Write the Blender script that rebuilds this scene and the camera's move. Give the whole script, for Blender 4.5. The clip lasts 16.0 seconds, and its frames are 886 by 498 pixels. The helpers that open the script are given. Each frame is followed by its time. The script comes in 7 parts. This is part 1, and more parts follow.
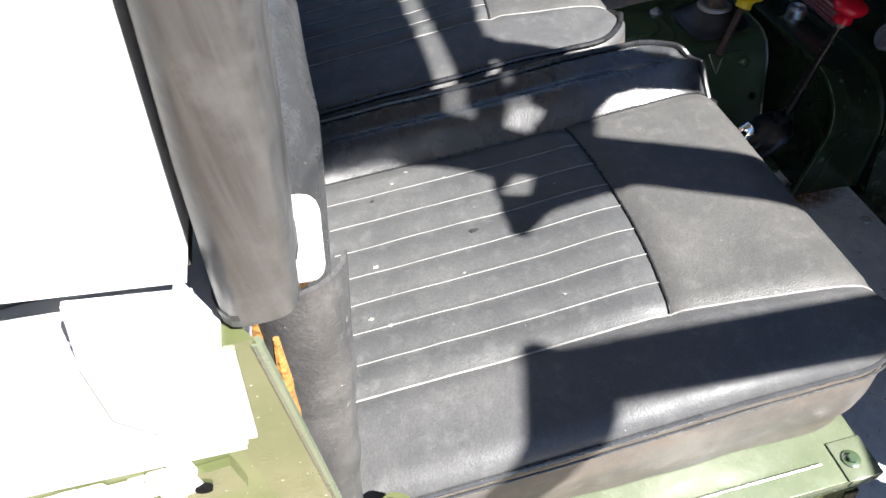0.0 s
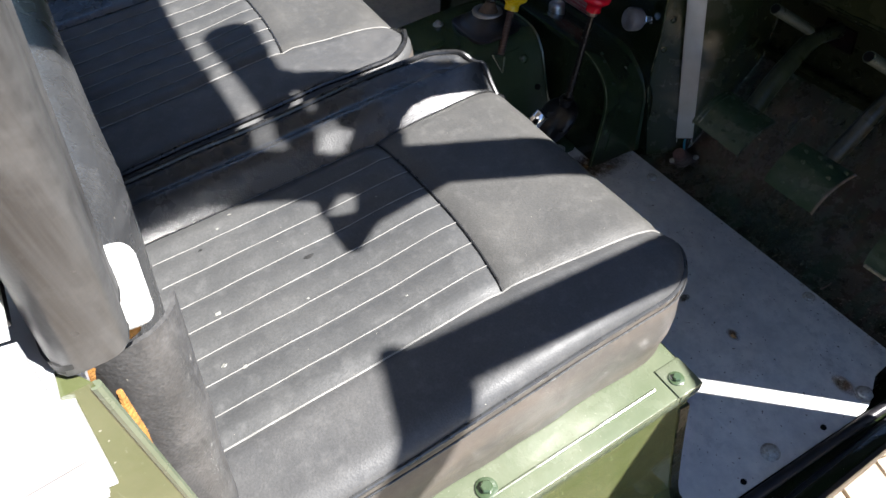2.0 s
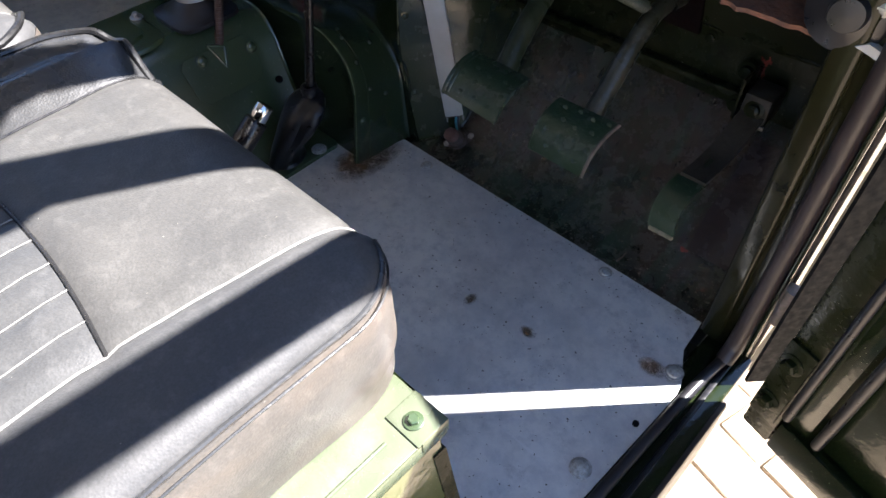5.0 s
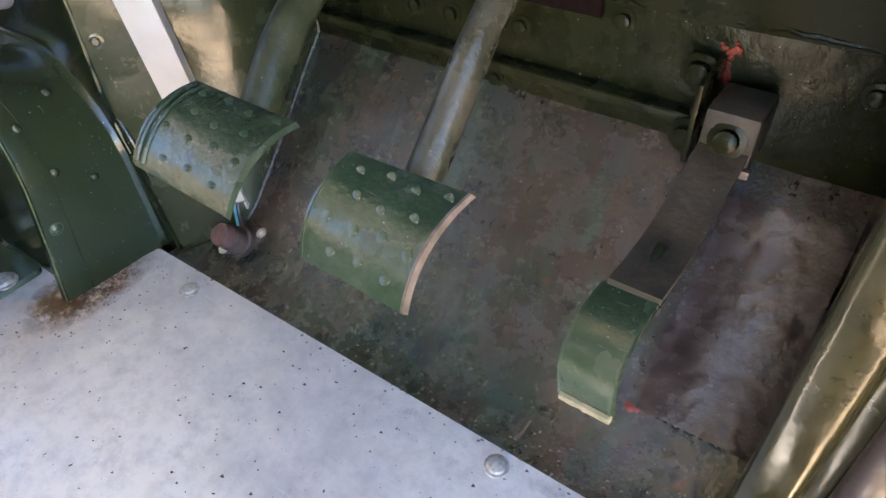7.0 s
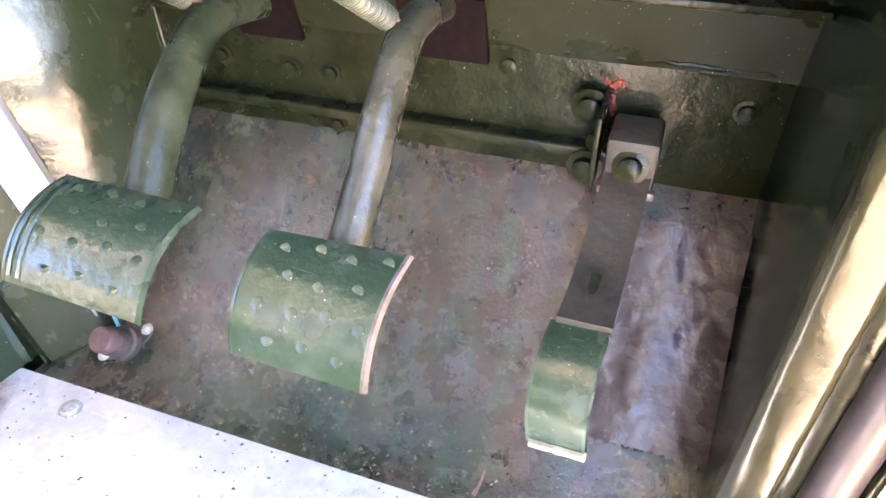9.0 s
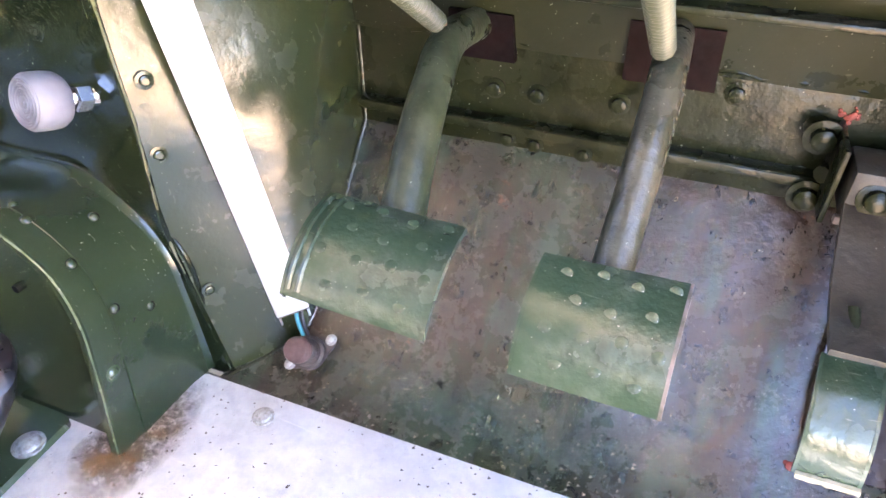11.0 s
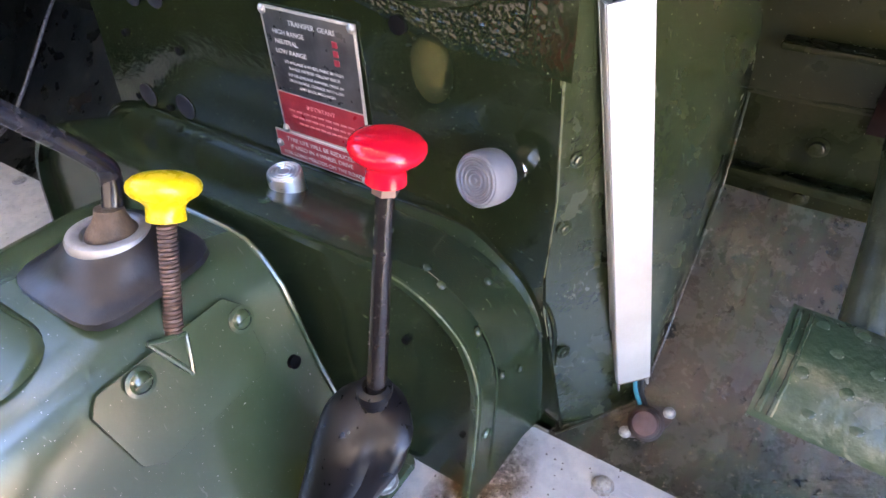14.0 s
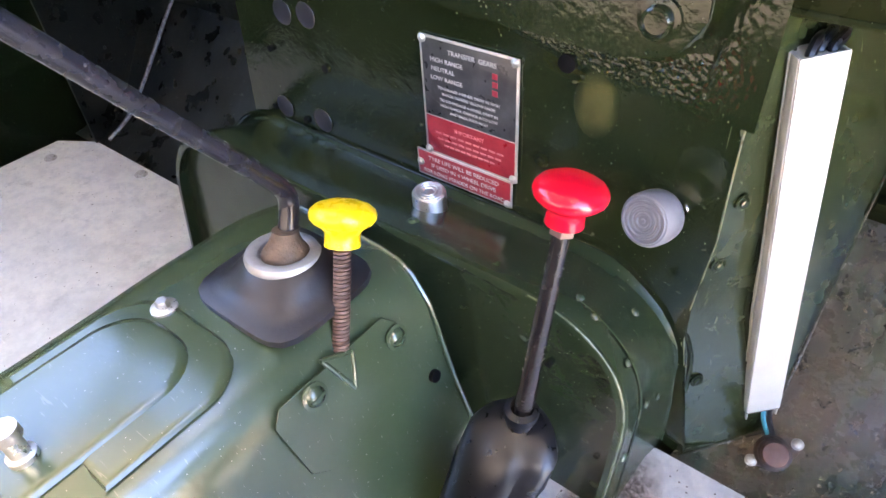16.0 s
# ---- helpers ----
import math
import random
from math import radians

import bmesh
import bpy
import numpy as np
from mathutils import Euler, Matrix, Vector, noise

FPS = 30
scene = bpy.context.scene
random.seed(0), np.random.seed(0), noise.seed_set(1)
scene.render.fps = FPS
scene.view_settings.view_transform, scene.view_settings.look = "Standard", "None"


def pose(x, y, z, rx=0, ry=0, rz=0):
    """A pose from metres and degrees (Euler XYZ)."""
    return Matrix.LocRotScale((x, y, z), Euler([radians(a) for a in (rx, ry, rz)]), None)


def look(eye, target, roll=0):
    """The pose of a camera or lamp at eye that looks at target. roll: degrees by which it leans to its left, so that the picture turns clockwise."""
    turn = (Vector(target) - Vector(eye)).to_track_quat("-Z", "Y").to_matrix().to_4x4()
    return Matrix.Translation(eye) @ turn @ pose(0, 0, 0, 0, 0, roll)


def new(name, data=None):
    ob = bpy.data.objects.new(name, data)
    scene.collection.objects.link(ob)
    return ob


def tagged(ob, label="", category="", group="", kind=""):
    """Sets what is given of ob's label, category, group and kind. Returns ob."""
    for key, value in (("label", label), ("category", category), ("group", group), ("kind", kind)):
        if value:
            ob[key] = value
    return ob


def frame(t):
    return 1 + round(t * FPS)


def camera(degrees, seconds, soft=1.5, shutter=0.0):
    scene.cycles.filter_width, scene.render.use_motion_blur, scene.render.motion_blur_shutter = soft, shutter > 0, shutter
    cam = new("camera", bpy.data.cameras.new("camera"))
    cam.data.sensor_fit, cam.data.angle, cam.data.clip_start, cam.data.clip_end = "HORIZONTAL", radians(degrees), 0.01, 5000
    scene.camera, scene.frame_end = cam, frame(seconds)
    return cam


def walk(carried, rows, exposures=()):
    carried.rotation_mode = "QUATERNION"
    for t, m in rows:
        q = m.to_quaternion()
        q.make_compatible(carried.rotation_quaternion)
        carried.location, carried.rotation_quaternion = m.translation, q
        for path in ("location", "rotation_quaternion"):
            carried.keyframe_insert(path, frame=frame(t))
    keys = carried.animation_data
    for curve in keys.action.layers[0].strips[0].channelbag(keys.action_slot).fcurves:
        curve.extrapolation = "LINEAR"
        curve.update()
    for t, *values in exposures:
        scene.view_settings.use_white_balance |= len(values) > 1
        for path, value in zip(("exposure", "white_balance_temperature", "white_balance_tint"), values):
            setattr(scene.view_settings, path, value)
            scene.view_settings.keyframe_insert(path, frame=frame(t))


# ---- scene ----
cam = camera(68.2, 16.0)
PATH = [
    (0, (0.853, 0.09, 0.762), (-0.432, 0.257, -0.762), -7.8),
    (0.5, (0.882, 0.084, 0.799), (-0.374, 0.374, -0.731), -7.1),
    (1, (0.885, 0.086, 0.794), (-0.334, 0.514, -0.733), -6.1),
    (1.5, (0.885, 0.095, 0.785), (-0.299, 0.631, -0.736), -5.4),
    (2, (0.878, 0.093, 0.774), (-0.281, 0.707, -0.737), -4.8),
    (2.5, (0.877, 0.09, 0.754), (-0.265, 0.754, -0.748), -4.4),
    (3, (0.901, 0.08, 0.732), (-0.227, 0.796, -0.756), -3.9),
    (3.5, (0.928, 0.093, 0.702), (-0.174, 0.869, -0.775), -3.5),
    (4, (0.921, 0.132, 0.684), (-0.123, 0.974, -0.799), -2.8),
    (4.5, (0.906, 0.2, 0.676), (-0.085, 1.095, -0.813), -2.2),
    (4.7, (0.898, 0.233, 0.662), (-0.067, 1.148, -0.832), -1.9),
    (6.8, (0.772, 0.585, 0.411), (-0.156, 1.707, -0.96), -3.2),
    (7, (0.766, 0.594, 0.399), (-0.127, 1.778, -0.943), -2.7),
    (7.5, (0.766, 0.595, 0.395), (0.043, 1.938, -0.899), -1.2),
    (8, (0.758, 0.59, 0.388), (0.168, 2.034, -0.863), -0.3),
    (8.2, (0.757, 0.6, 0.39), (0.186, 2.031, -0.885), -0.9),
    (10.3, (0.629, 0.553, 0.405), (0.137, 2.067, -0.806), 0.5),
    (10.5, (0.623, 0.551, 0.402), (0.117, 2.056, -0.814), 0.3),
    (11, (0.593, 0.541, 0.41), (0.006, 2.003, -0.821), -0.2),
    (11.5, (0.564, 0.534, 0.417), (-0.097, 1.951, -0.83), -0.7),
    (12, (0.51, 0.524, 0.427), (-0.214, 1.89, -0.841), -1.3),
    (12.5, (0.48, 0.522, 0.435), (-0.289, 1.858, -0.84), -1.7),
    (13, (0.45, 0.516, 0.433), (-0.359, 1.822, -0.848), -2.1),
    (13.5, (0.427, 0.51, 0.442), (-0.425, 1.794, -0.834), -2.5),
    (14, (0.407, 0.503, 0.457), (-0.479, 1.766, -0.816), -2.8),
    (14.5, (0.383, 0.501, 0.475), (-0.533, 1.744, -0.797), -3.1),
    (15, (0.357, 0.504, 0.483), (-0.588, 1.731, -0.783), -3.3),
    (15.5, (0.345, 0.489, 0.495), (-0.619, 1.696, -0.775), -3.4),
    (16, (0.345, 0.468, 0.494), (-0.635, 1.62, -0.815), -3.9),
]
EXPOSURE = [(0.0, 2.42, 6150, 10), (1.5, 2.2, 6150, 10), (3.0, 2.6, 6100, 11), (4.7, 2.92, 6100, 13), (5.5, 3.35, 6450, 14), (6.8, 5.14, 7450, 14), (7.4, 6.05, 7250, 17), (8.2, 6.72, 7050, 20), (10.3, 7.0, 7200, 26), (11.5, 6.38, 7150, 23), (12.5, 5.78, 7050, 22), (13.5, 5.97, 6900, 22), (14.5, 6.05, 6880, 21), (16.0, 6.26, 6980, 20)]
walk(cam, [(t, look(eye, target, roll)) for t, eye, target, roll in PATH], EXPOSURE)

# ---- light ----
LIGHT = Vector((-0.69, -0.72, -1.2)).normalized()      # the way the sunlight travels
sun_data = bpy.data.lights.new("sun", "SUN")
sun_data.energy, sun_data.angle, sun_data.color = 5.0, radians(0.55), (1.0, 0.94, 0.86)
sun = new("sun", sun_data)
sun.rotation_euler = LIGHT.to_track_quat("-Z", "Y").to_euler()
sun.location = (3, 3, 5)
world = bpy.data.worlds.new("sky")
world.use_nodes = True
scene.world = world
wn = world.node_tree.nodes
sky = wn.new("ShaderNodeTexSky")
sky.sky_type, sky.sun_disc = "NISHITA", False
sky.altitude, sky.air_density, sky.dust_density = 1200, 0.75, 0.4
sky.sun_elevation = math.asin(-LIGHT.z)
sky.sun_rotation = math.atan2(-LIGHT.x, -LIGHT.y)
world.node_tree.links.new(sky.outputs["Color"], wn["Background"].inputs["Color"])
wn["Background"].inputs["Strength"].default_value = 0.062


# ---- materials ----
def mat_new(name):
    m = bpy.data.materials.new(name)
    m.use_nodes = True
    nt = m.node_tree
    return m, nt, nt.nodes["Principled BSDF"]


def tex(nt, kind, scale, detail=4.0, coord="Object", rough=0.55):
    """A noise or cell texture in metres of the place."""
    tc = nt.nodes.new("ShaderNodeTexCoord")
    n = nt.nodes.new("ShaderNodeTexNoise" if kind == "noise" else "ShaderNodeTexVoronoi")
    n.inputs["Scale"].default_value = scale
    if kind == "noise":
        n.inputs["Detail"].default_value = detail
        n.inputs["Roughness"].default_value = rough
    nt.links.new(tc.outputs[coord], n.inputs["Vector"])
    return n.outputs["Fac"] if kind == "noise" else n.outputs["Distance"]


def ramp(nt, fac, a, b, ca=(0, 0, 0), cb=(1, 1, 1)):
    r = nt.nodes.new("ShaderNodeValToRGB")
    e = r.color_ramp.elements
    e[0].position, e[1].position = a, b
    e[0].color, e[1].color = (*ca, 1), (*cb, 1)
    nt.links.new(fac, r.inputs["Fac"])
    return r.outputs["Color"]


def mix(nt, fac, a, b):
    m = nt.nodes.new("ShaderNodeMix")
    m.data_type = "RGBA"
    if isinstance(fac, (int, float)):
        m.inputs[0].default_value = fac
    else:
        nt.links.new(fac, m.inputs[0])
    for socket, v in ((m.inputs[6], a), (m.inputs[7], b)):
        if isinstance(v, tuple):
            socket.default_value = (*v, 1)
        else:
            nt.links.new(v, socket)
    return m.outputs[2]


def bump(nt, bsdf, heights):
    """Chains (height, strength, distance) into the normal."""
    last = None
    for h, s, d in heights:
        b = nt.nodes.new("ShaderNodeBump")
        b.inputs["Strength"].default_value, b.inputs["Distance"].default_value = s, d
        nt.links.new(h, b.inputs["Height"])
        if last:
            nt.links.new(last, b.inputs["Normal"])
        last = b.outputs["Normal"]
    nt.links.new(last, bsdf.inputs["Normal"])
    nt.links.new(last, bsdf.inputs["Coat Normal"])


def stretched(nt, scale, detail=5, rough=0.65):
    """Noise drawn out into runs: scale gives its three scales."""
    tc = nt.nodes.new("ShaderNodeTexCoord")
    mp = nt.nodes.new("ShaderNodeMapping")
    mp.inputs["Scale"].default_value = scale
    n = nt.nodes.new("ShaderNodeTexNoise")
    n.inputs["Scale"].default_value = 1.0
    n.inputs["Detail"].default_value = detail
    n.inputs["Roughness"].default_value = rough
    nt.links.new(tc.outputs["Object"], mp.inputs["Vector"])
    nt.links.new(mp.outputs["Vector"], n.inputs["Vector"])
    return n.outputs["Fac"]


def paint(name, base, second, rough=0.2, dust=0.25, specks=True, dust_colour=(0.20, 0.21, 0.17), dents=0.25, peel=0.12, chips=0.0, chip_colour=(0.20, 0.18, 0.13), gloss=0.5, even=False):
    """Old gloss paint: two tones, dust film, specks, brush marks and dents."""
    m, nt, b = mat_new(name)
    c = mix(nt, ramp(nt, tex(nt, "noise", 9, 5), 0.35, 0.7), base, second)
    film = ramp(nt, tex(nt, "noise", 22, 8, rough=0.7), 0.45, 0.8)
    f = nt.nodes.new("ShaderNodeMath")
    f.operation = "MULTIPLY"
    f.inputs[1].default_value = dust
    nt.links.new(film, f.inputs[0])
    c = mix(nt, f.outputs[0], c, dust_colour)
    if specks:
        s = ramp(nt, tex(nt, "noise", 520, 1), 0.755, 0.785, (0, 0, 0), (0.7, 0.7, 0.7))
        c = mix(nt, s, c, (0.30, 0.30, 0.25))
        s = ramp(nt, tex(nt, "noise", 300, 3), 0.70, 0.75, (0, 0, 0), (0.14, 0.14, 0.14))
        c = mix(nt, s, c, (0.17, 0.17, 0.13))
        s = ramp(nt, stretched(nt, (40, 300, 60), 2), 0.70, 0.73, (0, 0, 0), (0.3, 0.3, 0.3))
        c = mix(nt, s, c, (0.15, 0.16, 0.12))
    if chips:
        c = mix(nt, ramp(nt, tex(nt, "noise", 75, 9, rough=0.78), 0.66 - 0.10 * chips, 0.72 - 0.06 * chips, (0, 0, 0), (0.75, 0.75, 0.75)), c, chip_colour)
        c = mix(nt, ramp(nt, tex(nt, "noise", 27, 7, rough=0.7), 0.52, 0.66, (0, 0, 0), (0.7, 0.7, 0.7)), c, tuple(v * 0.35 for v in base))
    nt.links.new(c, b.inputs["Base Color"])
    r = ramp(nt, tex(nt, "noise", 35, 6), 0.3, 0.75, (rough * (0.92 if even else 0.6),) * 3, (min(1, rough * (1.15 if even else 1.9)),) * 3)
    nt.links.new(r, b.inputs["Roughness"])
    b.inputs["Specular IOR Level"].default_value = gloss
    bump(nt, b, [(tex(nt, "noise", 14, 2), dents, 0.012), (tex(nt, "noise", 160, 3), peel, 0.002)])
    return m


def simple(name, base, second=None, rough=0.5, metal=0.0, scale=60, spread=0.6, bumps=0.1, bump_scale=300, ior=0.5):
    m, nt, b = mat_new(name)
    second = second or tuple(v * spread for v in base)
    c = mix(nt, ramp(nt, tex(nt, "noise", scale, 5), 0.35, 0.7), base, second)
    nt.links.new(c, b.inputs["Base Color"])
    r = ramp(nt, tex(nt, "noise", scale * 2.3, 3), 0.3, 0.7, (rough * 0.75,) * 3, (min(1, rough * 1.3),) * 3)
    nt.links.new(r, b.inputs["Roughness"])
    b.inputs["Metallic"].default_value = metal
    b.inputs["Specular IOR Level"].default_value = ior
    if bumps:
        bump(nt, b, [(tex(nt, "noise", bump_scale, 3), bumps, 0.002)])
    return m


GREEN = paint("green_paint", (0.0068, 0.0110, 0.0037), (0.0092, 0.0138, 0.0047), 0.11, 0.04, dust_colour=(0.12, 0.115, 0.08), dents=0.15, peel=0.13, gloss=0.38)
# Same green with dust; sky light on it is put into a lighter base.
GREEN_DULL = paint("sky_lit_dusty_green", (0.037, 0.059, 0.029), (0.041, 0.064, 0.032), 0.21, 0.05, dents=0.08, peel=0.06, dust_colour=(0.17, 0.19, 0.16), gloss=1.0, even=True)
# Sun glare on the green paint is put into a lighter base.
GREEN_SUN = paint("sunlit_green_paint", (0.060, 0.072, 0.027), (0.082, 0.090, 0.042), 0.09, 0.15, dust_colour=(0.24, 0.21, 0.14), dents=0.08, peel=0.06, gloss=0.8, even=True)
# The rim's sunlit top is put into a still paler green.
RIM_PALE = paint("sunlit_green_rim", (0.080, 0.096, 0.060), (0.108, 0.122, 0.084), 0.20, 0.25, dust_colour=(0.20, 0.20, 0.15), dents=0.12)
# Sky sheen on the bell cover is put into this lighter green.
BELL = paint("sky_sheen_cover_green", (0.0165, 0.0265, 0.0120), (0.0195, 0.0300, 0.0140), 0.20, 0.07, dust_colour=(0.10, 0.11, 0.085), dents=0.10, peel=0.08, even=True)
# The wall's reflection of the door opening is put into a lighter green.
INNER = paint("inner_wall_reflection_green", (0.017, 0.0235, 0.0085), (0.021, 0.027, 0.0100), 0.19, 0.06, dust_colour=(0.09, 0.09, 0.06), dents=0.12, peel=0.12)
# Near-black green puts the passenger footwell's deep shade into the colour.
GREEN_DARK = paint("deep_shade_green", (0.0035, 0.0042, 0.0030), (0.0060, 0.0066, 0.0048), 0.3, 0.05, dust_colour=(0.05, 0.045, 0.04))
GREEN_GLOSS = paint("olive_gloss_paint", (0.0105, 0.0108, 0.0040), (0.0155, 0.0150, 0.0056), 0.15, 0.15, dust_colour=(0.07, 0.05, 0.03), dents=0.22, peel=0.10, chips=0.12, chip_colour=(0.035, 0.026, 0.016), gloss=0.26, specks=False)
GREEN_WORN = paint("worn_green_paint", (0.0095, 0.0125, 0.0042), (0.014, 0.0148, 0.0054), 0.23, 0.18, dust_colour=(0.075, 0.060, 0.036), dents=0.3, peel=0.35, chips=0.35, chip_colour=(0.045, 0.032, 0.020), gloss=0.14)
OLIVE_FLAT = paint("olive_firewall_paint", (0.0115, 0.0130, 0.0036), (0.0150, 0.0155, 0.0048), 0.34, 0.10, dust_colour=(0.06, 0.05, 0.03), dents=0.10, peel=0.15, gloss=0.22)
PEDAL = paint("pedal_green_paint", (0.021, 0.038, 0.020), (0.030, 0.049, 0.028), 0.19, 0.40, dust_colour=(0.14, 0.16, 0.13), dents=0.25, peel=0.35, chips=0.15, chip_colour=(0.14, 0.15, 0.11))
ARM = paint("pedal_arm_paint", (0.013, 0.022, 0.009), (0.024, 0.031, 0.015), 0.28, 0.22, dust_colour=(0.12, 0.11, 0.08), peel=0.35, chips=0.4, chip_colour=(0.10, 0.065, 0.045), gloss=0.22)


ARM_BARE = paint("rubbed_brake_arm_paint", (0.017, 0.024, 0.011), (0.034, 0.032, 0.022), 0.26, 0.35, dust_colour=(0.13, 0.11, 0.09), peel=0.5, chips=0.7, chip_colour=(0.13, 0.085, 0.06), gloss=0.35)


def toe_material():
    """Green paint under dried mud: scuffed down the slope, wet-looking in places, with flecks, grit and rust dots."""
    m, nt, b = mat_new("muddy_green_toe_board")
    c = mix(nt, ramp(nt, tex(nt, "noise", 8, 6, rough=0.65), 0.42, 0.58), (0.014, 0.021, 0.011), (0.031, 0.020, 0.015))
    c = mix(nt, ramp(nt, stretched(nt, (150, 22, 22), 8, 0.72), 0.54, 0.74, (0, 0, 0), (0.6, 0.6, 0.6)), c, (0.062, 0.060, 0.048))
    c = mix(nt, ramp(nt, stretched(nt, (30, 9, 9), 6), 0.50, 0.66), c, (0.029, 0.045, 0.029))
    c = mix(nt, ramp(nt, tex(nt, "noise", 120, 9, rough=0.82), 0.57, 0.74, (0, 0, 0), (0.5, 0.5, 0.5)), c, (0.070, 0.048, 0.035))
    c = mix(nt, ramp(nt, tex(nt, "noise", 45, 9, rough=0.8), 0.54, 0.64, (0, 0, 0), (0.85, 0.85, 0.85)), c, (0.008, 0.007, 0.006))
    c = mix(nt, ramp(nt, tex(nt, "noise", 34, 8, rough=0.75), 0.65, 0.70), c, (0.10, 0.040, 0.020))
    c = mix(nt, ramp(nt, tex(nt, "noise", 380, 2), 0.71, 0.75), c, (0.14, 0.12, 0.10))
    c = mix(nt, ramp(nt, tex(nt, "noise", 170, 2), 0.745, 0.77), c, (0.20, 0.17, 0.13))
    nt.links.new(c, b.inputs["Base Color"])
    nt.links.new(ramp(nt, tex(nt, "noise", 44, 8, rough=0.7), 0.40, 0.62, (0.10,) * 3, (0.42,) * 3), b.inputs["Roughness"])
    b.inputs["Coat Weight"].default_value, b.inputs["Coat Roughness"].default_value = 0.2, 0.25
    bump(nt, b, [(tex(nt, "noise", 9, 2), 0.25, 0.02), (tex(nt, "noise", 26, 3), 0.22, 0.006), (tex(nt, "noise", 130, 5, rough=0.7), 0.30, 0.003), (tex(nt, "noise", 460, 3), 0.14, 0.001)])
    return m


TOE = toe_material()


def mat_brown():
    m, nt, b = mat_new("brown_bitumen_patch")
    c = mix(nt, ramp(nt, tex(nt, "noise", 18, 5), 0.4, 0.7), (0.020, 0.0132, 0.0134), (0.028, 0.0186, 0.0188))
    c = mix(nt, ramp(nt, tex(nt, "noise", 260, 3), 0.70, 0.74), c, (0.11, 0.085, 0.07))
    nt.links.new(c, b.inputs["Base Color"])
    nt.links.new(ramp(nt, tex(nt, "noise", 30, 6), 0.35, 0.65, (0.14,) * 3, (0.34,) * 3), b.inputs["Roughness"])
    b.inputs["Coat Weight"].default_value, b.inputs["Coat Roughness"].default_value = 0.1, 0.2
    bump(nt, b, [(tex(nt, "noise", 20, 3), 0.4, 0.010), (tex(nt, "noise", 90, 6), 0.14, 0.003), (tex(nt, "noise", 420, 2), 0.22, 0.0010)])
    return m


BITUMEN = mat_brown()
GRIT = simple("dry_grit", (0.13, 0.10, 0.07), (0.06, 0.045, 0.03), rough=0.9, scale=200)


def aluminium_floor():
    """Dull galvanised sheet: cloudy, scratched, with grit, dark splashes and rust."""
    m, nt, b = mat_new("dull_galvanised_sheet")
    c = mix(nt, ramp(nt, tex(nt, "noise", 7, 5), 0.35, 0.7), (0.64, 0.64, 0.625), (0.72, 0.72, 0.70))
    c = mix(nt, ramp(nt, tex(nt, "noise", 55, 8, rough=0.7), 0.45, 0.75), c, (0.46, 0.47, 0.49))
    c = mix(nt, ramp(nt, tex(nt, "noise", 6, 7, rough=0.7), 0.46, 0.66, (0, 0, 0), (0.7, 0.7, 0.7)), c, (0.40, 0.415, 0.44))
    c = mix(nt, ramp(nt, stretched(nt, (9, 120, 9), 3), 0.66, 0.72, (0, 0, 0), (0.4, 0.4, 0.4)), c, (0.75, 0.75, 0.76))
    c = mix(nt, ramp(nt, tex(nt, "noise", 21, 9, rough=0.78), 0.56, 0.70, (0, 0, 0), (0.6, 0.6, 0.6)), c, (0.24, 0.25, 0.27))
    c = mix(nt, ramp(nt, tex(nt, "noise", 190, 2), 0.70, 0.735), c, (0.05, 0.035, 0.025))
    c = mix(nt, ramp(nt, tex(nt, "noise", 16, 7, rough=0.7), 0.70, 0.78), c, (0.20, 0.10, 0.05))
    nt.links.new(c, b.inputs["Base Color"])
    b.inputs["Metallic"].default_value = 0.35
    nt.links.new(ramp(nt, tex(nt, "noise", 24, 6), 0.3, 0.7, (0.34,) * 3, (0.55,) * 3), b.inputs["Roughness"])
    bump(nt, b, [(tex(nt, "noise", 10, 2), 0.15, 0.01), (tex(nt, "noise", 240, 4), 0.15, 0.001)])
    return m


FLOOR = aluminium_floor()


def vinyl(name, base, second, rough, gloss=0.32):
    """Grained seat vinyl with dust in the grain and a little fading."""
    m, nt, b = mat_new(name)
    c = mix(nt, ramp(nt, tex(nt, "noise", 13, 6, rough=0.65), 0.38, 0.72), base, second)
    c = mix(nt, ramp(nt, tex(nt, "noise", 520, 3), 0.35, 0.70, (0, 0, 0), (0.42, 0.42, 0.42)), c, tuple(v * 0.55 for v in base))
    c = mix(nt, ramp(nt, tex(nt, "noise", 70, 7, rough=0.7), 0.52, 0.72, (0, 0, 0), (0.35, 0.35, 0.35)), c, tuple(min(1, v * 1.6) for v in second))
    c = mix(nt, ramp(nt, tex(nt, "noise", 330, 2), 0.77, 0.79), c, (0.24, 0.23, 0.20))
    nt.links.new(c, b.inputs["Base Color"])
    b.inputs["Specular IOR Level"].default_value = gloss
    nt.links.new(ramp(nt, tex(nt, "noise", 40, 5), 0.3, 0.7, (rough * 0.8,) * 3, (rough * 1.25,) * 3), b.inputs["Roughness"])
    bump(nt, b, [(tex(nt, "noise", 12, 2), 0.10, 0.012), (tex(nt, "noise", 34, 3), 0.08, 0.006), (tex(nt, "cells", 620), 0.16, 0.0008)])
    return m


# Inner bolster darker, outer paler: shadow and sun put into their vinyl colours.
VINYL = vinyl("black_seat_vinyl", (0.031, 0.032, 0.034), (0.047, 0.0475, 0.048), 0.27, 0.6)
VINYL_OUTER = vinyl("sunlit_bolster_vinyl", (0.060, 0.0605, 0.062), (0.084, 0.083, 0.082), 0.50)
VINYL_FADED = vinyl("faded_seat_vinyl", (0.058, 0.0575, 0.056), (0.080, 0.078, 0.074), 0.44)
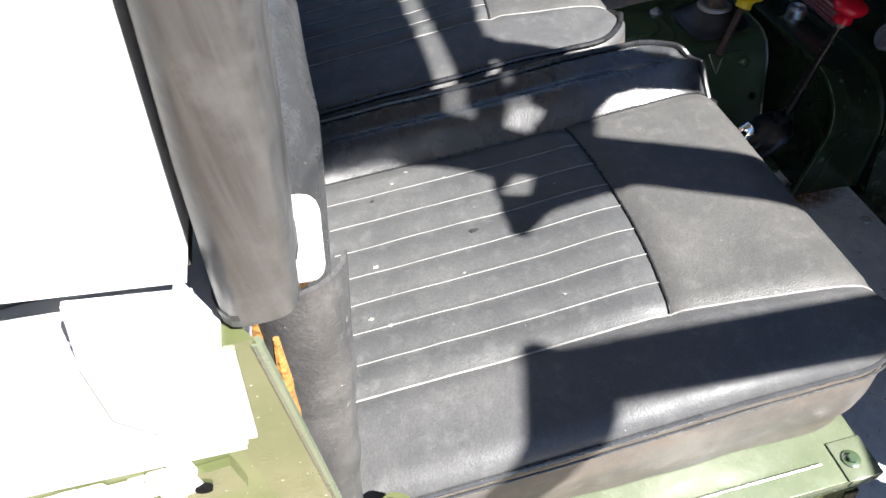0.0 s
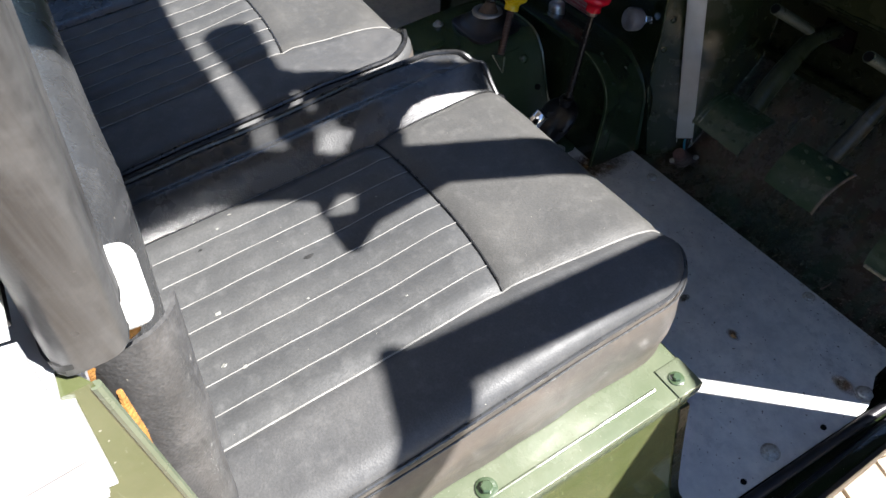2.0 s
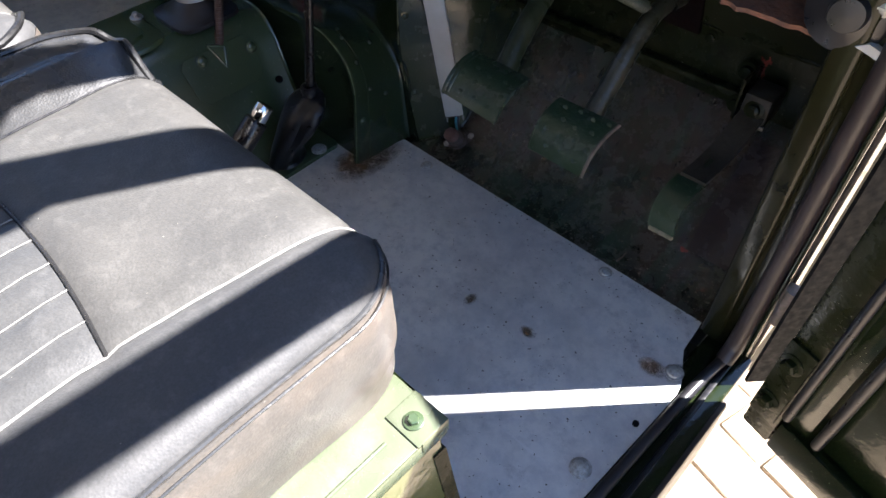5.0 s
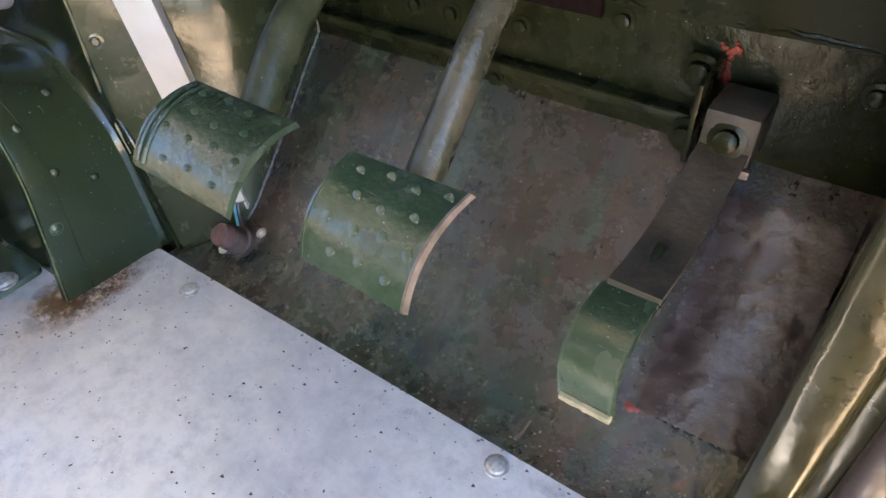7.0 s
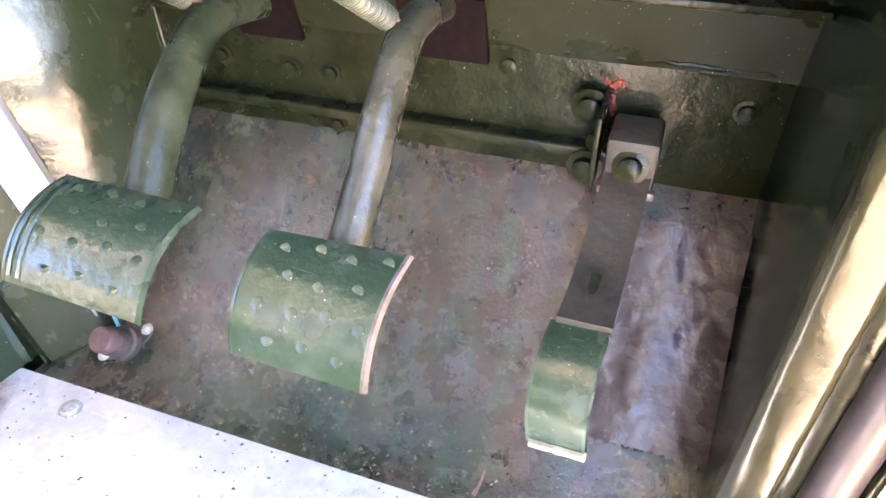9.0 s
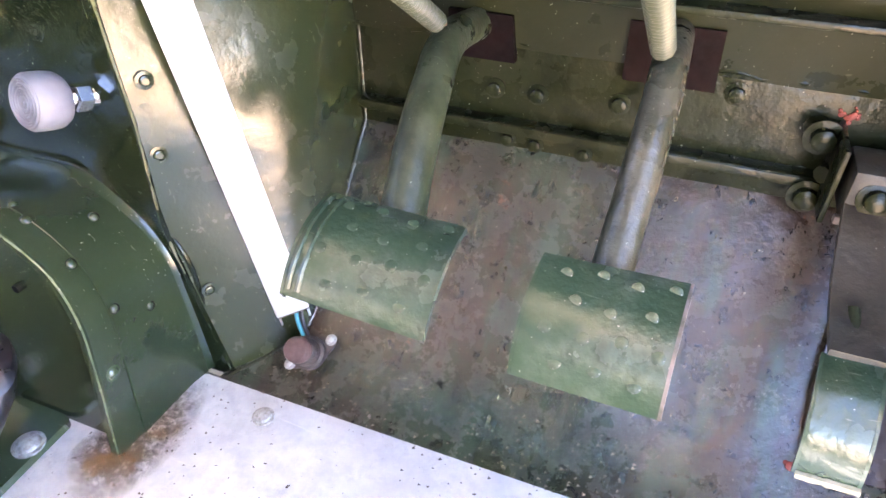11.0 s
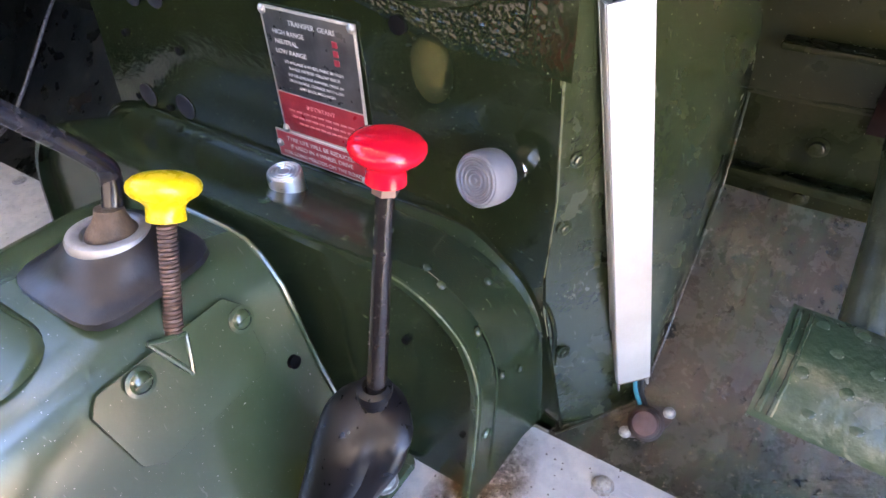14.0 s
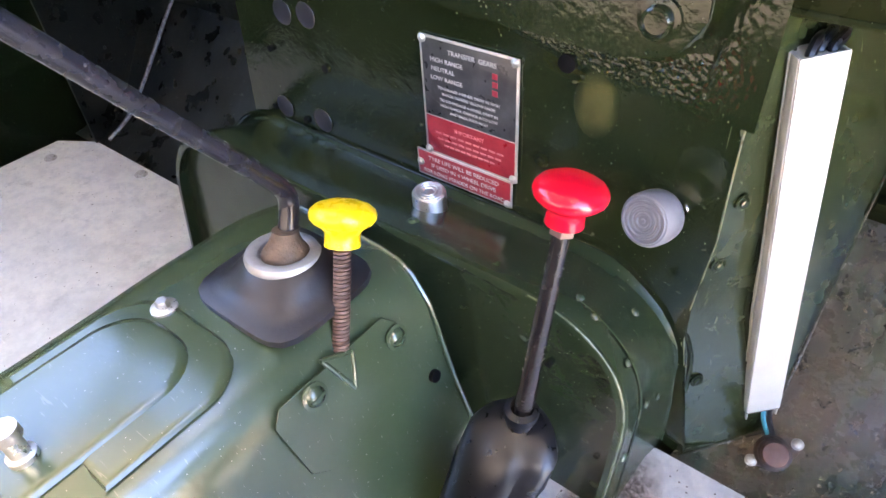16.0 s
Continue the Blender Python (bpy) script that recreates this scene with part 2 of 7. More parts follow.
VINYL_RIB = vinyl("worn_ribbed_vinyl", (0.056, 0.057, 0.058), (0.080, 0.080, 0.079), 0.44)
VINYL_SIDE = vinyl("dusty_seat_side_vinyl", (0.070, 0.067, 0.064), (0.115, 0.105, 0.095), 0.42)
_side = VINYL_SIDE.node_tree
_b = _side.nodes["Principled BSDF"]
_c = _b.inputs["Base Color"].links[0].from_socket
_side.links.new(mix(_side, ramp(_side, stretched(_side, (5, 5, 16), 6, 0.6), 0.42, 0.60, (0, 0, 0), (0.45, 0.45, 0.45)), _c, (0.125, 0.095, 0.072)), _b.inputs["Base Color"])
VINYL_WORN = vinyl("worn_grey_vinyl", (0.050, 0.050, 0.051), (0.105, 0.102, 0.10), 0.38)
_w = VINYL_WORN.node_tree
_b = _w.nodes["Principled BSDF"]
_c = _b.inputs["Base Color"].links[0].from_socket
_c = mix(_w, ramp(_w, tex(_w, "noise", 34, 9, rough=0.8), 0.62, 0.67, (0, 0, 0), (0.8, 0.8, 0.8)), _c, (0.24, 0.24, 0.235))
_c = mix(_w, ramp(_w, stretched(_w, (60, 60, 7), 5), 0.52, 0.66, (0, 0, 0), (0.6, 0.6, 0.6)), _c, (0.022, 0.022, 0.023))
_w.links.new(_c, _b.inputs["Base Color"])
THREAD = simple("pale_thread", (0.22, 0.215, 0.205), rough=0.7)
PIPING = simple("black_piping", (0.018, 0.018, 0.019), rough=0.3)
RUBBER = simple("black_rubber", (0.007, 0.007, 0.009), (0.0085, 0.0085, 0.011), rough=0.34, bumps=0.04, bump_scale=420, ior=0.5)
RUBBER_DUSTY = simple("dusty_black_rubber", (0.010, 0.010, 0.013), (0.018, 0.0165, 0.019), rough=0.40, scale=24)
SEAL = simple("brown_black_rubber_seal", (0.022, 0.016, 0.016), (0.040, 0.028, 0.026), rough=0.4, scale=40)
SATIN = simple("satin_chrome", (0.62, 0.62, 0.64), rough=0.34, metal=1.0, spread=0.8, bumps=0)
CHROME = simple("chrome", (0.75, 0.75, 0.76), rough=0.12, metal=1.0, spread=0.9, bumps=0)
ZINC = simple("zinc_plated_steel", (0.55, 0.55, 0.54), (0.36, 0.35, 0.33), rough=0.32, metal=0.8)
COLLAR = simple("dull_aluminium_collar", (0.36, 0.36, 0.36), (0.26, 0.25, 0.24), rough=0.45, metal=0.5, scale=60)
GALV = simple("galvanised_capping", (0.52, 0.52, 0.53), (0.42, 0.415, 0.42), rough=0.42, metal=0.3, scale=30)
CANVAS = simple("faded_hood_canvas", (0.215, 0.220, 0.178), (0.185, 0.190, 0.150), rough=0.9, scale=45, bumps=0.15, bump_scale=2200)
WHITE = simple("white_plastic", (0.44, 0.43, 0.405), (0.37, 0.35, 0.31), rough=0.4, scale=30)
WHITE_PAINT = simple("white_paint", (0.72, 0.72, 0.70), spread=0.9, rough=0.4, scale=20)
RED = simple("red_gloss_knob", (0.62, 0.006, 0.022), spread=0.9, rough=0.13, bumps=0)
YELLOW = simple("yellow_knob", (0.80, 0.56, 0.010), spread=0.9, rough=0.28, bumps=0)
BLACK = simple("black_gloss_paint", (0.010, 0.009, 0.009), (0.022, 0.016, 0.014), rough=0.22, scale=90)
RUST = simple("rusty_steel", (0.16, 0.065, 0.035), (0.07, 0.035, 0.025), rough=0.75, scale=90, bumps=0.5)
SPRING = simple("brown_spring_steel", (0.16, 0.10, 0.080), (0.10, 0.065, 0.055), rough=0.42, metal=0.4)
FOAM = simple("yellow_seat_foam", (0.34, 0.165, 0.035), (0.20, 0.09, 0.02), rough=0.9, scale=120, bumps=0.8)
GREY_RUBBER = simple("grey_rubber", (0.115, 0.115, 0.130), (0.145, 0.145, 0.160), rough=0.5)
DARK = simple("dark_opening", (0.005, 0.005, 0.005), rough=0.9, ior=0.05, bumps=0)
SCUFF = simple("scuffed_bare_edge", (0.17, 0.13, 0.115), (0.06, 0.055, 0.04), rough=0.4, scale=130, ior=0.3)


def lever_material():
    """Black paint on a bar, worn through along its length to pale primer and steel."""
    m, nt, b = mat_new("chipped_black_lever")
    c = mix(nt, ramp(nt, tex(nt, "noise", 40, 5), 0.35, 0.7), (0.010, 0.010, 0.014), (0.018, 0.017, 0.022))
    c = mix(nt, ramp(nt, tex(nt, "noise", 55, 9, rough=0.78), 0.60, 0.66, (0, 0, 0), (0.7, 0.7, 0.7)), c, (0.12, 0.115, 0.12))
    c = mix(nt, ramp(nt, tex(nt, "noise", 150, 6, rough=0.7), 0.64, 0.70, (0, 0, 0), (0.8, 0.8, 0.8)), c, (0.065, 0.045, 0.035))
    nt.links.new(c, b.inputs["Base Color"])
    nt.links.new(ramp(nt, tex(nt, "noise", 60, 4), 0.3, 0.7, (0.15,) * 3, (0.34,) * 3), b.inputs["Roughness"])
    bump(nt, b, [(tex(nt, "noise", 90, 5), 0.25, 0.002)])
    return m


LEVER = lever_material()
BLUE = simple("blue_wire", (0.04, 0.30, 0.40), rough=0.4)
PLATE_BLACK = simple("black_enamel", (0.016, 0.016, 0.018), (0.05, 0.05, 0.05), rough=0.32, scale=50)
PLATE_RED = simple("red_enamel", (0.19, 0.010, 0.018), (0.25, 0.022, 0.030), rough=0.35, scale=60)
PLATE_METAL = simple("bare_plate_metal", (0.52, 0.50, 0.46), rough=0.38, metal=0.6)
INK = simple("pale_plate_lettering", (0.44, 0.43, 0.41), rough=0.5)
INK_RED = simple("red_plate_lettering", (0.26, 0.015, 0.03), rough=0.5)
RED_SPOT = simple("red_paint_spot", (0.27, 0.030, 0.013), (0.11, 0.018, 0.010), rough=0.5, scale=150)
# Pale only to bounce light down; the roof's underside is never in view.
LINING = simple("bounce_roof_lining", (0.60, 0.60, 0.57), rough=0.8, scale=20)
TRIM_DARK = simple("dark_grey_trim", (0.03, 0.03, 0.03), rough=0.6)


def soft_stain(name, one, two, upright=False):
    """A stain on the sheet, densest in its middle and thinning out in specks."""
    m, nt, b = mat_new(name)
    c = mix(nt, ramp(nt, tex(nt, "noise", 60, 6), 0.35, 0.65), one, two)
    nt.links.new(c, b.inputs["Base Color"])
    b.inputs["Roughness"].default_value = 0.7
    tc = nt.nodes.new("ShaderNodeTexCoord")
    mp = nt.nodes.new("ShaderNodeMapping")
    mp.inputs["Location"].default_value = (-1, 0, -1) if upright else (-1, -1, 0)
    mp.inputs["Scale"].default_value = (2, 0, 2) if upright else (2, 2, 0)
    g = nt.nodes.new("ShaderNodeTexGradient")
    g.gradient_type = "SPHERICAL"
    nt.links.new(tc.outputs["Generated"], mp.inputs["Vector"])
    nt.links.new(mp.outputs["Vector"], g.inputs["Vector"])
    f = nt.nodes.new("ShaderNodeMath")
    f.operation = "MULTIPLY"
    nt.links.new(ramp(nt, g.outputs["Fac"], 0.0, 0.6), f.inputs[0])
    nt.links.new(ramp(nt, tex(nt, "noise", 80, 9, rough=0.8), 0.36, 0.66, (0, 0, 0), (0.85, 0.85, 0.85)), f.inputs[1])
    nt.links.new(f.outputs[0], b.inputs["Alpha"])
    return m


RUST_STAIN = soft_stain("rust_stain", (0.26, 0.14, 0.05), (0.12, 0.07, 0.035))
YELLOW_STAIN = soft_stain("yellow_paint_smear", (0.10, 0.085, 0.012), (0.05, 0.055, 0.012), True)


# Rubbed green, its colours raised to stand for the reflection there.
RUBBED_GREEN = soft_stain("rubbed_reflecting_green", (0.040, 0.064, 0.046), (0.070, 0.092, 0.074))
RUBBED_GREEN.node_tree.nodes["Principled BSDF"].inputs["Roughness"].default_value = 0.20


def post_material():
    """Satin grey rubber with darker runs along it, scuffs and chalky scratches."""
    m, nt, b = mat_new("satin_grey_rubber_post")
    c = mix(nt, ramp(nt, stretched(nt, (75, 75, 5), 5), 0.38, 0.66), (0.070, 0.070, 0.070), (0.020, 0.019, 0.0185))
    c = mix(nt, ramp(nt, tex(nt, "noise", 17, 6, rough=0.7), 0.50, 0.74), c, (0.085, 0.084, 0.082))
    c = mix(nt, ramp(nt, tex(nt, "noise", 26, 9, rough=0.75), 0.62, 0.70), c, (0.30, 0.30, 0.28))
    nt.links.new(c, b.inputs["Base Color"])
    nt.links.new(ramp(nt, tex(nt, "noise", 30, 5), 0.3, 0.7, (0.26,) * 3, (0.48,) * 3), b.inputs["Roughness"])
    bump(nt, b, [(tex(nt, "noise", 30, 3), 0.2, 0.006), (tex(nt, "noise", 300, 3), 0.12, 0.001)])
    return m


POST = post_material()


def paver_material():
    m, nt, b = mat_new("buff_paving_brick")
    oi = nt.nodes.new("ShaderNodeObjectInfo")
    c = mix(nt, oi.outputs["Random"], (0.37, 0.295, 0.205), (0.45, 0.365, 0.265))
    c = mix(nt, ramp(nt, tex(nt, "noise", 30, 6), 0.4, 0.75), c, (0.27, 0.205, 0.145))
    nt.links.new(c, b.inputs["Base Color"])
    b.inputs["Roughness"].default_value = 0.85
    bump(nt, b, [(tex(nt, "noise", 160, 4), 0.5, 0.003)])
    return m


PAVER = paver_material()
SAND = simple("jointing_sand", (0.25, 0.20, 0.145), rough=0.95, scale=30)


# ---- building helpers ----
ORIGIN = {}


def root(name, at, label, category, group="", kind=""):
    ob = new(name)
    ob.location = at
    ob.empty_display_size = 0.02
    ORIGIN[ob] = Vector(at)
    return tagged(ob, label, category, group, kind)


def smooth_mesh(bm, name, angle=38):
    bmesh.ops.recalc_face_normals(bm, faces=bm.faces[:])
    me = bpy.data.meshes.new(name)
    bm.to_mesh(me)
    bm.free()
    me.polygons.foreach_set("use_smooth", [True] * len(me.polygons))
    me.set_sharp_from_angle(angle=radians(angle))
    return me


def part(name, bm, material, parent, label=""):
    """One mesh, given in the place's metres, as a part under parent."""
    at = ORIGIN[parent]
    bmesh.ops.translate(bm, verts=bm.verts[:], vec=-at)
    me = smooth_mesh(bm, name)
    me.materials.append(material)
    ob = new(name, me)
    ob.parent = parent
    ORIGIN[ob] = at
    return tagged(ob, label)


def solid(name, bm, material, label, category, kind="", at=None):
    """One mesh that is a whole thing of its own."""
    at = Vector(at) if at is not None else Vector((0, 0, 0))
    bmesh.ops.translate(bm, verts=bm.verts[:], vec=-at)
    me = smooth_mesh(bm, name)
    me.materials.append(material)
    ob = new(name, me)
    ob.location = at
    ORIGIN[ob] = at
    return tagged(ob, label, category, "", kind)


def piece(name, mesh, m, parent, label=""):
    """A repeat on shared mesh data, at the pose m of the place."""
    ob = new(name, mesh)
    ob.parent = parent
    ob.matrix_basis = Matrix.Translation(-ORIGIN[parent]) @ m
    ORIGIN[ob] = ORIGIN[parent]
    return tagged(ob, label)


def box(bm, lo, hi, bevel=0.0, m=None, seg=2):
    lo, hi = Vector(lo), Vector(hi)
    made = bmesh.ops.create_cube(bm, size=1.0, matrix=Matrix.Translation((lo + hi) / 2) @ Matrix.Diagonal((*(hi - lo), 1)))
    vs = made["verts"]
    if bevel:
        es = list({e for v in vs for e in v.link_edges})
        out = bmesh.ops.bevel(bm, geom=es, offset=bevel, segments=seg, profile=0.5, affect="EDGES")
        vs = list({v for f in out["faces"] for v in f.verts} | {v for v in vs if v.is_valid})
    if m is not None:
        bmesh.ops.transform(bm, matrix=m, verts=vs)
    return bm


def frame_of(d):
    d = Vector(d).normalized()
    return d.to_track_quat("Z", "Y").to_matrix()


def tube(bm, path, radii, seg=14, cap=True):
    """A round bar along a path of points; radii one number or one a point."""
    path = [Vector(p) for p in path]
    if isinstance(radii, (int, float)):
        radii = [radii] * len(path)
    rings, last = [], None
    for i, p in enumerate(path):
        d = (path[min(i + 1, len(path) - 1)] - path[max(i - 1, 0)]).normalized()
        q = d.to_track_quat("Z", "Y") if last is None else last[1].rotation_difference(d) @ last[0]
        last = (q, d)
        rings.append([bm.verts.new(p + q @ Vector((radii[i] * math.cos(a), radii[i] * math.sin(a), 0)))
                      for a in (2 * math.pi * k / seg for k in range(seg))])
    for a, b in zip(rings, rings[1:]):
        for k in range(seg):
            bm.faces.new((a[k], a[(k + 1) % seg], b[(k + 1) % seg], b[k]))
    if cap:
        bm.faces.new(list(reversed(rings[0])))
        bm.faces.new(rings[-1])
    return bm


def arc_path(points, steps=6):
    """A smooth line through points (Catmull-Rom)."""
    p = [Vector(v) for v in points]
    p = [2 * p[0] - p[1]] + p + [2 * p[-1] - p[-2]]
    out = []
    for i in range(1, len(p) - 2):
        for k in range(steps):
            t = k / steps
            out.append(0.5 * (2 * p[i] + (p[i + 1] - p[i - 1]) * t + (2 * p[i - 1] - 5 * p[i] + 4 * p[i + 1] - p[i + 2]) * t * t
                              + (3 * p[i] - p[i - 1] - 3 * p[i + 1] + p[i + 2]) * t ** 3))
    return out + [p[-2]]


def lathe(bm, at, axis, profile, seg=24):
    """A turned body: profile rows of (along, radius)."""
    r = frame_of(axis)
    at = Vector(at)
    rings = [[bm.verts.new(at + r @ Vector((max(rad, 1e-5) * math.cos(a), max(rad, 1e-5) * math.sin(a), z)))
              for a in (2 * math.pi * k / seg for k in range(seg))] for z, rad in profile]
    for a, b in zip(rings, rings[1:]):
        for k in range(seg):
            bm.faces.new((a[k], a[(k + 1) % seg], b[(k + 1) % seg], b[k]))
    bm.faces.new(list(reversed(rings[0])))
    bm.faces.new(rings[-1])
    return bm


def sheet(bm, grid, thick=0.0):
    """A skin through a grid of points; thick gives it a body along its normals."""
    vs = [[bm.verts.new(Vector(p)) for p in row] for row in grid]
    fs = [bm.faces.new((vs[i][j], vs[i][j + 1], vs[i + 1][j + 1], vs[i + 1][j]))
          for i in range(len(vs) - 1) for j in range(len(vs[0]) - 1)]
    if thick:
        bmesh.ops.recalc_face_normals(bm, faces=fs)
        bmesh.ops.solidify(bm, geom=fs, thickness=thick)
    return bm


def prism(bm, outline, lift):
    """A flat outline of points given a body along the vector lift."""
    a = [bm.verts.new(Vector(p)) for p in outline]
    b = [bm.verts.new(Vector(p) + Vector(lift)) for p in outline]
    n = len(a)
    bm.faces.new(list(reversed(a)))
    bm.faces.new(b)
    for k in range(n):
        bm.faces.new((a[k], a[(k + 1) % n], b[(k + 1) % n], b[k]))
    return bm


def mesh_of(name, material, build):
    bm = bmesh.new()
    build(bm)
    me = smooth_mesh(bm, name)
    me.materials.append(material)
    return me


def hex_bolt(bm, r=0.006, h=0.005, washer=0.010):
    lathe(bm, (0, 0, 0), (0, 0, 1), [(0, washer), (0.0014, washer), (0.0018, washer * 0.93)], 18)
    lathe(bm, (0, 0, 0.0017), (0, 0, 1), [(0, r), (h * 0.8, r), (h, r * 0.8)], 6)


def dome_head(bm, r=0.005, h=0.003):
    lathe(bm, (0, 0, 0), (0, 0, 1), [(0, r), (h * 0.35, r * 0.97), (h * 0.75, r * 0.72), (h, r * 0.3), (h * 1.02, 0)], 14)


def slot_screw(bm, r=0.0085, h=0.0045):
    lathe(bm, (0, 0, 0), (0, 0, 1), [(0, r * 1.35), (0.0012, r * 1.35), (0.0016, r), (h * 0.7, r * 0.86), (h, r * 0.55), (h, 0)], 18)
    box(bm, (-r * 0.8, -0.0007, h * 0.75), (r * 0.8, 0.0007, h + 0.0005))


PLUG_BLACK = simple("black_plastic_plug", (0.010, 0.009, 0.013), (0.014, 0.013, 0.018), rough=0.35, bumps=0)
BOLT_GREEN = mesh_of("bolt", GREEN_DULL, hex_bolt)
BOLT_OLIVE = mesh_of("bolt", GREEN, lambda bm: (lathe(bm, (0, 0, 0), (0, 0, 1), [(0, 0.0118), (0.0015, 0.0118), (0.002, 0.0085), (0.0065, 0.0082), (0.0072, 0.0070), (0.0052, 0.0062), (0.0050, 0)], 20)))
ROUND_NUT_GREEN = mesh_of("bolt", INNER, lambda bm: (lathe(bm, (0, 0, 0), (0, 0, 1), [(0, 0.0095), (0.0015, 0.0095), (0.002, 0.0062), (0.0045, 0.0058), (0.0052, 0.004), (0.0045, 0.0036), (0.0045, 0)], 16)))
BOLT_SUN = mesh_of("bolt", GREEN_DULL, hex_bolt)
BOLT_ZINC = mesh_of("bolt", ZINC, lambda bm: hex_bolt(bm, 0.005, 0.006, 0.0095))
PALE_ZINC = simple("pale_dull_zinc", (0.46, 0.45, 0.42), (0.22, 0.20, 0.18), rough=0.4, metal=0.3, scale=260)
BOLT_BIG = mesh_of("bolt", PALE_ZINC, lambda bm: (lathe(bm, (0, 0, 0), (0, 0, 1), [(0, 0.0105), (0.0016, 0.0105), (0.002, 0.0085), (0.0045, 0.0075), (0.006, 0.0045), (0.0062, 0)], 20)))
RIVET = mesh_of("rivet", BELL, lambda bm: dome_head(bm, 0.0036, 0.0022))
SCREW = mesh_of("screw", ZINC, lambda bm: slot_screw(bm, 0.0042, 0.003))
COVER_SCREW = mesh_of("screw", GREEN_DULL, lambda bm: slot_screw(bm, 0.0072, 0.0045))
ROUND_NUT = mesh_of("bolt", GREEN_WORN, lambda bm: (lathe(bm, (0, 0, 0), (0, 0, 1), [(0, 0.0095), (0.0015, 0.0095), (0.002, 0.0062), (0.006, 0.0058), (0.0068, 0.004), (0.0068, 0)], 16)))
PLUG = mesh_of("plug", PLUG_BLACK, lambda bm: dome_head(bm, 0.0115, 0.0016))
HOLE = mesh_of("hole", DARK, lambda bm: lathe(bm, (0, 0, -0.001), (0, 0, 1), [(0, 0.001), (0.0014, 0.001), (0.0016, 0)], 16))


def facing(at, n, scale=1.0):
    """The pose of a small fitting at a place, standing up along n."""
    return Matrix.Translation(at) @ frame_of(n).to_4x4() @ Matrix.Diagonal((scale, scale, scale, 1))


XC = 0.017                                             # the vehicle's middle
GROUND = -0.56


# ---- the setting ----
def ground():
    bm = bmesh.new()
    sheet(bm, [[(-400, -400, GROUND - 0.006), (400, -400, GROUND - 0.006)], [(-400, 400, GROUND - 0.006), (400, 400, GROUND - 0.006)]])
    return solid("ground", bm, SAND, "buff sandy ground of a brick-paved drive", "ground", "structure")


def wall_x(y, z):
    """The inboard wall of the driver's footwell: a twisted sheet, splaying out forwards and towards the floor."""
    near = 0.258 + 0.075 * z + 0.037 * max(0.0, 1 - z / 0.14) - 0.10 * max(0.0, z - 0.22)
    splay = max(0.30, 1.31 - 2.75 * z)
    run = near + splay * max(0.0, y - 0.812)
    return 0.5 * (run + 0.344 - math.sqrt((run - 0.344) ** 2 + 0.00002)) + 0.001


TOE_LINE = [(0.797, -0.001), (0.815, 0.002), (0.835, 0.010), (0.853, 0.019), (0.872, 0.034), (0.90, 0.063), (0.935, 0.102), (0.965, 0.136), (0.984, 0.156)]


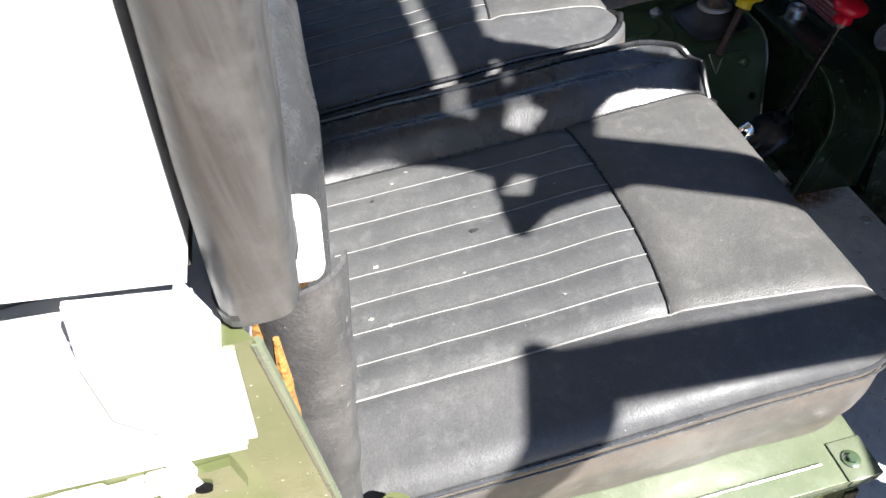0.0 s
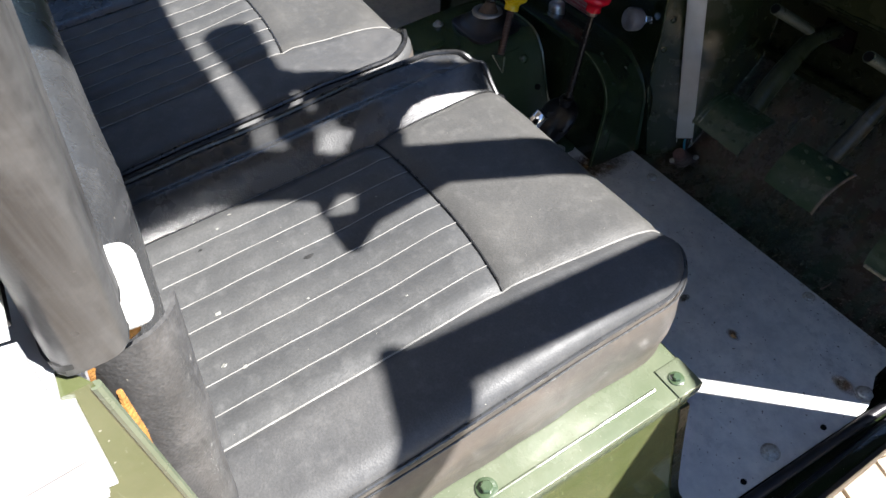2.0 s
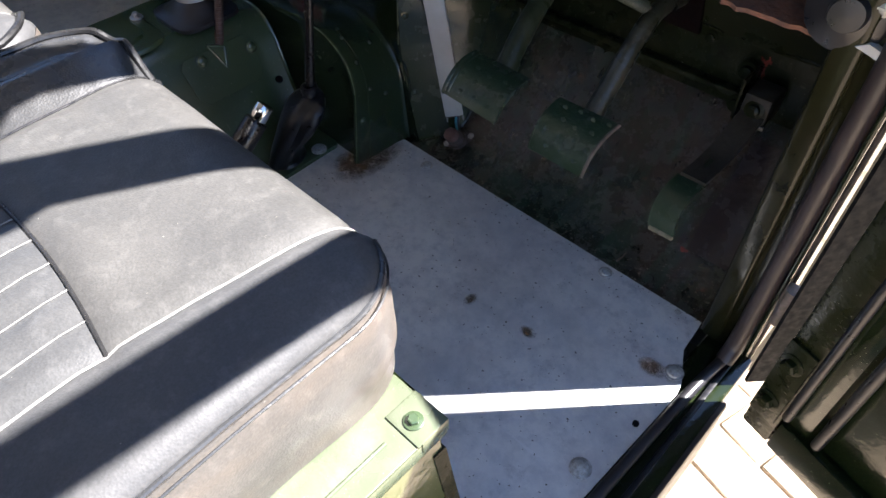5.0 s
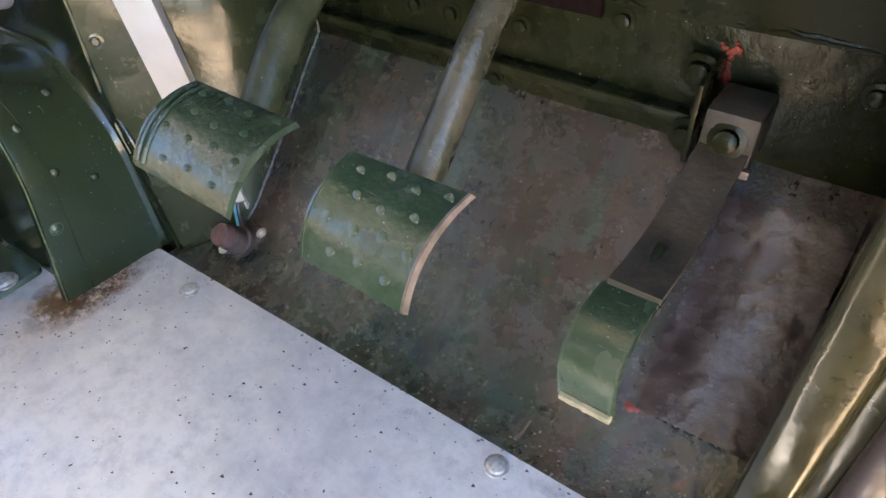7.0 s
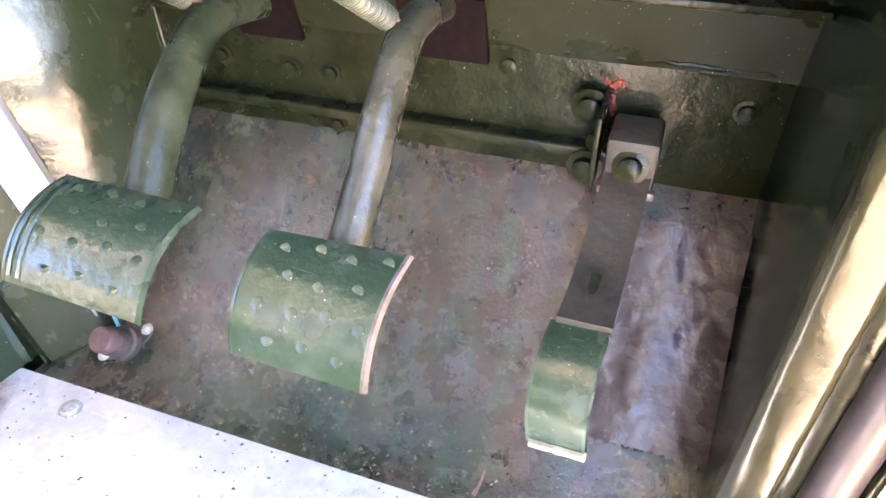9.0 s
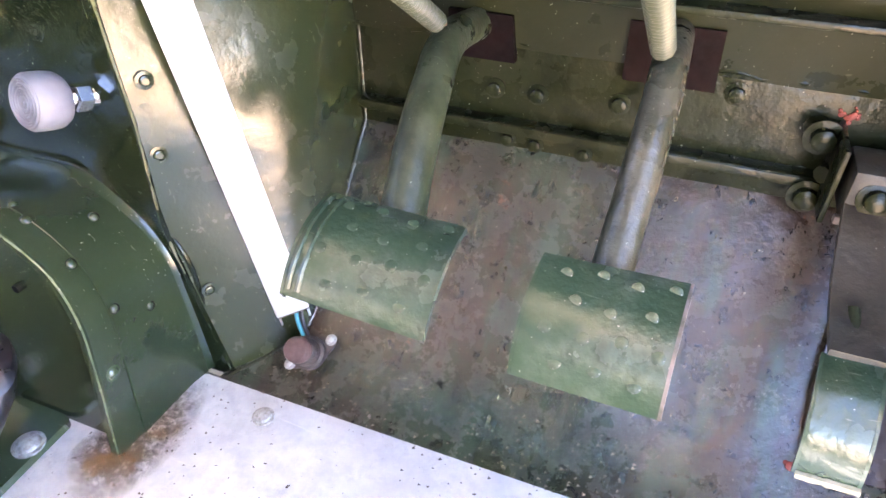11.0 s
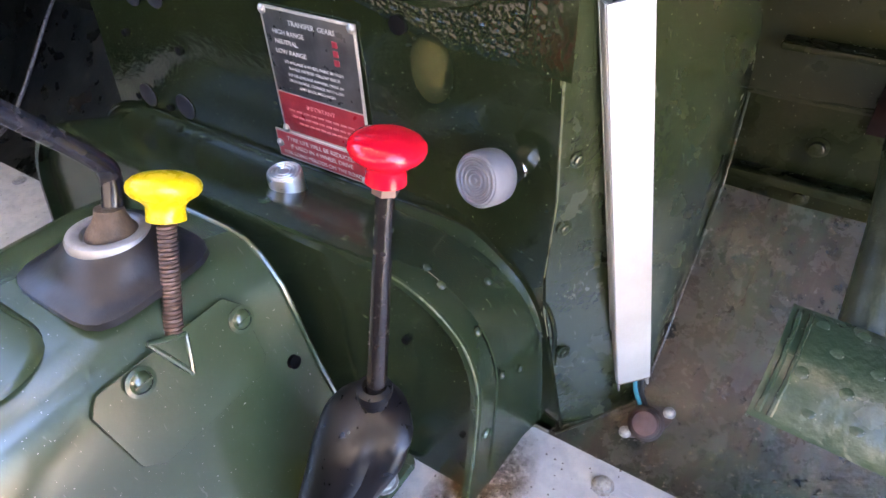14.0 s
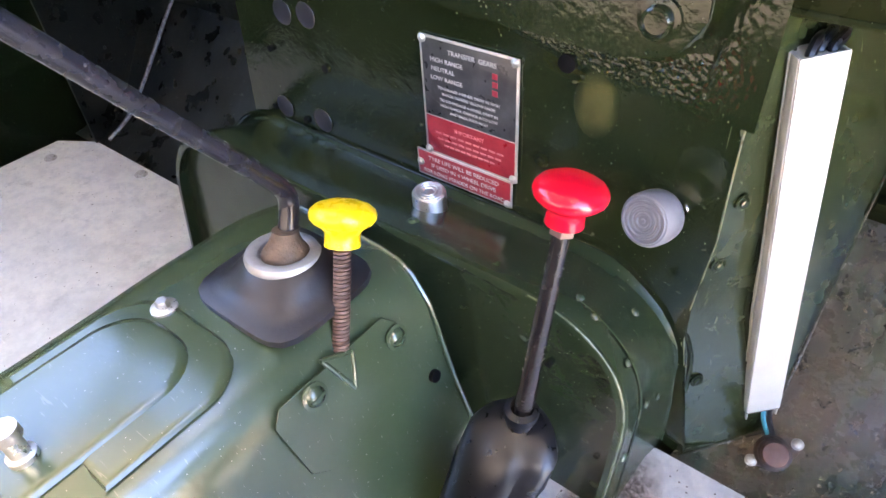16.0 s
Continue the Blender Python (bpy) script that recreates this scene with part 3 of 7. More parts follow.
def structure():
    made = {}
    # floor plates
    bm = bmesh.new()
    prism(bm, [(0.10, 0.40, -0.003), (0.794, 0.40, -0.003), (0.8075, 0.70, -0.003), (0.804, 0.716, -0.003), (0.783, 0.756, -0.003), (0.779, 0.803, -0.003),
               (0.280, 0.803, -0.003), (0.10, 0.72, -0.003)], (0, 0, 0.003))
    made["floor"] = solid("floor", bm, FLOOR, "dull grey galvanised steel footwell floor plate, scuffed and speckled", "floor", "structure")
    bm = bmesh.new()
    prism(bm, [(-0.66, 0.30, -0.003), (-0.06, 0.30, -0.003), (-0.06, 0.80, -0.003), (-0.60, 0.805, -0.003), (-0.66, 0.77, -0.003)], (0, 0, 0.003))
    made["floor_far"] = solid("floor", bm, FLOOR, "grey galvanised passenger footwell floor plate with rust stains", "floor", "structure")
    # the sloping toe boards
    rng = random.Random(3)

    def toe(x0, x1, n):
        rows = []
        for i in range(n + 1):
            u = i / n
            row = []
            for y, z in TOE_LINE:
                x = x0(y, z) + (x1(y, z) - x0(y, z)) * u
                d = 0.0025 * noise.noise(Vector((x * 14, y * 14, 3)))
                row.append((x, y, z + d * (1 if z > 0.004 else 0)))
            rows.append(row)
        b = bmesh.new()
        return sheet(b, rows)

    made["toe"] = solid("toe_board", toe(lambda y, z: wall_x(y, z) - 0.006, lambda y, z: 0.795, 40), TOE,
                        "sloping green toe board caked with brown mud and grit", "toe board", "structure")
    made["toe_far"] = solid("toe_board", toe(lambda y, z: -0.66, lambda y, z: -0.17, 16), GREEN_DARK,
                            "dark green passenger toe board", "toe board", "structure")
    # firewall ahead of the pedals: lower strip, upper panel
    bm = bmesh.new()
    box(bm, (0.30, 0.984, 0.150), (0.80, 0.992, 0.240), 0.001)
    made["firewall"] = solid("wall_firewall", bm, GREEN_WORN, "worn green firewall strip behind the pedals, muddy and bolted", "wall", "structure")
    bm = bmesh.new()
    rows = []
    for i in range(25):
        x = 0.28 + 0.53 * i / 24
        rows.append([(x, y - 0.003 * noise.noise(Vector((x * 11, z * 11, 7))), z)
                     for y, z in ((0.986, 0.237), (0.983, 0.255), (0.977, 0.275), (0.970, 0.30), (0.955, 0.34), (0.94, 0.38), (0.92, 0.43))])
    sheet(bm, rows, 0.004)
    made["firewall_top"] = solid("wall_firewall", bm, OLIVE_FLAT, "olive green upper firewall panel, blistered along its lower seam", "wall", "structure")
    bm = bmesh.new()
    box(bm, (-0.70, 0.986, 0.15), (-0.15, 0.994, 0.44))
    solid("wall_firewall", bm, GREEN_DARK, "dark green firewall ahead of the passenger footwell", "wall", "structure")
    # inboard wall of the driver's footwell
    bm = bmesh.new()
    rows = []
    for k in range(13):
        z = -0.004 + 0.44 * k / 12
        rows.append([(wall_x(y, z) + 0.0022 * noise.noise(Vector((y * 13, z * 13, 1))), y, z)
                     for y in (0.812, 0.82, 0.828, 0.836, 0.844, 0.852, 0.86, 0.87, 0.885, 0.91, 0.94, 0.965, 0.985)])
    sheet(bm, rows, 0.003)
    made["side"] = solid("wall_footwell_inner", bm, INNER, "glossy dark green inner wall of the driver's footwell", "wall", "structure")
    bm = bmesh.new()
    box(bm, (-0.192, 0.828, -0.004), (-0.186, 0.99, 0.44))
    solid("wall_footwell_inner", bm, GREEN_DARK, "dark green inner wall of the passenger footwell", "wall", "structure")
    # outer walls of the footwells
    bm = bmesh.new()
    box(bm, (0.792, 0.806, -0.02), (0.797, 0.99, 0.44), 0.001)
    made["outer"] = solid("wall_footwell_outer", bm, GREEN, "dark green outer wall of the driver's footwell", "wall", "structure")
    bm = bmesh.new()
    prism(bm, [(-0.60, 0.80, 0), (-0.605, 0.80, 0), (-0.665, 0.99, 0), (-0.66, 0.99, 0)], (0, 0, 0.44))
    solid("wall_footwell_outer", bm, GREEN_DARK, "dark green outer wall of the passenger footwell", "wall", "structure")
    # bulkhead panel between the footwells
    bm = bmesh.new()
    rows = []
    for k in range(15):
        z = 0.0 + 0.44 * k / 14
        xl = -0.212 + 0.11 * z
        xr = wall_x(0.814, z) + 0.001
        rows.append([(xl + (xr - xl) * i / 24, 0.822 - 0.008 * max(0.0, i - 20) / 4 + 0.0016 * noise.noise(Vector((i * 0.35, z * 14, 4))), z) for i in range(25)])
    sheet(bm, rows, 0.004)
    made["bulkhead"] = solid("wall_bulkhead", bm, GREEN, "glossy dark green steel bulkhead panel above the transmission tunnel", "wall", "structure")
    return made


def sill():
    s = root("sill", (0.81, 0.35, -0.03), "dark door sill with rubber seal along the footwell floor", "sill", kind="structure")
    bm = bmesh.new()
    box(bm, (0.7915, -0.2, -0.10), (0.846, 0.80, -0.0045), 0.003)
    part("channel", bm, GREEN, s, "dark green sill channel")
    bm = bmesh.new()
    box(bm, (0.755, 0.690, -0.030), (0.7912, 0.815, -0.0040), 0.002)
    part("sill_end", bm, GREEN_DARK, s)
    bm = bmesh.new()
    tube(bm, arc_path([(0.792, -0.2, 0.001), (0.797, 0.2, 0.001), (0.807, 0.5, 0.001), (0.815, 0.70, 0.002), (0.822, 0.775, 0.004)], 8), 0.0062, 10)
    part("seal", bm, RUBBER_DUSTY, s, "black rubber door seal")
    bm = bmesh.new()
    box(bm, (0.826, -0.2, -0.004), (0.832, 0.785, 0.001), 0.001)
    part("rib", bm, RUBBER, s)
    bm = bmesh.new()
    box(bm, (0.842, -0.2, -0.13), (0.852, 0.735, -0.008), 0.004)
    part("outer_lip", bm, SEAL, s, "brown-black outer lip")
    bm = bmesh.new()
    box(bm, (0.70, -0.6, -0.40), (0.822, 1.0, -0.105), 0.01)
    part("side_rail", bm, TRIM_DARK, s, "dark chassis rail below the sill")
    return s


# Shade beside the door edge is put into this black.
SHADE_BLACK = simple("matt_shade_black", (0.008, 0.008, 0.008), rough=0.7, ior=0.15, bumps=0)


def pillar():
    p = root("door_pillar", (0.815, 0.82, -0.02), "dark green windscreen pillar with rubber door seal", "pillar", kind="structure")
    bm = bmesh.new()
    box(bm, (0.797, 0.795, -0.02), (0.834, 0.90, 0.62), 0.015, seg=5)
    part("post", bm, GREEN_GLOSS, p)
    bm = bmesh.new()
    box(bm, (0.782, 0.789, 0.0), (0.806, 0.802, 0.60), 0.0055, seg=4)
    part("flange", bm, GREEN_GLOSS, p, "glossy olive flange")
    bm = bmesh.new()
    tube(bm, arc_path([(0.823, 0.772, 0.003), (0.824, 0.787, 0.03), (0.824, 0.792, 0.12), (0.824, 0.792, 0.40), (0.824, 0.792, 0.60)], 6), 0.010, 12)
    part("seal", bm, SEAL, p, "brown-black rubber door seal")
    bm = bmesh.new()
    box(bm, (0.8342, 0.786, -0.05), (0.8385, 0.90, 0.60), 0.001)
    part("outer_flange", bm, GREEN, p)
    # Pale colour stands for the bright sunlit strip beside the door.
    bm = bmesh.new()
    box(bm, (0.8387, 0.800, -0.03), (0.8425, 0.805, 0.60), 0.001)
    part("hinge_strip", bm, SCUFF, p, "pale strip for the sunlit gap by the hinge")
    # Added plates: they bound the sun strip on the floor and darken the gap.
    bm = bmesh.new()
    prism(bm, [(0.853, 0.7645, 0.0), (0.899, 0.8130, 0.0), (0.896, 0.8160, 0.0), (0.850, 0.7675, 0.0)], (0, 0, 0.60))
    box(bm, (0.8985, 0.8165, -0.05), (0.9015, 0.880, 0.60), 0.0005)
    part("hinge_plate", bm, SHADE_BLACK, p, "added black plate that trims the sunlight past the door edge")
    # rusty shelf edge and black fitting at the top of the footwell
    bm = bmesh.new()
    rows = [[(0.690 + 0.115 * k / 16, 0.800 + 0.004 * noise.noise(Vector((k * 0.8, 1, 0))), 0.366 + 0.003 * noise.noise(Vector((k * 0.6, 4, 0)))),
             (0.690 + 0.115 * k / 16, 0.86, 0.372)] for k in range(17)]
    sheet(bm, rows, 0.004)
    part("shelf_edge", bm, RUST, p, "rusty shelf edge")
    # Unseen shelf, added to keep sky light off the upper firewall.
    bm = bmesh.new()
    box(bm, (0.56, 0.862, 0.377), (0.790, 0.940, 0.383), 0.002)
    part("shelf", bm, GREEN_DARK, p, "unseen shelf added under the dash to shade the firewall")
    bm = bmesh.new()
    lathe(bm, (0.784, 0.797, 0.392), (0.1, -1, 0.1), [(0, 0.030), (0.004, 0.030), (0.006, 0.026), (0.010, 0.014), (0.016, 0.012), (0.017, 0)], 22)
    part("black_fitting", bm, RUBBER, p, "round black fitting")
    for dx, dz in ((0.020, 0.010), (-0.018, -0.012)):
        piece("screw", SCREW, facing((0.784 + dx, 0.7925, 0.392 + dz), (0, -1, 0), 1.2), p)
    bm = bmesh.new()
    prism(bm, [(0.798, 0.788, 0.372), (0.806, 0.788, 0.377), (0.816, 0.788, 0.374), (0.820, 0.788, 0.366), (0.810, 0.788, 0.369)], (0, 0.01, 0))
    part("cream_chip", bm, WHITE, p, "cream chipped paint")
    # lower hinge leaf and its bracket
    bm = bmesh.new()
    box(bm, (0.8388, 0.776, 0.105), (0.853, 0.790, 0.140), 0.002)
    tube(bm, [(0.8465, 0.772, 0.098), (0.8465, 0.772, 0.146)], 0.0055, 12)
    part("hinge_leaf", bm, SCUFF, p, "bare metal hinge leaf")
    return p


DOOR_DIR = Vector((1, -0.30, 0)).normalized()
DOOR_OUT = Vector((0.30, 1, 0)).normalized()           # towards the outside of the open door


def door():
    h = Vector((0.868, 0.743, -0.03))
    d = root("door", h, "open dark green driver's door with a bare window frame", "door")

    def at(u, v, z):
        return h + DOOR_DIR * u + DOOR_OUT * v + Vector((0, 0, z))

    def slab(u0, u1, v0, v1, z0, z1, bevel=0.003):
        b = bmesh.new()
        m = Matrix.Translation(h) @ Matrix((DOOR_DIR, DOOR_OUT, Vector((0, 0, 1)))).transposed().to_4x4()
        return box(b, (u0, v0, z0), (u1, v1, z1), bevel, m)

    top = 0.708
    part("skin", slab(0.0, 0.72, 0.0125, 0.0155, 0.0, top), GREEN, d, "flat green outer skin")
    part("frame_front", slab(0.0, 0.034, 0.0, 0.012, 0.0, top, 0.004), GREEN_WORN, d)
    part("frame_inner", slab(0.0345, 0.060, 0.004, 0.012, 0.05, top - 0.05, 0.003), GREEN, d)
    part("frame_rear", slab(0.675, 0.72, 0.0, 0.012, 0.0, top, 0.004), GREEN_WORN, d)
    part("frame_bottom", slab(0.0345, 0.6745, -0.002, 0.012, 0.0, 0.048, 0.004), GREEN, d)
    part("frame_top", slab(0.0345, 0.6745, 0.0, 0.012, top - 0.05, top, 0.004), GREEN, d)
    part("brace", slab(0.065, 0.67, 0.003, 0.012, 0.30, 0.34, 0.004), GREEN, d)
    b = bmesh.new()
    tube(b, [at(0.070, 0.004, 0.055), at(0.070, 0.004, top - 0.055)], 0.0055, 10)
    part("inner_seal", b, RUBBER, d, "black rubber strip")
    b = bmesh.new()
    tube(b, [at(0.0365, -0.001, 0.06), at(0.0365, -0.001, top - 0.01)], 0.0045, 10)
    part("edge_seal", b, RUBBER, d)
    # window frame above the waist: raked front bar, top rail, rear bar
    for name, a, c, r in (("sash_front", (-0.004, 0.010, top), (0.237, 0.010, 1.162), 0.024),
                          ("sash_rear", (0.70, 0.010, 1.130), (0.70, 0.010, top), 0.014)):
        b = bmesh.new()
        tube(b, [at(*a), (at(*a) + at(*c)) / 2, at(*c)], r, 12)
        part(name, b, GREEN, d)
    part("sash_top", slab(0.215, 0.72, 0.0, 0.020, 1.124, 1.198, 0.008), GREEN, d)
    for z in (0.066, 0.130):
        piece("hinge_bolt", BOLT_DOOR, facing(at(0.014, -0.004, z), -DOOR_OUT), d)
    b = slab(0.001, 0.030, -0.004, -0.0005, 0.036, 0.156, 0.001)
    part("hinge_plate", b, GREEN_WORN, d)
    return d


BOLT_DOOR = mesh_of("bolt", GREEN_WORN, lambda bm: hex_bolt(bm, 0.008, 0.008, 0.012))


def upper_cab():
    """What stands over the seats and shades them, unseen: roof, windscreen frame, dash shelf, rear wall, added shadow
    casters.
    """
    c = root("cab", (XC, 0.0, 0.6), "green cab with roof, windscreen frame and dash", "cab", kind="structure")
    # Unseen roof: shades the seats and bounces light onto floor and covers.
    bm = bmesh.new()
    box(bm, (XC - 0.80, -0.75, 1.20), (0.860, 0.700, 1.24), 0.01)
    part("ceiling", bm, LINING, c, "unseen roof panel, pale below to bounce light down")
    bm = bmesh.new()
    box(bm, (XC - 0.80, 0.660, 1.176), (0.845, 0.690, 1.20), 0.006)
    part("windscreen_header", bm, GREEN, c)
    for x in (0.8175, XC - 0.7835):
        bm = bmesh.new()
        prism(bm, [(x - 0.0175, 0.937, 0.61), (x - 0.0175, 0.872, 0.61), (x - 0.0175, 0.595, 1.212), (x - 0.0175, 0.660, 1.212)], (0.035, 0, 0))
        part("windscreen_post", bm, GREEN, c, "raked windscreen post")
    bm = bmesh.new()
    tube(bm, [(XC, 0.905, 0.61), (XC, 0.628, 1.212)], 0.016, 10)
    part("windscreen_bar", bm, GREEN, c)
    # Unseen bracket, its outline taken from the shadow on the seat.
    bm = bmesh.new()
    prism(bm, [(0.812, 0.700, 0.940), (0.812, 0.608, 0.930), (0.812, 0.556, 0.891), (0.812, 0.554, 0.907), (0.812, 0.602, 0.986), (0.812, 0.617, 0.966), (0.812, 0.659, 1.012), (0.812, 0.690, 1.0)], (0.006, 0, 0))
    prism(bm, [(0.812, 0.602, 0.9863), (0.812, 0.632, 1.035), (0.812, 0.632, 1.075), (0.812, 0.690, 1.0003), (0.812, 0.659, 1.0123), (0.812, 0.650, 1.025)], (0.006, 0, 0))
    part("post_bracket", bm, GREEN, c, "unseen triangular bracket with a cut-out, shaped to cast its shadow on the seat")
    # Unseen dash, raised and drawn rearwards to keep sun off the tunnel.
    bm = bmesh.new()
    box(bm, (XC - 0.78, 0.700, 0.60), (0.80, 1.0, 0.665), 0.006)
    part("dash_top", bm, GREEN, c)
    bm = bmesh.new()
    box(bm, (XC - 0.78, 0.86, 0.425), (0.80, 1.0, 0.60), 0.004)
    part("dash_front", bm, GREEN, c)
    # Unseen plate and bar, added and shaped to cast the seat's shadow pattern.
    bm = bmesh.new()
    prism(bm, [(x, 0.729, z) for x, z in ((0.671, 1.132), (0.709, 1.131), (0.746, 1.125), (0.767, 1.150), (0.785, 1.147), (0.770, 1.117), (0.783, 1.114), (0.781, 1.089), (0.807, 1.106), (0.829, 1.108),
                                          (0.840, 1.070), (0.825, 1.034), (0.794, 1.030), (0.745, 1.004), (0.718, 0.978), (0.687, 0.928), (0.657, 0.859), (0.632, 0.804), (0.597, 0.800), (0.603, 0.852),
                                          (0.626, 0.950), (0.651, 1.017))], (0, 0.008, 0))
    part("sun_visor", bm, VINYL, c, "unseen plate cut to cast the seat shadow")
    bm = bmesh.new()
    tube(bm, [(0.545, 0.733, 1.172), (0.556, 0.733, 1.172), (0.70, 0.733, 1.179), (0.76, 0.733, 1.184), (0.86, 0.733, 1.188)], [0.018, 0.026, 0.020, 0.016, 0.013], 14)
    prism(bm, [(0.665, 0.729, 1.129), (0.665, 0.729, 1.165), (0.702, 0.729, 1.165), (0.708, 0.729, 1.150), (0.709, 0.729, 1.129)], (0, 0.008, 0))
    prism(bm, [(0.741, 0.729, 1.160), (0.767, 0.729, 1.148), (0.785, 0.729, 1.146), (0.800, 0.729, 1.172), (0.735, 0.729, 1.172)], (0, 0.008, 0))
    part("visor_roll", bm, VINYL, c, "unseen bar and tabs that shape the seat shadow")
    bm = bmesh.new()
    box(bm, (XC - 0.80, -0.80, -0.30), (0.755, -0.76, 1.20), 0.004)
    part("rear_wall", bm, GREEN, c)
    bm = bmesh.new()
    box(bm, (XC - 0.83, -0.80, -0.30), (XC - 0.80, 1.0, 0.66), 0.004)
    part("passenger_side", bm, GREEN, c)
    bm = bmesh.new()
    box(bm, (XC - 0.80, 0.995, -0.30), (0.84, 1.9, 0.60), 0.02)
    part("bonnet_block", bm, GREEN, c, "green bonnet and wings ahead of the bulkhead")
    bm = bmesh.new()
    box(bm, (XC - 0.80, -0.78, -0.36), (0.80, 1.0, -0.30), 0.004)
    part("underside", bm, TRIM_DARK, c)
    return c


def tub_corner():
    """The body side behind the door opening: green corner, galvanised capping, white side panel, grey post."""
    t = root("tub_corner", (0.75, 0.0, 0.3), "green body side with galvanised capping and white side panel", "body side", kind="structure")
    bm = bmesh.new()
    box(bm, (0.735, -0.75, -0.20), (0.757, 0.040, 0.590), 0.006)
    part("corner_panel", bm, GREEN_SUN, t, "green corner panel, lightened for the sun")
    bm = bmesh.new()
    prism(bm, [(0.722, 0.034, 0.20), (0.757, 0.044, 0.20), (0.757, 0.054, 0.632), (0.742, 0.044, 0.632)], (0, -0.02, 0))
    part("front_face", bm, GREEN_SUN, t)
    bm = bmesh.new()
    prism(bm, [(0.700, 0.0405, 0.584), (0.700, -0.016, 0.592), (0.700, -0.75, 0.60), (0.700, -0.75, 0.650), (0.700, 0.020, 0.650), (0.700, 0.049, 0.632)], (0.0615, 0, 0))
    bmesh.ops.bevel(bm, geom=bm.edges[:], offset=0.003, segments=2, affect="EDGES")
    part("capping", bm, GALV, t, "sunlit galvanised capping")
    bm = bmesh.new()
    prism(bm, [(0.7620, 0.050, 0.6605), (0.7620, 0.0265, 0.6655), (0.7620, 0.0200, 0.645), (0.7620, 0.0165, 0.622), (0.7620, 0.0230, 0.610), (0.7620, 0.0430, 0.612)], (0.0016, 0, 0))
    part("joint_plate", bm, GALV, t, "bent white joint plate over the capping")
    # Solid dark strip stands for the shadow in the gap.
    bm = bmesh.new()
    box(bm, (0.706, -0.75, 0.6502), (0.746, 0.046, 0.6660), 0.0005)
    part("shadow_gap", bm, TRIM_DARK, t, "dark strip for the shadow under the side panel")
    bm = bmesh.new()
    edge = [(-0.75, 0.60), (-0.06, 0.600), (-0.030, 0.622), (-0.010, 0.642), (0.010, 0.664), (0.017, 0.677), (0.0275, 0.708), (0.060, 0.86), (0.118, 1.205)]
    sheet(bm, [[(0.780 - 0.02 * max(0, z - 0.70), y, z), (0.783 - 0.02 * max(0, z - 0.70), y - 0.02, z + 0.004), (0.786 - 0.02 * max(0, z - 0.70), -0.76, max(z, 0.60) + 0.006)] for y, z in edge], 0.003)
    part("hood_side", bm, CANVAS, t, "faded pale green hood canvas hanging over the capping")
    bm = bmesh.new()
    rng = random.Random(17)
    for k in range(26):
        y = 0.016 - 0.16 * k / 25
        box(bm, (0.7572, y - 0.004, 0.5660 + rng.uniform(-0.003, 0.003)), (0.7600 + rng.uniform(-0.002, 0.002), y + 0.004, 0.5810 + rng.uniform(-0.002, 0.002)), 0.0015)
    part("sealer_crumbs", bm, WHITE, t, "crumbling white sealer under the capping")
    bm = bmesh.new()
    prism(bm, [(0.7575, 0.030, 0.5780), (0.7575, 0.030, 0.5610), (0.7575, 0.012, 0.5590), (0.7575, 0.006, 0.5650), (0.7575, 0.008, 0.5760)], (0.003, 0, 0))
    part("side_tab", bm, GREEN_SUN, t, "green tab with a slotted hole")
    piece("hole", HOLE, facing((0.7607, 0.019, 0.5690), (1, 0, 0), 2.6), t)
    # Pale bead paints the bright highlight along the folded edge.
    bm = bmesh.new()
    tube(bm, [(0.7565, 0.0440, 0.22), (0.7565, 0.0485, 0.40), (0.7565, 0.0540, 0.630)], 0.0016, 8)
    part("edge_fold", bm, RIM_PALE, t, "pale bead for the highlight on the folded edge")
    bm = bmesh.new()
    prism(bm, [(0.7150, 0.0100, 0.6640), (0.7150, 0.0475, 0.6570), (0.7150, 0.1435, 1.20), (0.7150, 0.112, 1.20)], (0.0420, 0, 0))
    part("side_panel", bm, WHITE_PAINT, t, "white side panel")
    bm = bmesh.new()
    rows = []
    ring = []
    for q in range(33):
        a = 2 * math.pi * q / 32
        ca, sa = math.cos(a), math.sin(a)
        f = (abs(ca) ** 4 + abs(sa) ** 4) ** -0.25
        groove = 0.0025 * math.exp(-((a - 1.2) / 0.16) ** 2)
        ring.append((0.733 + (0.0215 * f - groove) * ca, 0.0505 + (0.0110 * f - groove) * sa))
    for k in range(13):
        z = 0.634 + 0.568 * k / 12
        dy = (z - 0.598) * 0.17
        rows.append([(x + 0.0012 * noise.noise(Vector((x * 50, z * 12, 2))), y + dy + 0.0012 * noise.noise(Vector((y * 60, z * 14, 7))), z) for x, y in ring])
    sheet(bm, rows)
    part("rubber_post", bm, POST, t, "scuffed dark grey rubber-faced post")
    bm = bmesh.new()
    prism(bm, [(x, y + 0.0062, 0.6345) for x, y in ring[:-1]], (0, 0, 0.004))
    part("post_end", bm, TRIM_DARK, t)
    return t


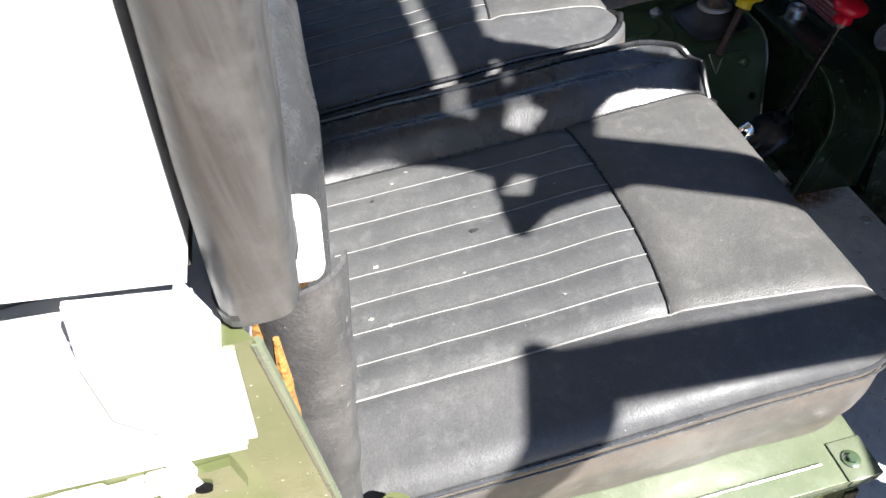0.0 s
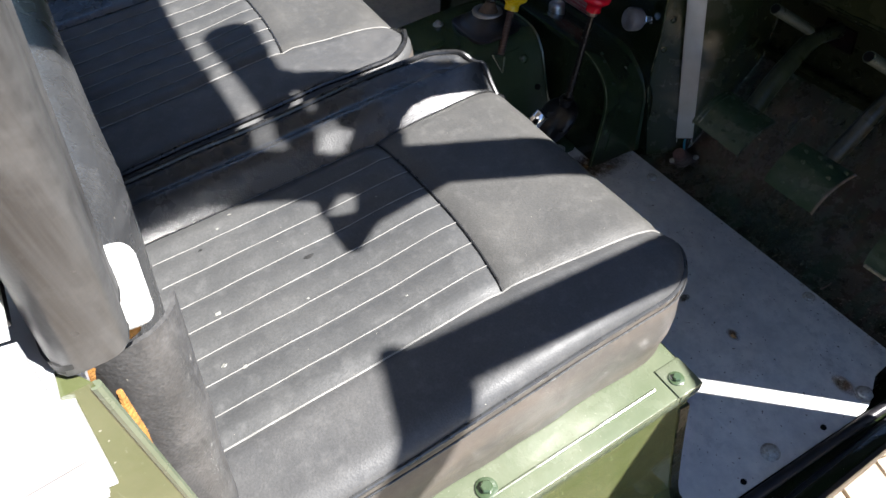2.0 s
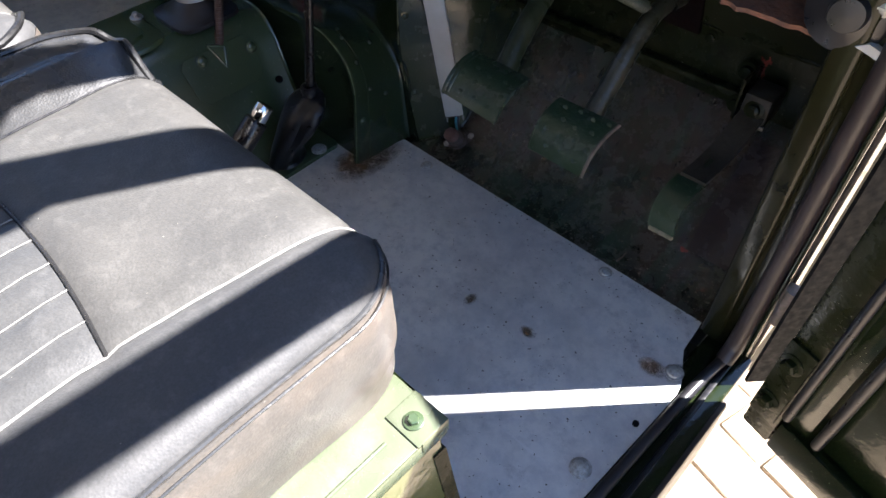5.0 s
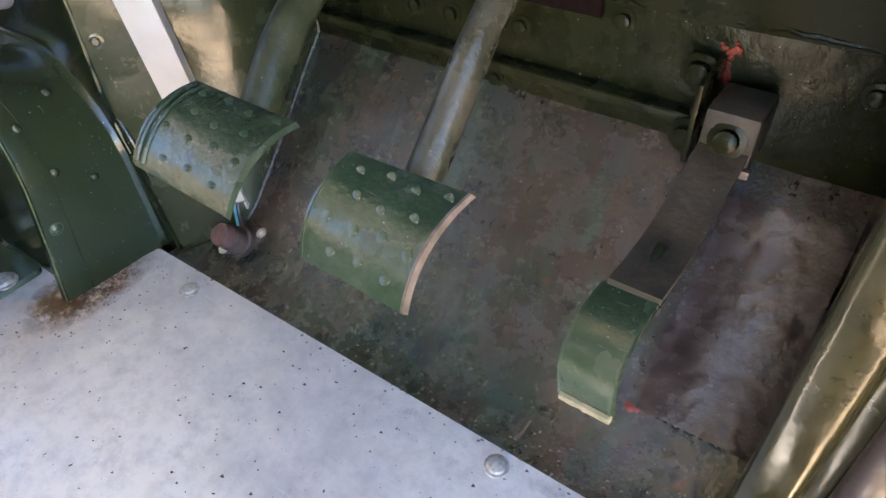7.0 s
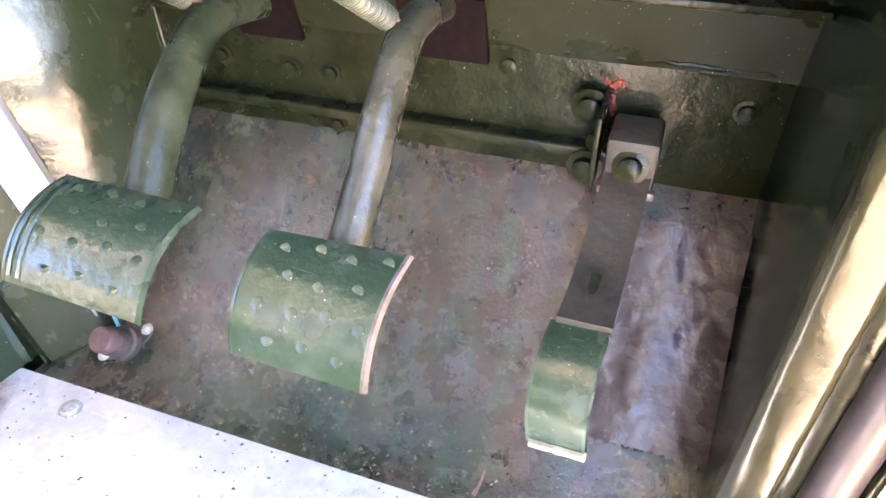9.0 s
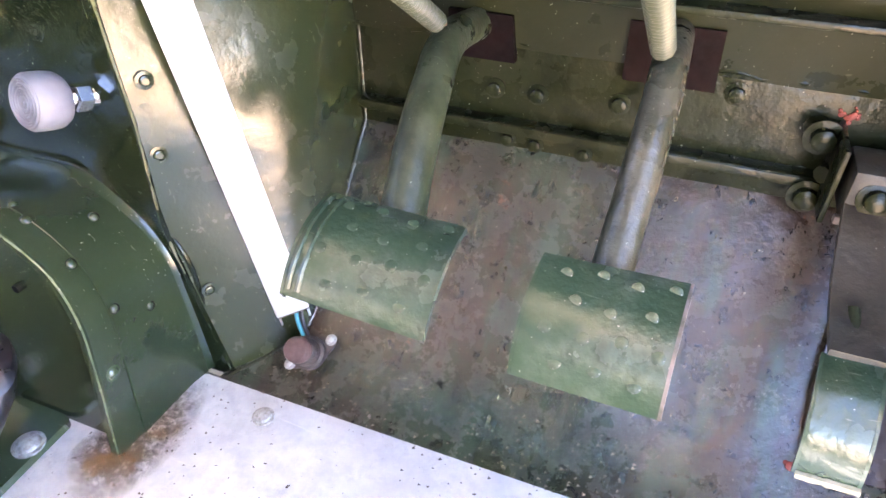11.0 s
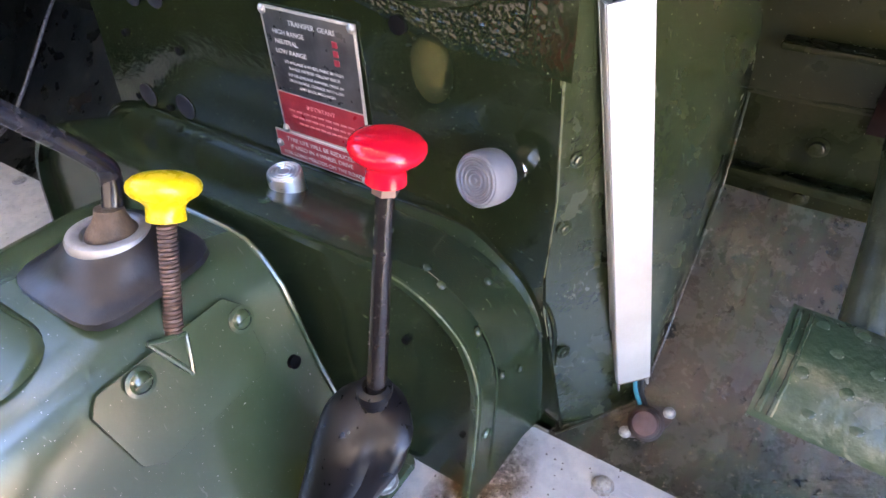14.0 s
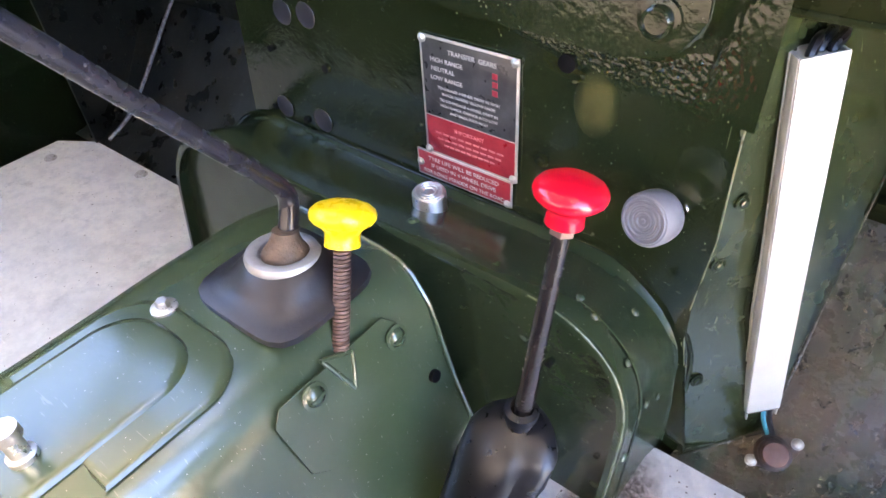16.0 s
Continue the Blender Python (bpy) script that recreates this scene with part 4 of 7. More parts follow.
def seat_box():
    s = root("seat_box", (0.5, 0.2, 0.0), "dark green steel seat box with a bolted angle rim", "seat box", kind="structure")
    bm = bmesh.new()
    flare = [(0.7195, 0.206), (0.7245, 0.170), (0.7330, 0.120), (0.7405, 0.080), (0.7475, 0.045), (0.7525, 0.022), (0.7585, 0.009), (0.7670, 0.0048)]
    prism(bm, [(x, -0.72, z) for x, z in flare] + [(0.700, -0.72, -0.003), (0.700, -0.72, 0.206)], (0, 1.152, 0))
    part("side_panel", bm, GREEN_SUN, s, "green side panel with dents, lightened for the sun")
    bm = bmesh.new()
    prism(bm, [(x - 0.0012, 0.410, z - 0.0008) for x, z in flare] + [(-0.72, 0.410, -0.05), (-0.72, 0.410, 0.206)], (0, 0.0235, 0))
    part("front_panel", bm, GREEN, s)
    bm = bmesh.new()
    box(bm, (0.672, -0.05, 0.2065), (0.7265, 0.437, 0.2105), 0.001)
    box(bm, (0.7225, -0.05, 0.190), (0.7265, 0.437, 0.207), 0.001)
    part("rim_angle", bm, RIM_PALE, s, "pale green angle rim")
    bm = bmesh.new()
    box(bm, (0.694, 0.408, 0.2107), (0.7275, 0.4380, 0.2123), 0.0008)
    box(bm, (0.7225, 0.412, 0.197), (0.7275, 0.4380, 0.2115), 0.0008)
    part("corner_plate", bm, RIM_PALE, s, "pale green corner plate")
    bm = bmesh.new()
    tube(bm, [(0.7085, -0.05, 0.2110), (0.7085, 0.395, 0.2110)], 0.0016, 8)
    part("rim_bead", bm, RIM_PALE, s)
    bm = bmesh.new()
    box(bm, (-0.72, -0.72, 0.196), (0.70, 0.44, 0.2065), 0.001)
    part("top", bm, GREEN, s)
    bm = bmesh.new()
    prism(bm, [(x + 0.0016, 0.4225, z) for x, z in flare[1:]] + [(x - 0.006, 0.4225, z - 0.001) for x, z in reversed(flare[1:])], (0, 0.0125, 0))
    part("corner_seam", bm, GREEN_WORN, s)
    bm = bmesh.new()
    box(bm, (0.718, -0.2, -0.004), (0.792, 0.4345, 0.0045), 0.001)
    part("foot_flange", bm, GREEN, s)
    for x, y, m in ((0.711, 0.4195, BOLT_GREEN), (0.7, 0.21, BOLT_SUN), (0.7, 0.0, BOLT_SUN)):
        piece("bolt", m, facing((x, y, 0.2124 if y > 0.4 else 0.2106), (0, 0, 1), 0.75 if y > 0.4 else 1.0), s)
    piece("bolt", BOLT_GREEN, facing((0.7835, 0.411, 0.0045), (0, 0, 1)), s)
    # bent tab with a bolt hole at the back of the rim
    bm = bmesh.new()
    rows = []
    for k in range(9):
        a = k / 8
        half = 0.018 if a < 0.7 else 0.018 * math.sqrt(max(0.02, 1 - ((a - 0.7) / 0.3) ** 2))
        z, x = (0.211 + 0.128 * min(1, a * 1.6), 0.7035 - 0.004 * a - 0.03 * max(0, a - 0.6))
        rows.append([(x, 0.056 - half * 0.7, z), (x, 0.056 + half * 0.7, z)])
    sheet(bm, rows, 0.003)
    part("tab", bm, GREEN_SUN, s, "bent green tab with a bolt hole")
    piece("hole", HOLE, facing((0.6945, 0.056, 0.3412), (0.3, 0, 1), 2.4), s)
    return s


# Lighter green that paints the highlight on the bell cover's front rim.
RIM_EDGE = paint("rim_highlight_green", (0.060, 0.085, 0.038), (0.10, 0.12, 0.07), 0.2, 0.3, chips=0.4)


def bell_cover(made):
    """The arched cover between tunnel and bulkhead."""
    b = root("bell_cover", (XC, 0.77, 0.0), "arched dark green bell housing cover with rivets", "tunnel cover")

    def arch(grow, foot):
        pts = [(0.271 + foot + grow, 0.0), (0.273 + foot * 0.5 + grow, 0.06), (0.273 + grow, 0.10)]
        r = 0.084
        for k in range(1, 13):
            a = math.pi / 2 * k / 13
            pts.append((0.189 + (r + grow) * math.cos(a), 0.103 + (r + grow) * math.sin(a)))
        pts.append((0.189, 0.187 + grow))
        for k in range(1, 9):
            pts.append((0.189 - 0.344 * k / 8, 0.187 + grow))
        for k in range(1, 13):
            a = math.pi / 2 + math.pi / 2 * k / 13
            pts.append((-0.155 + (r + grow) * math.cos(a), 0.103 + (r + grow) * math.sin(a)))
        pts += [(-0.239 - grow, 0.10), (-0.240 - grow, 0.05), (-0.240 - grow, 0.0)]
        return pts

    def shaped(x, y, z):
        # the front leans and the top falls towards the bulkhead
        front = max(0.0, (0.80 - y) / 0.085)
        return (x, y + 0.020 * min(1, z / 0.15) * min(1, front), z * (1 - 0.125 * max(0.0, (y - 0.735) / 0.085)))

    bm = bmesh.new()
    rows = []
    for y, grow, foot in ((0.7145, -0.008, 0.0), (0.715, -0.003, 0.0), (0.7165, -0.0005, 0.0), (0.722, 0, 0.0), (0.745, 0.0, 0.001), (0.77, 0.0, 0.002), (0.79, 0.0, 0.003), (0.803, 0.001, 0.004), (0.810, 0.003, 0.005), (0.816, 0.008, 0.005), (0.8195, 0.011, 0.005)):
        rows.append([shaped(x, y, z) for x, z in arch(grow, foot)])
    sheet(bm, rows)
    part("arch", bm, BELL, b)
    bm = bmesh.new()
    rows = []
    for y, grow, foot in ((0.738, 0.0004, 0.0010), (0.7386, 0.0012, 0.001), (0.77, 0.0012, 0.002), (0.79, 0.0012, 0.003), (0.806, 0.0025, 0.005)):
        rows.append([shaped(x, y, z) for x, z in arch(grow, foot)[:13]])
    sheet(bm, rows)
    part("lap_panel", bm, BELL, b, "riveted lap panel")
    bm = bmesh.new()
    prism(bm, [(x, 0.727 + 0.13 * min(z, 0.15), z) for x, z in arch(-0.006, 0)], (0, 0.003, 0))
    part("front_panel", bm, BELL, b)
    bm = bmesh.new()
    tube(bm, [shaped(x, 0.8165, z) for x, z in arch(0.011, 0.005)], 0.0020, 8)
    part("flange_bead", bm, GREEN, b)
    bm = bmesh.new()
    tube(bm, [shaped(x - 0.0008, 0.7158, z - 0.0006) for x, z in arch(-0.0022, 0)[:16]], 0.0011, 6)
    part("rim_edge", bm, RIM_EDGE, b, "paler bead for the rim highlight")
    piece("screw", COVER_SCREW, facing((0.075, 0.751, 0.1835), (0, -0.25, 1), 0.6), b)
    piece("screw", COVER_SCREW, facing((0.155, 0.747, 0.184), (0, -0.25, 1), 0.45), b)
    for x, y, z, n in ((0.222, 0.757, 0.1805, (0.4, 0, 1)), (0.236, 0.752, 0.1755, (0.6, 0, 1)), (0.251, 0.785, 0.160, (0.8, 0, 1)), (0.2645, 0.749, 0.151, (1, 0, 0.6)),
                       (0.281, 0.753, 0.115, (1, 0, 0.2)), (0.281, 0.779, 0.095, (1, 0, 0))):
        piece("rivet", RIVET, facing((x - 0.006, y, z), n), b)
    piece("screw", COVER_SCREW, facing((0.2725, 0.735, 0.070), (1, 0, 0), 0.62), b)
    piece("hole", HOLE, facing((0.205, 0.7405, 0.12), (0, -1, 0), 3.0), b)
    piece("hole", HOLE, facing((0.254, 0.7335, 0.055), (0, -1, 0), 2.2), b)
    return b


WEDGE = ((0.1075, 0.621, 0.1735), (0.1105, 0.643, 0.1640), (0.1180, 0.634, 0.1405))


def gearbox_cover():
    g = root("gearbox_cover", (0.05, 0.5, 0.0), "dusty green pressed steel gearbox cover with screwed plate", "tunnel cover")
    prof = [(-0.14, 0.0), (-0.105, 0.06), (-0.075, 0.13), (-0.06, 0.165), (-0.045, 0.182), (-0.025, 0.1895), (0.0, 0.190), (0.04, 0.190), (0.07, 0.1895), (0.086, 0.186),
            (0.098, 0.178), (0.106, 0.166), (0.113, 0.145), (0.122, 0.112), (0.133, 0.075), (0.148, 0.035), (0.160, 0.012), (0.172, 0.006), (0.190, 0.0055), (0.2165, 0.0055), (0.2185, 0.001)]
    bm = bmesh.new()
    rows = []
    for y in [0.30 + 0.42 * k / 28 for k in range(29)]:
        drop = 0.010 * max(0, (y - 0.66) / 0.06) ** 2
        rows.append([(x + 0.0014 * noise.noise(Vector((y * 9, z * 9, x * 9))), y, max(0.001, z - (drop if z > 0.15 else 0) + 0.0012 * noise.noise(Vector((x * 15, y * 15, 2))))) for x, z in prof])
    sheet(bm, rows)
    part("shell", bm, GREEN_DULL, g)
    bm = bmesh.new()
    tube(bm, [(x + 0.001, 0.7195, z - (0.010 if z > 0.15 else 0)) for x, z in prof[4:17]], 0.0024, 8)
    part("front_bead", bm, GREEN_DULL, g)
    bm = bmesh.new()
    prism(bm, [(0.160, 0.7190, 0.001), (0.2180, 0.7190, 0.001), (0.2165, 0.7225, 0.001), (0.213, 0.7250, 0.001), (0.207, 0.7262, 0.001), (0.160, 0.7262, 0.001)], (0, 0, 0.0046))
    part("foot_flange", bm, GREEN_DULL, g)

    def pressing(name, x0, x1, y0, y1, r, z0, z1):
        b = bmesh.new()
        out = [(x0, y0), (x1, y0)]
        for cx, cy, a0 in ((x1 - r, y1 - r, 0), (x0 + r, y1 - r, 90)):
            out += [(cx + r * math.cos(radians(a0 + 90 * k / 8)), cy + r * math.sin(radians(a0 + 90 * k / 8))) for k in range(9)]
        cx, cy = (x0 + x1) / 2, (y0 + y1) / 2
        w, h = x1 - x0, y1 - y0
        rings = []
        for ins, z in ((0, z0), (0.0012, z0 + (z1 - z0) * 0.5), (0.003, z1 - 0.0004), (0.006, z1)):
            rings.append([b.verts.new((cx + (x - cx) * (w - 2 * ins) / w, cy + (y - cy) * (h - 2 * ins) / h, z)) for x, y in out])
        for a, c in zip(rings, rings[1:]):
            for k in range(len(a)):
                b.faces.new((a[k], a[(k + 1) % len(a)], c[(k + 1) % len(a)], c[k]))
        b.faces.new(rings[-1])
        part(name, b, GREEN_DULL, g)

    pressing("outer_pressing", -0.030, 0.090, 0.488, 0.590, 0.038, 0.1885, 0.1916)
    pressing("inner_pressing", -0.018, 0.066, 0.35, 0.574, 0.034, 0.1908, 0.1945)
    # screwed cover plate on the flank, with the wedge that the selector rod rises from
    ux, uz = Vector((0, 1, 0)), Vector((0.30, 0, -0.95)).normalized()
    n = Vector((0.95, 0, 0.30))
    o = Vector((0.1085, 0.574, 0.168))
    bm = bmesh.new()
    prism(bm, [o + n * 0.001 + ux * u + uz * v for u, v in ((0.008, 0), (0.10, 0), (0.110, 0.012), (0.108, 0.056), (0.098, 0.066), (0.018, 0.066), (0.006, 0.056), (0.0, 0.010))], n * 0.0007)
    bmesh.ops.bevel(bm, geom=bm.edges[:], offset=0.0003, segments=1, affect="EDGES")
    part("flank_plate", bm, GREEN_DULL, g)
    for y, z in ((0.678, 0.150), (0.605, 0.160)):
        piece("screw", COVER_SCREW, facing((0.1075 + (0.172 - z) * 0.31 + 0.0035, y, z), n), g)
    bm = bmesh.new()
    corners = [Vector(WEDGE[k]) for k in range(3)]
    mid = sum(corners, Vector()) / 3 - n * 0.003
    top = [bm.verts.new(v + n * 0.001) for v in corners]
    low = bm.verts.new(mid + n * 0.005)
    for k in range(3):
        bm.faces.new((top[k], top[(k + 1) % 3], low))
    for k in range(3):
        tube(bm, arc_path([corners[k], (corners[k] + corners[(k + 1) % 3]) / 2 + n * 0.0005, corners[(k + 1) % 3]], 4), 0.0021, 9)
    part("rod_wedge", bm, GREEN_DULL, g, "pressed triangular pocket")
    piece("hole", HOLE, facing((0.1295, 0.701, 0.0915), (0.96, 0, 0.28), 5.2), g)
    piece("screw", BOLT_ZINC, facing((0.003, 0.583, 0.1916), (0, 0, 1), 0.95), g, "zinc flanged bolt")
    piece("bolt", BOLT_BIG, facing((0.2065, 0.6955, 0.0058), (0, 0, 1), 1.1), g, "zinc plated bolt")
    piece("bolt", BOLT_BIG, facing((0.156, 0.712, 0.0215), (0.9, 0, 0.5), 0.8), g)
    bm = bmesh.new()
    lathe(bm, (0.040, 0.472, 0.190), (0, 0, 1), [(0, 0.016), (0.002, 0.016), (0.003, 0.008), (0.008, 0.008), (0.009, 0.0055), (0.022, 0.0055), (0.023, 0.008), (0.030, 0.0078), (0.031, 0)], 14)
    part("stud_nut", bm, ZINC, g, "zinc stud and nut")
    return g


# ---- seats ----
SURFACE = {}


def cushion(name, at, label, x0, x1, y0, y1, z_base, z_front, z_back, seam_y, panel, lines, inner_lift=0.0, sag=0.006, raised=(True, False)):
    """A piped vinyl squab: ribbed centre panel, plain front panel, bolsters, side band."""
    s = root(name, at, label, "seat", "cab seats")
    rc, r = 0.060, 0.020

    def axis_lines(a, b, fixed, n):
        pts = [a + (b - a) * (0.5 - 0.5 * math.cos(math.pi * k / n)) for k in range(n + 1)]
        for f in fixed:
            k = min(range(1, n), key=lambda j: abs(pts[j] - f))
            pts[k] = f
        return sorted(pts)

    n_in = lines * 6
    xs = [x0 + (panel[0] - x0) * (1 - math.cos(math.pi / 2 * k / 18)) for k in range(18)]
    xs += [panel[0] + (panel[1] - panel[0]) * k / n_in for k in range(n_in)]
    xs += [panel[1] + (x1 - panel[1]) * math.sin(math.pi / 2 * k / 18) for k in range(19)]
    ys = axis_lines(y0, y1, (seam_y,), 56)
    pitch = (panel[1] - panel[0]) / lines

    def flow(x, y):
        """The seams are not straight: the panel widens to the front, and narrows at its back."""
        back = max(0.0, (seam_y - y) / (seam_y - y0))
        front = max(0.0, (y - seam_y) / (y1 - seam_y))
        s0 = -0.013 * back - 0.010 * front
        s1 = 0.020 * front
        if x < panel[0]:
            dx = s0 * (x - x0) / (panel[0] - x0)
        elif x > panel[1]:
            dx = s1 * (x1 - x) / (x1 - panel[1])
        else:
            a = (x - panel[0]) / (panel[1] - panel[0])
            dx = s0 * (1 - a) + s1 * a
        a = min(1, abs(2 * (x - panel[0]) / (panel[1] - panel[0]) - 1))
        dy = 0.010 * (1 - a * a) * math.exp(-((y - seam_y) / 0.08) ** 2)
        return x + dx, y + dy

    def place(x, y):
        dx0, dx1, dy = x0 + rc - x, x - (x1 - rc), y - (y1 - rc)
        edge = min(x - x0, x1 - x, y1 - y)
        px, py = flow(x, y)
        side = dx0 if dx0 > 0 else dx1
        if side > 0 and dy > 0:
            m = max(side, dy)
            ln = math.hypot(side, dy)
            cx = x0 + rc if dx0 > 0 else x1 - rc
            sx, sy = side * m / ln, dy * m / ln
            px, py = cx + (-sx if dx0 > 0 else sx), y1 - rc + sy
            edge = rc - m
            keep = 1 - min(1, min(side, dy) / 0.02)
            fx, fy = flow(x, y)
            px, py = px + (fx - x) * keep, py + (fy - y) * keep
        t = min(1, max(0, (y - y0) / (y1 - y0)))
        z = z_back + (z_front - z_back) * min(1, t * 1.5)
        u = max(0, min(1, (panel[0] - x) / 0.040))
        z += inner_lift * (1 + 0.3 * (1 - t)) * u * u * (3 - 2 * u)
        w = max(0, min(1, (panel[0] - x) / (panel[0] - x0)))
        z -= inner_lift * 0.45 * math.exp(-((w - 0.62) / 0.16) ** 2)
        if panel[0] < x < panel[1] and y < seam_y:
            c = 2 * (x - panel[0]) / (panel[1] - panel[0]) - 1
            z -= sag * (1 - c * c) * min(1, (seam_y - y) / 0.08)
        away = max(0.0, panel[0] - x, x - panel[1])
        if y1 - y < 0.05 and away < 0.06:
            u = 1 - away / 0.06
            z -= 0.012 * (1 - (y1 - y) / 0.05) ** 2 * u * u * (3 - 2 * u)
        if edge < r:
            z -= (r - math.sqrt(max(0, r * r - (r - edge) ** 2))) * 0.75
        if panel[0] < x < panel[1] and y < seam_y:
            z += 0.0022 * abs(math.sin(math.pi * (x - panel[0]) / pitch)) - 0.0011
        for p in panel:
            z -= 0.0035 * math.exp(-((x - p) / 0.006) ** 2)
        if panel[0] - 0.01 < x < panel[1] + 0.01:
            z -= 0.0035 * math.exp(-((y - seam_y) / 0.006) ** 2)
        z += 0.0022 * noise.noise(Vector((x * 9, y * 9, x0))) + 0.0009 * noise.noise(Vector((x * 30, y * 30, 5)))
        return Vector((px, py, z))

    SURFACE[name] = place
    groups = {"ribbed_panel": VINYL_RIB, "front_panel": VINYL_FADED, "bolster_inner": VINYL, "bolster_outer": VINYL_OUTER}
    bms = {k: (bmesh.new(), {}) for k in groups}

    def which(x, y):
        if x < panel[0]:
            return "bolster_inner"
        if x > panel[1]:
            return "bolster_outer"
        return "ribbed_panel" if y < seam_y else "front_panel"

    for i in range(len(xs) - 1):
        for j in range(len(ys) - 1):
            bm, seen = bms[which((xs[i] + xs[i + 1]) / 2, (ys[j] + ys[j + 1]) / 2)]
            f = []
            for a, b in ((i, j), (i + 1, j), (i + 1, j + 1), (i, j + 1)):
                if (a, b) not in seen:
                    seen[a, b] = bm.verts.new(place(xs[a], ys[b]))
                f.append(seen[a, b])
            bm.faces.new(f)
    labels = {"ribbed_panel": "ribbed faded black vinyl panel", "front_panel": "smooth faded front panel"}
    for k, m in groups.items():
        made_part = part(k, bms[k][0], m, s, labels.get(k, "black vinyl bolster"))
        if k == "ribbed_panel":
            ribs = made_part
    # side band below the piping
    rim = [place(x0, y) for y in ys] + [place(x, y1) for x in xs[1:]] + [place(x1, y) for y in reversed(ys[:-1])]
    bm = bmesh.new()
    mid = Vector(((x0 + x1) / 2, (y0 + y1) / 2, 0))
    rows = []
    for k in range(7):
        a = k / 6
        row = []
        for p in rim:
            out = Vector((p.x - mid.x, p.y - mid.y, 0)).normalized()
            w = 0.005 * math.sin(math.pi * min(1, a * 1.1)) + 0.0025 * noise.noise(Vector((p.x * 20, p.y * 20, a * 4)))
            row.append(Vector((p.x, p.y, p.z + (z_base - p.z) * a)) + out * w)
        rows.append(row)
    sheet(bm, rows)
    part("side_band", bm, VINYL_SIDE, s, "dusty vinyl side band")
    n_left = len(ys) + len([x for x in xs[1:] if x < panel[0] + 0.012])
    n_right = len(ys) - 1 + len([x for x in xs[1:] if x > panel[1] - 0.002])
    for run, high in ((rim[:n_left], raised[0]), (rim[-n_right:], raised[1])):
        out = [Vector((p.x - mid.x, p.y - mid.y, 0)).normalized() for p in run]
        if high:
            run = [p - o * 0.008 + Vector((0, 0, 0.0125)) for p, o in zip(run, out)]
        bm = bmesh.new()
        tube(bm, [p + o * 0.001 + Vector((0, 0, 0.001)) for p, o in zip(run, out)], 0.0032 if high else 0.0021, 8)
        part("piping", bm, PIPING if high else VINYL, s, "glossy black piping")
        bm = bmesh.new()
        tube(bm, [p + o * 0.004 - Vector((0, 0, 0.007)) for p, o in zip(run, out)], 0.0016 if high else 0.0010, 6)
        part("piping_welt", bm, PIPING if high else VINYL, s)
    # stitched lines
    for k in range(lines):
        fx = panel[0] + pitch * k
        bm = bmesh.new()
        tube(bm, [place(fx + (0.0 if k else 0.0008), y) + Vector((0, 0, 0.0006)) for y in ys if y0 + 0.02 < y <= seam_y], 0.00055, 6)
        part("stitch_line", bm, THREAD, ribs, "pale stitched rib line")
    bm = bmesh.new()
    tube(bm, [place(x, seam_y) + Vector((0, 0, 0.0012)) for x in xs if panel[0] <= x <= panel[1]], 0.0013, 6)
    part("cross_seam", bm, PIPING, s)
    for p in panel:
        bm = bmesh.new()
        tube(bm, [place(p, y) + Vector((0, 0, 0.0008)) for y in ys], 0.0009, 6)
        part("panel_seam", bm, THREAD if p > panel[0] + 0.1 else PIPING, s)
    return s


def backrest(x0, x1, label):
    b = root("seat_backrest", ((x0 + x1) / 2, 0.0, 0.2105), label, "seat back", "cab seat backs")
    bm = bmesh.new()
    rows = []
    outline = [(-0.052, 0), (-0.05, 0), (0.0, 0.0)]
    for i in range(33):
        u = i / 32
        x = x0 + (x1 - x0) * u
        edge = min(x - x0, x1 - x)
        t = 0.014 + 0.030 * min(1, max(0, edge) / 0.08) ** 0.5
        row = []
        for k in range(25):
            z = 0.2105 + 0.40 * k / 24
            lean = -0.004 + 0.16 * (z - 0.38)
            tt = t * min(1, ((0.6105 - z) / 0.03 + 0.15)) ** 0.5
            row.append((x, lean + tt * 1.05 + 0.002 * noise.noise(Vector((x * 10, z * 10, 2))), z))
        rows.append(row)
    sheet(bm, rows)
    part("front_cover", bm, VINYL, b, "black vinyl front cover")
    bm = bmesh.new()
    prism(bm, [(x0, -0.050, 0.2105), (x0, 0.016, 0.6105), (x1 - 0.003, 0.016, 0.6105), (x1 - 0.003, -0.050, 0.2105)], (0, -0.03, 0))
    part("back_board", bm, RUBBER, b)
    return b


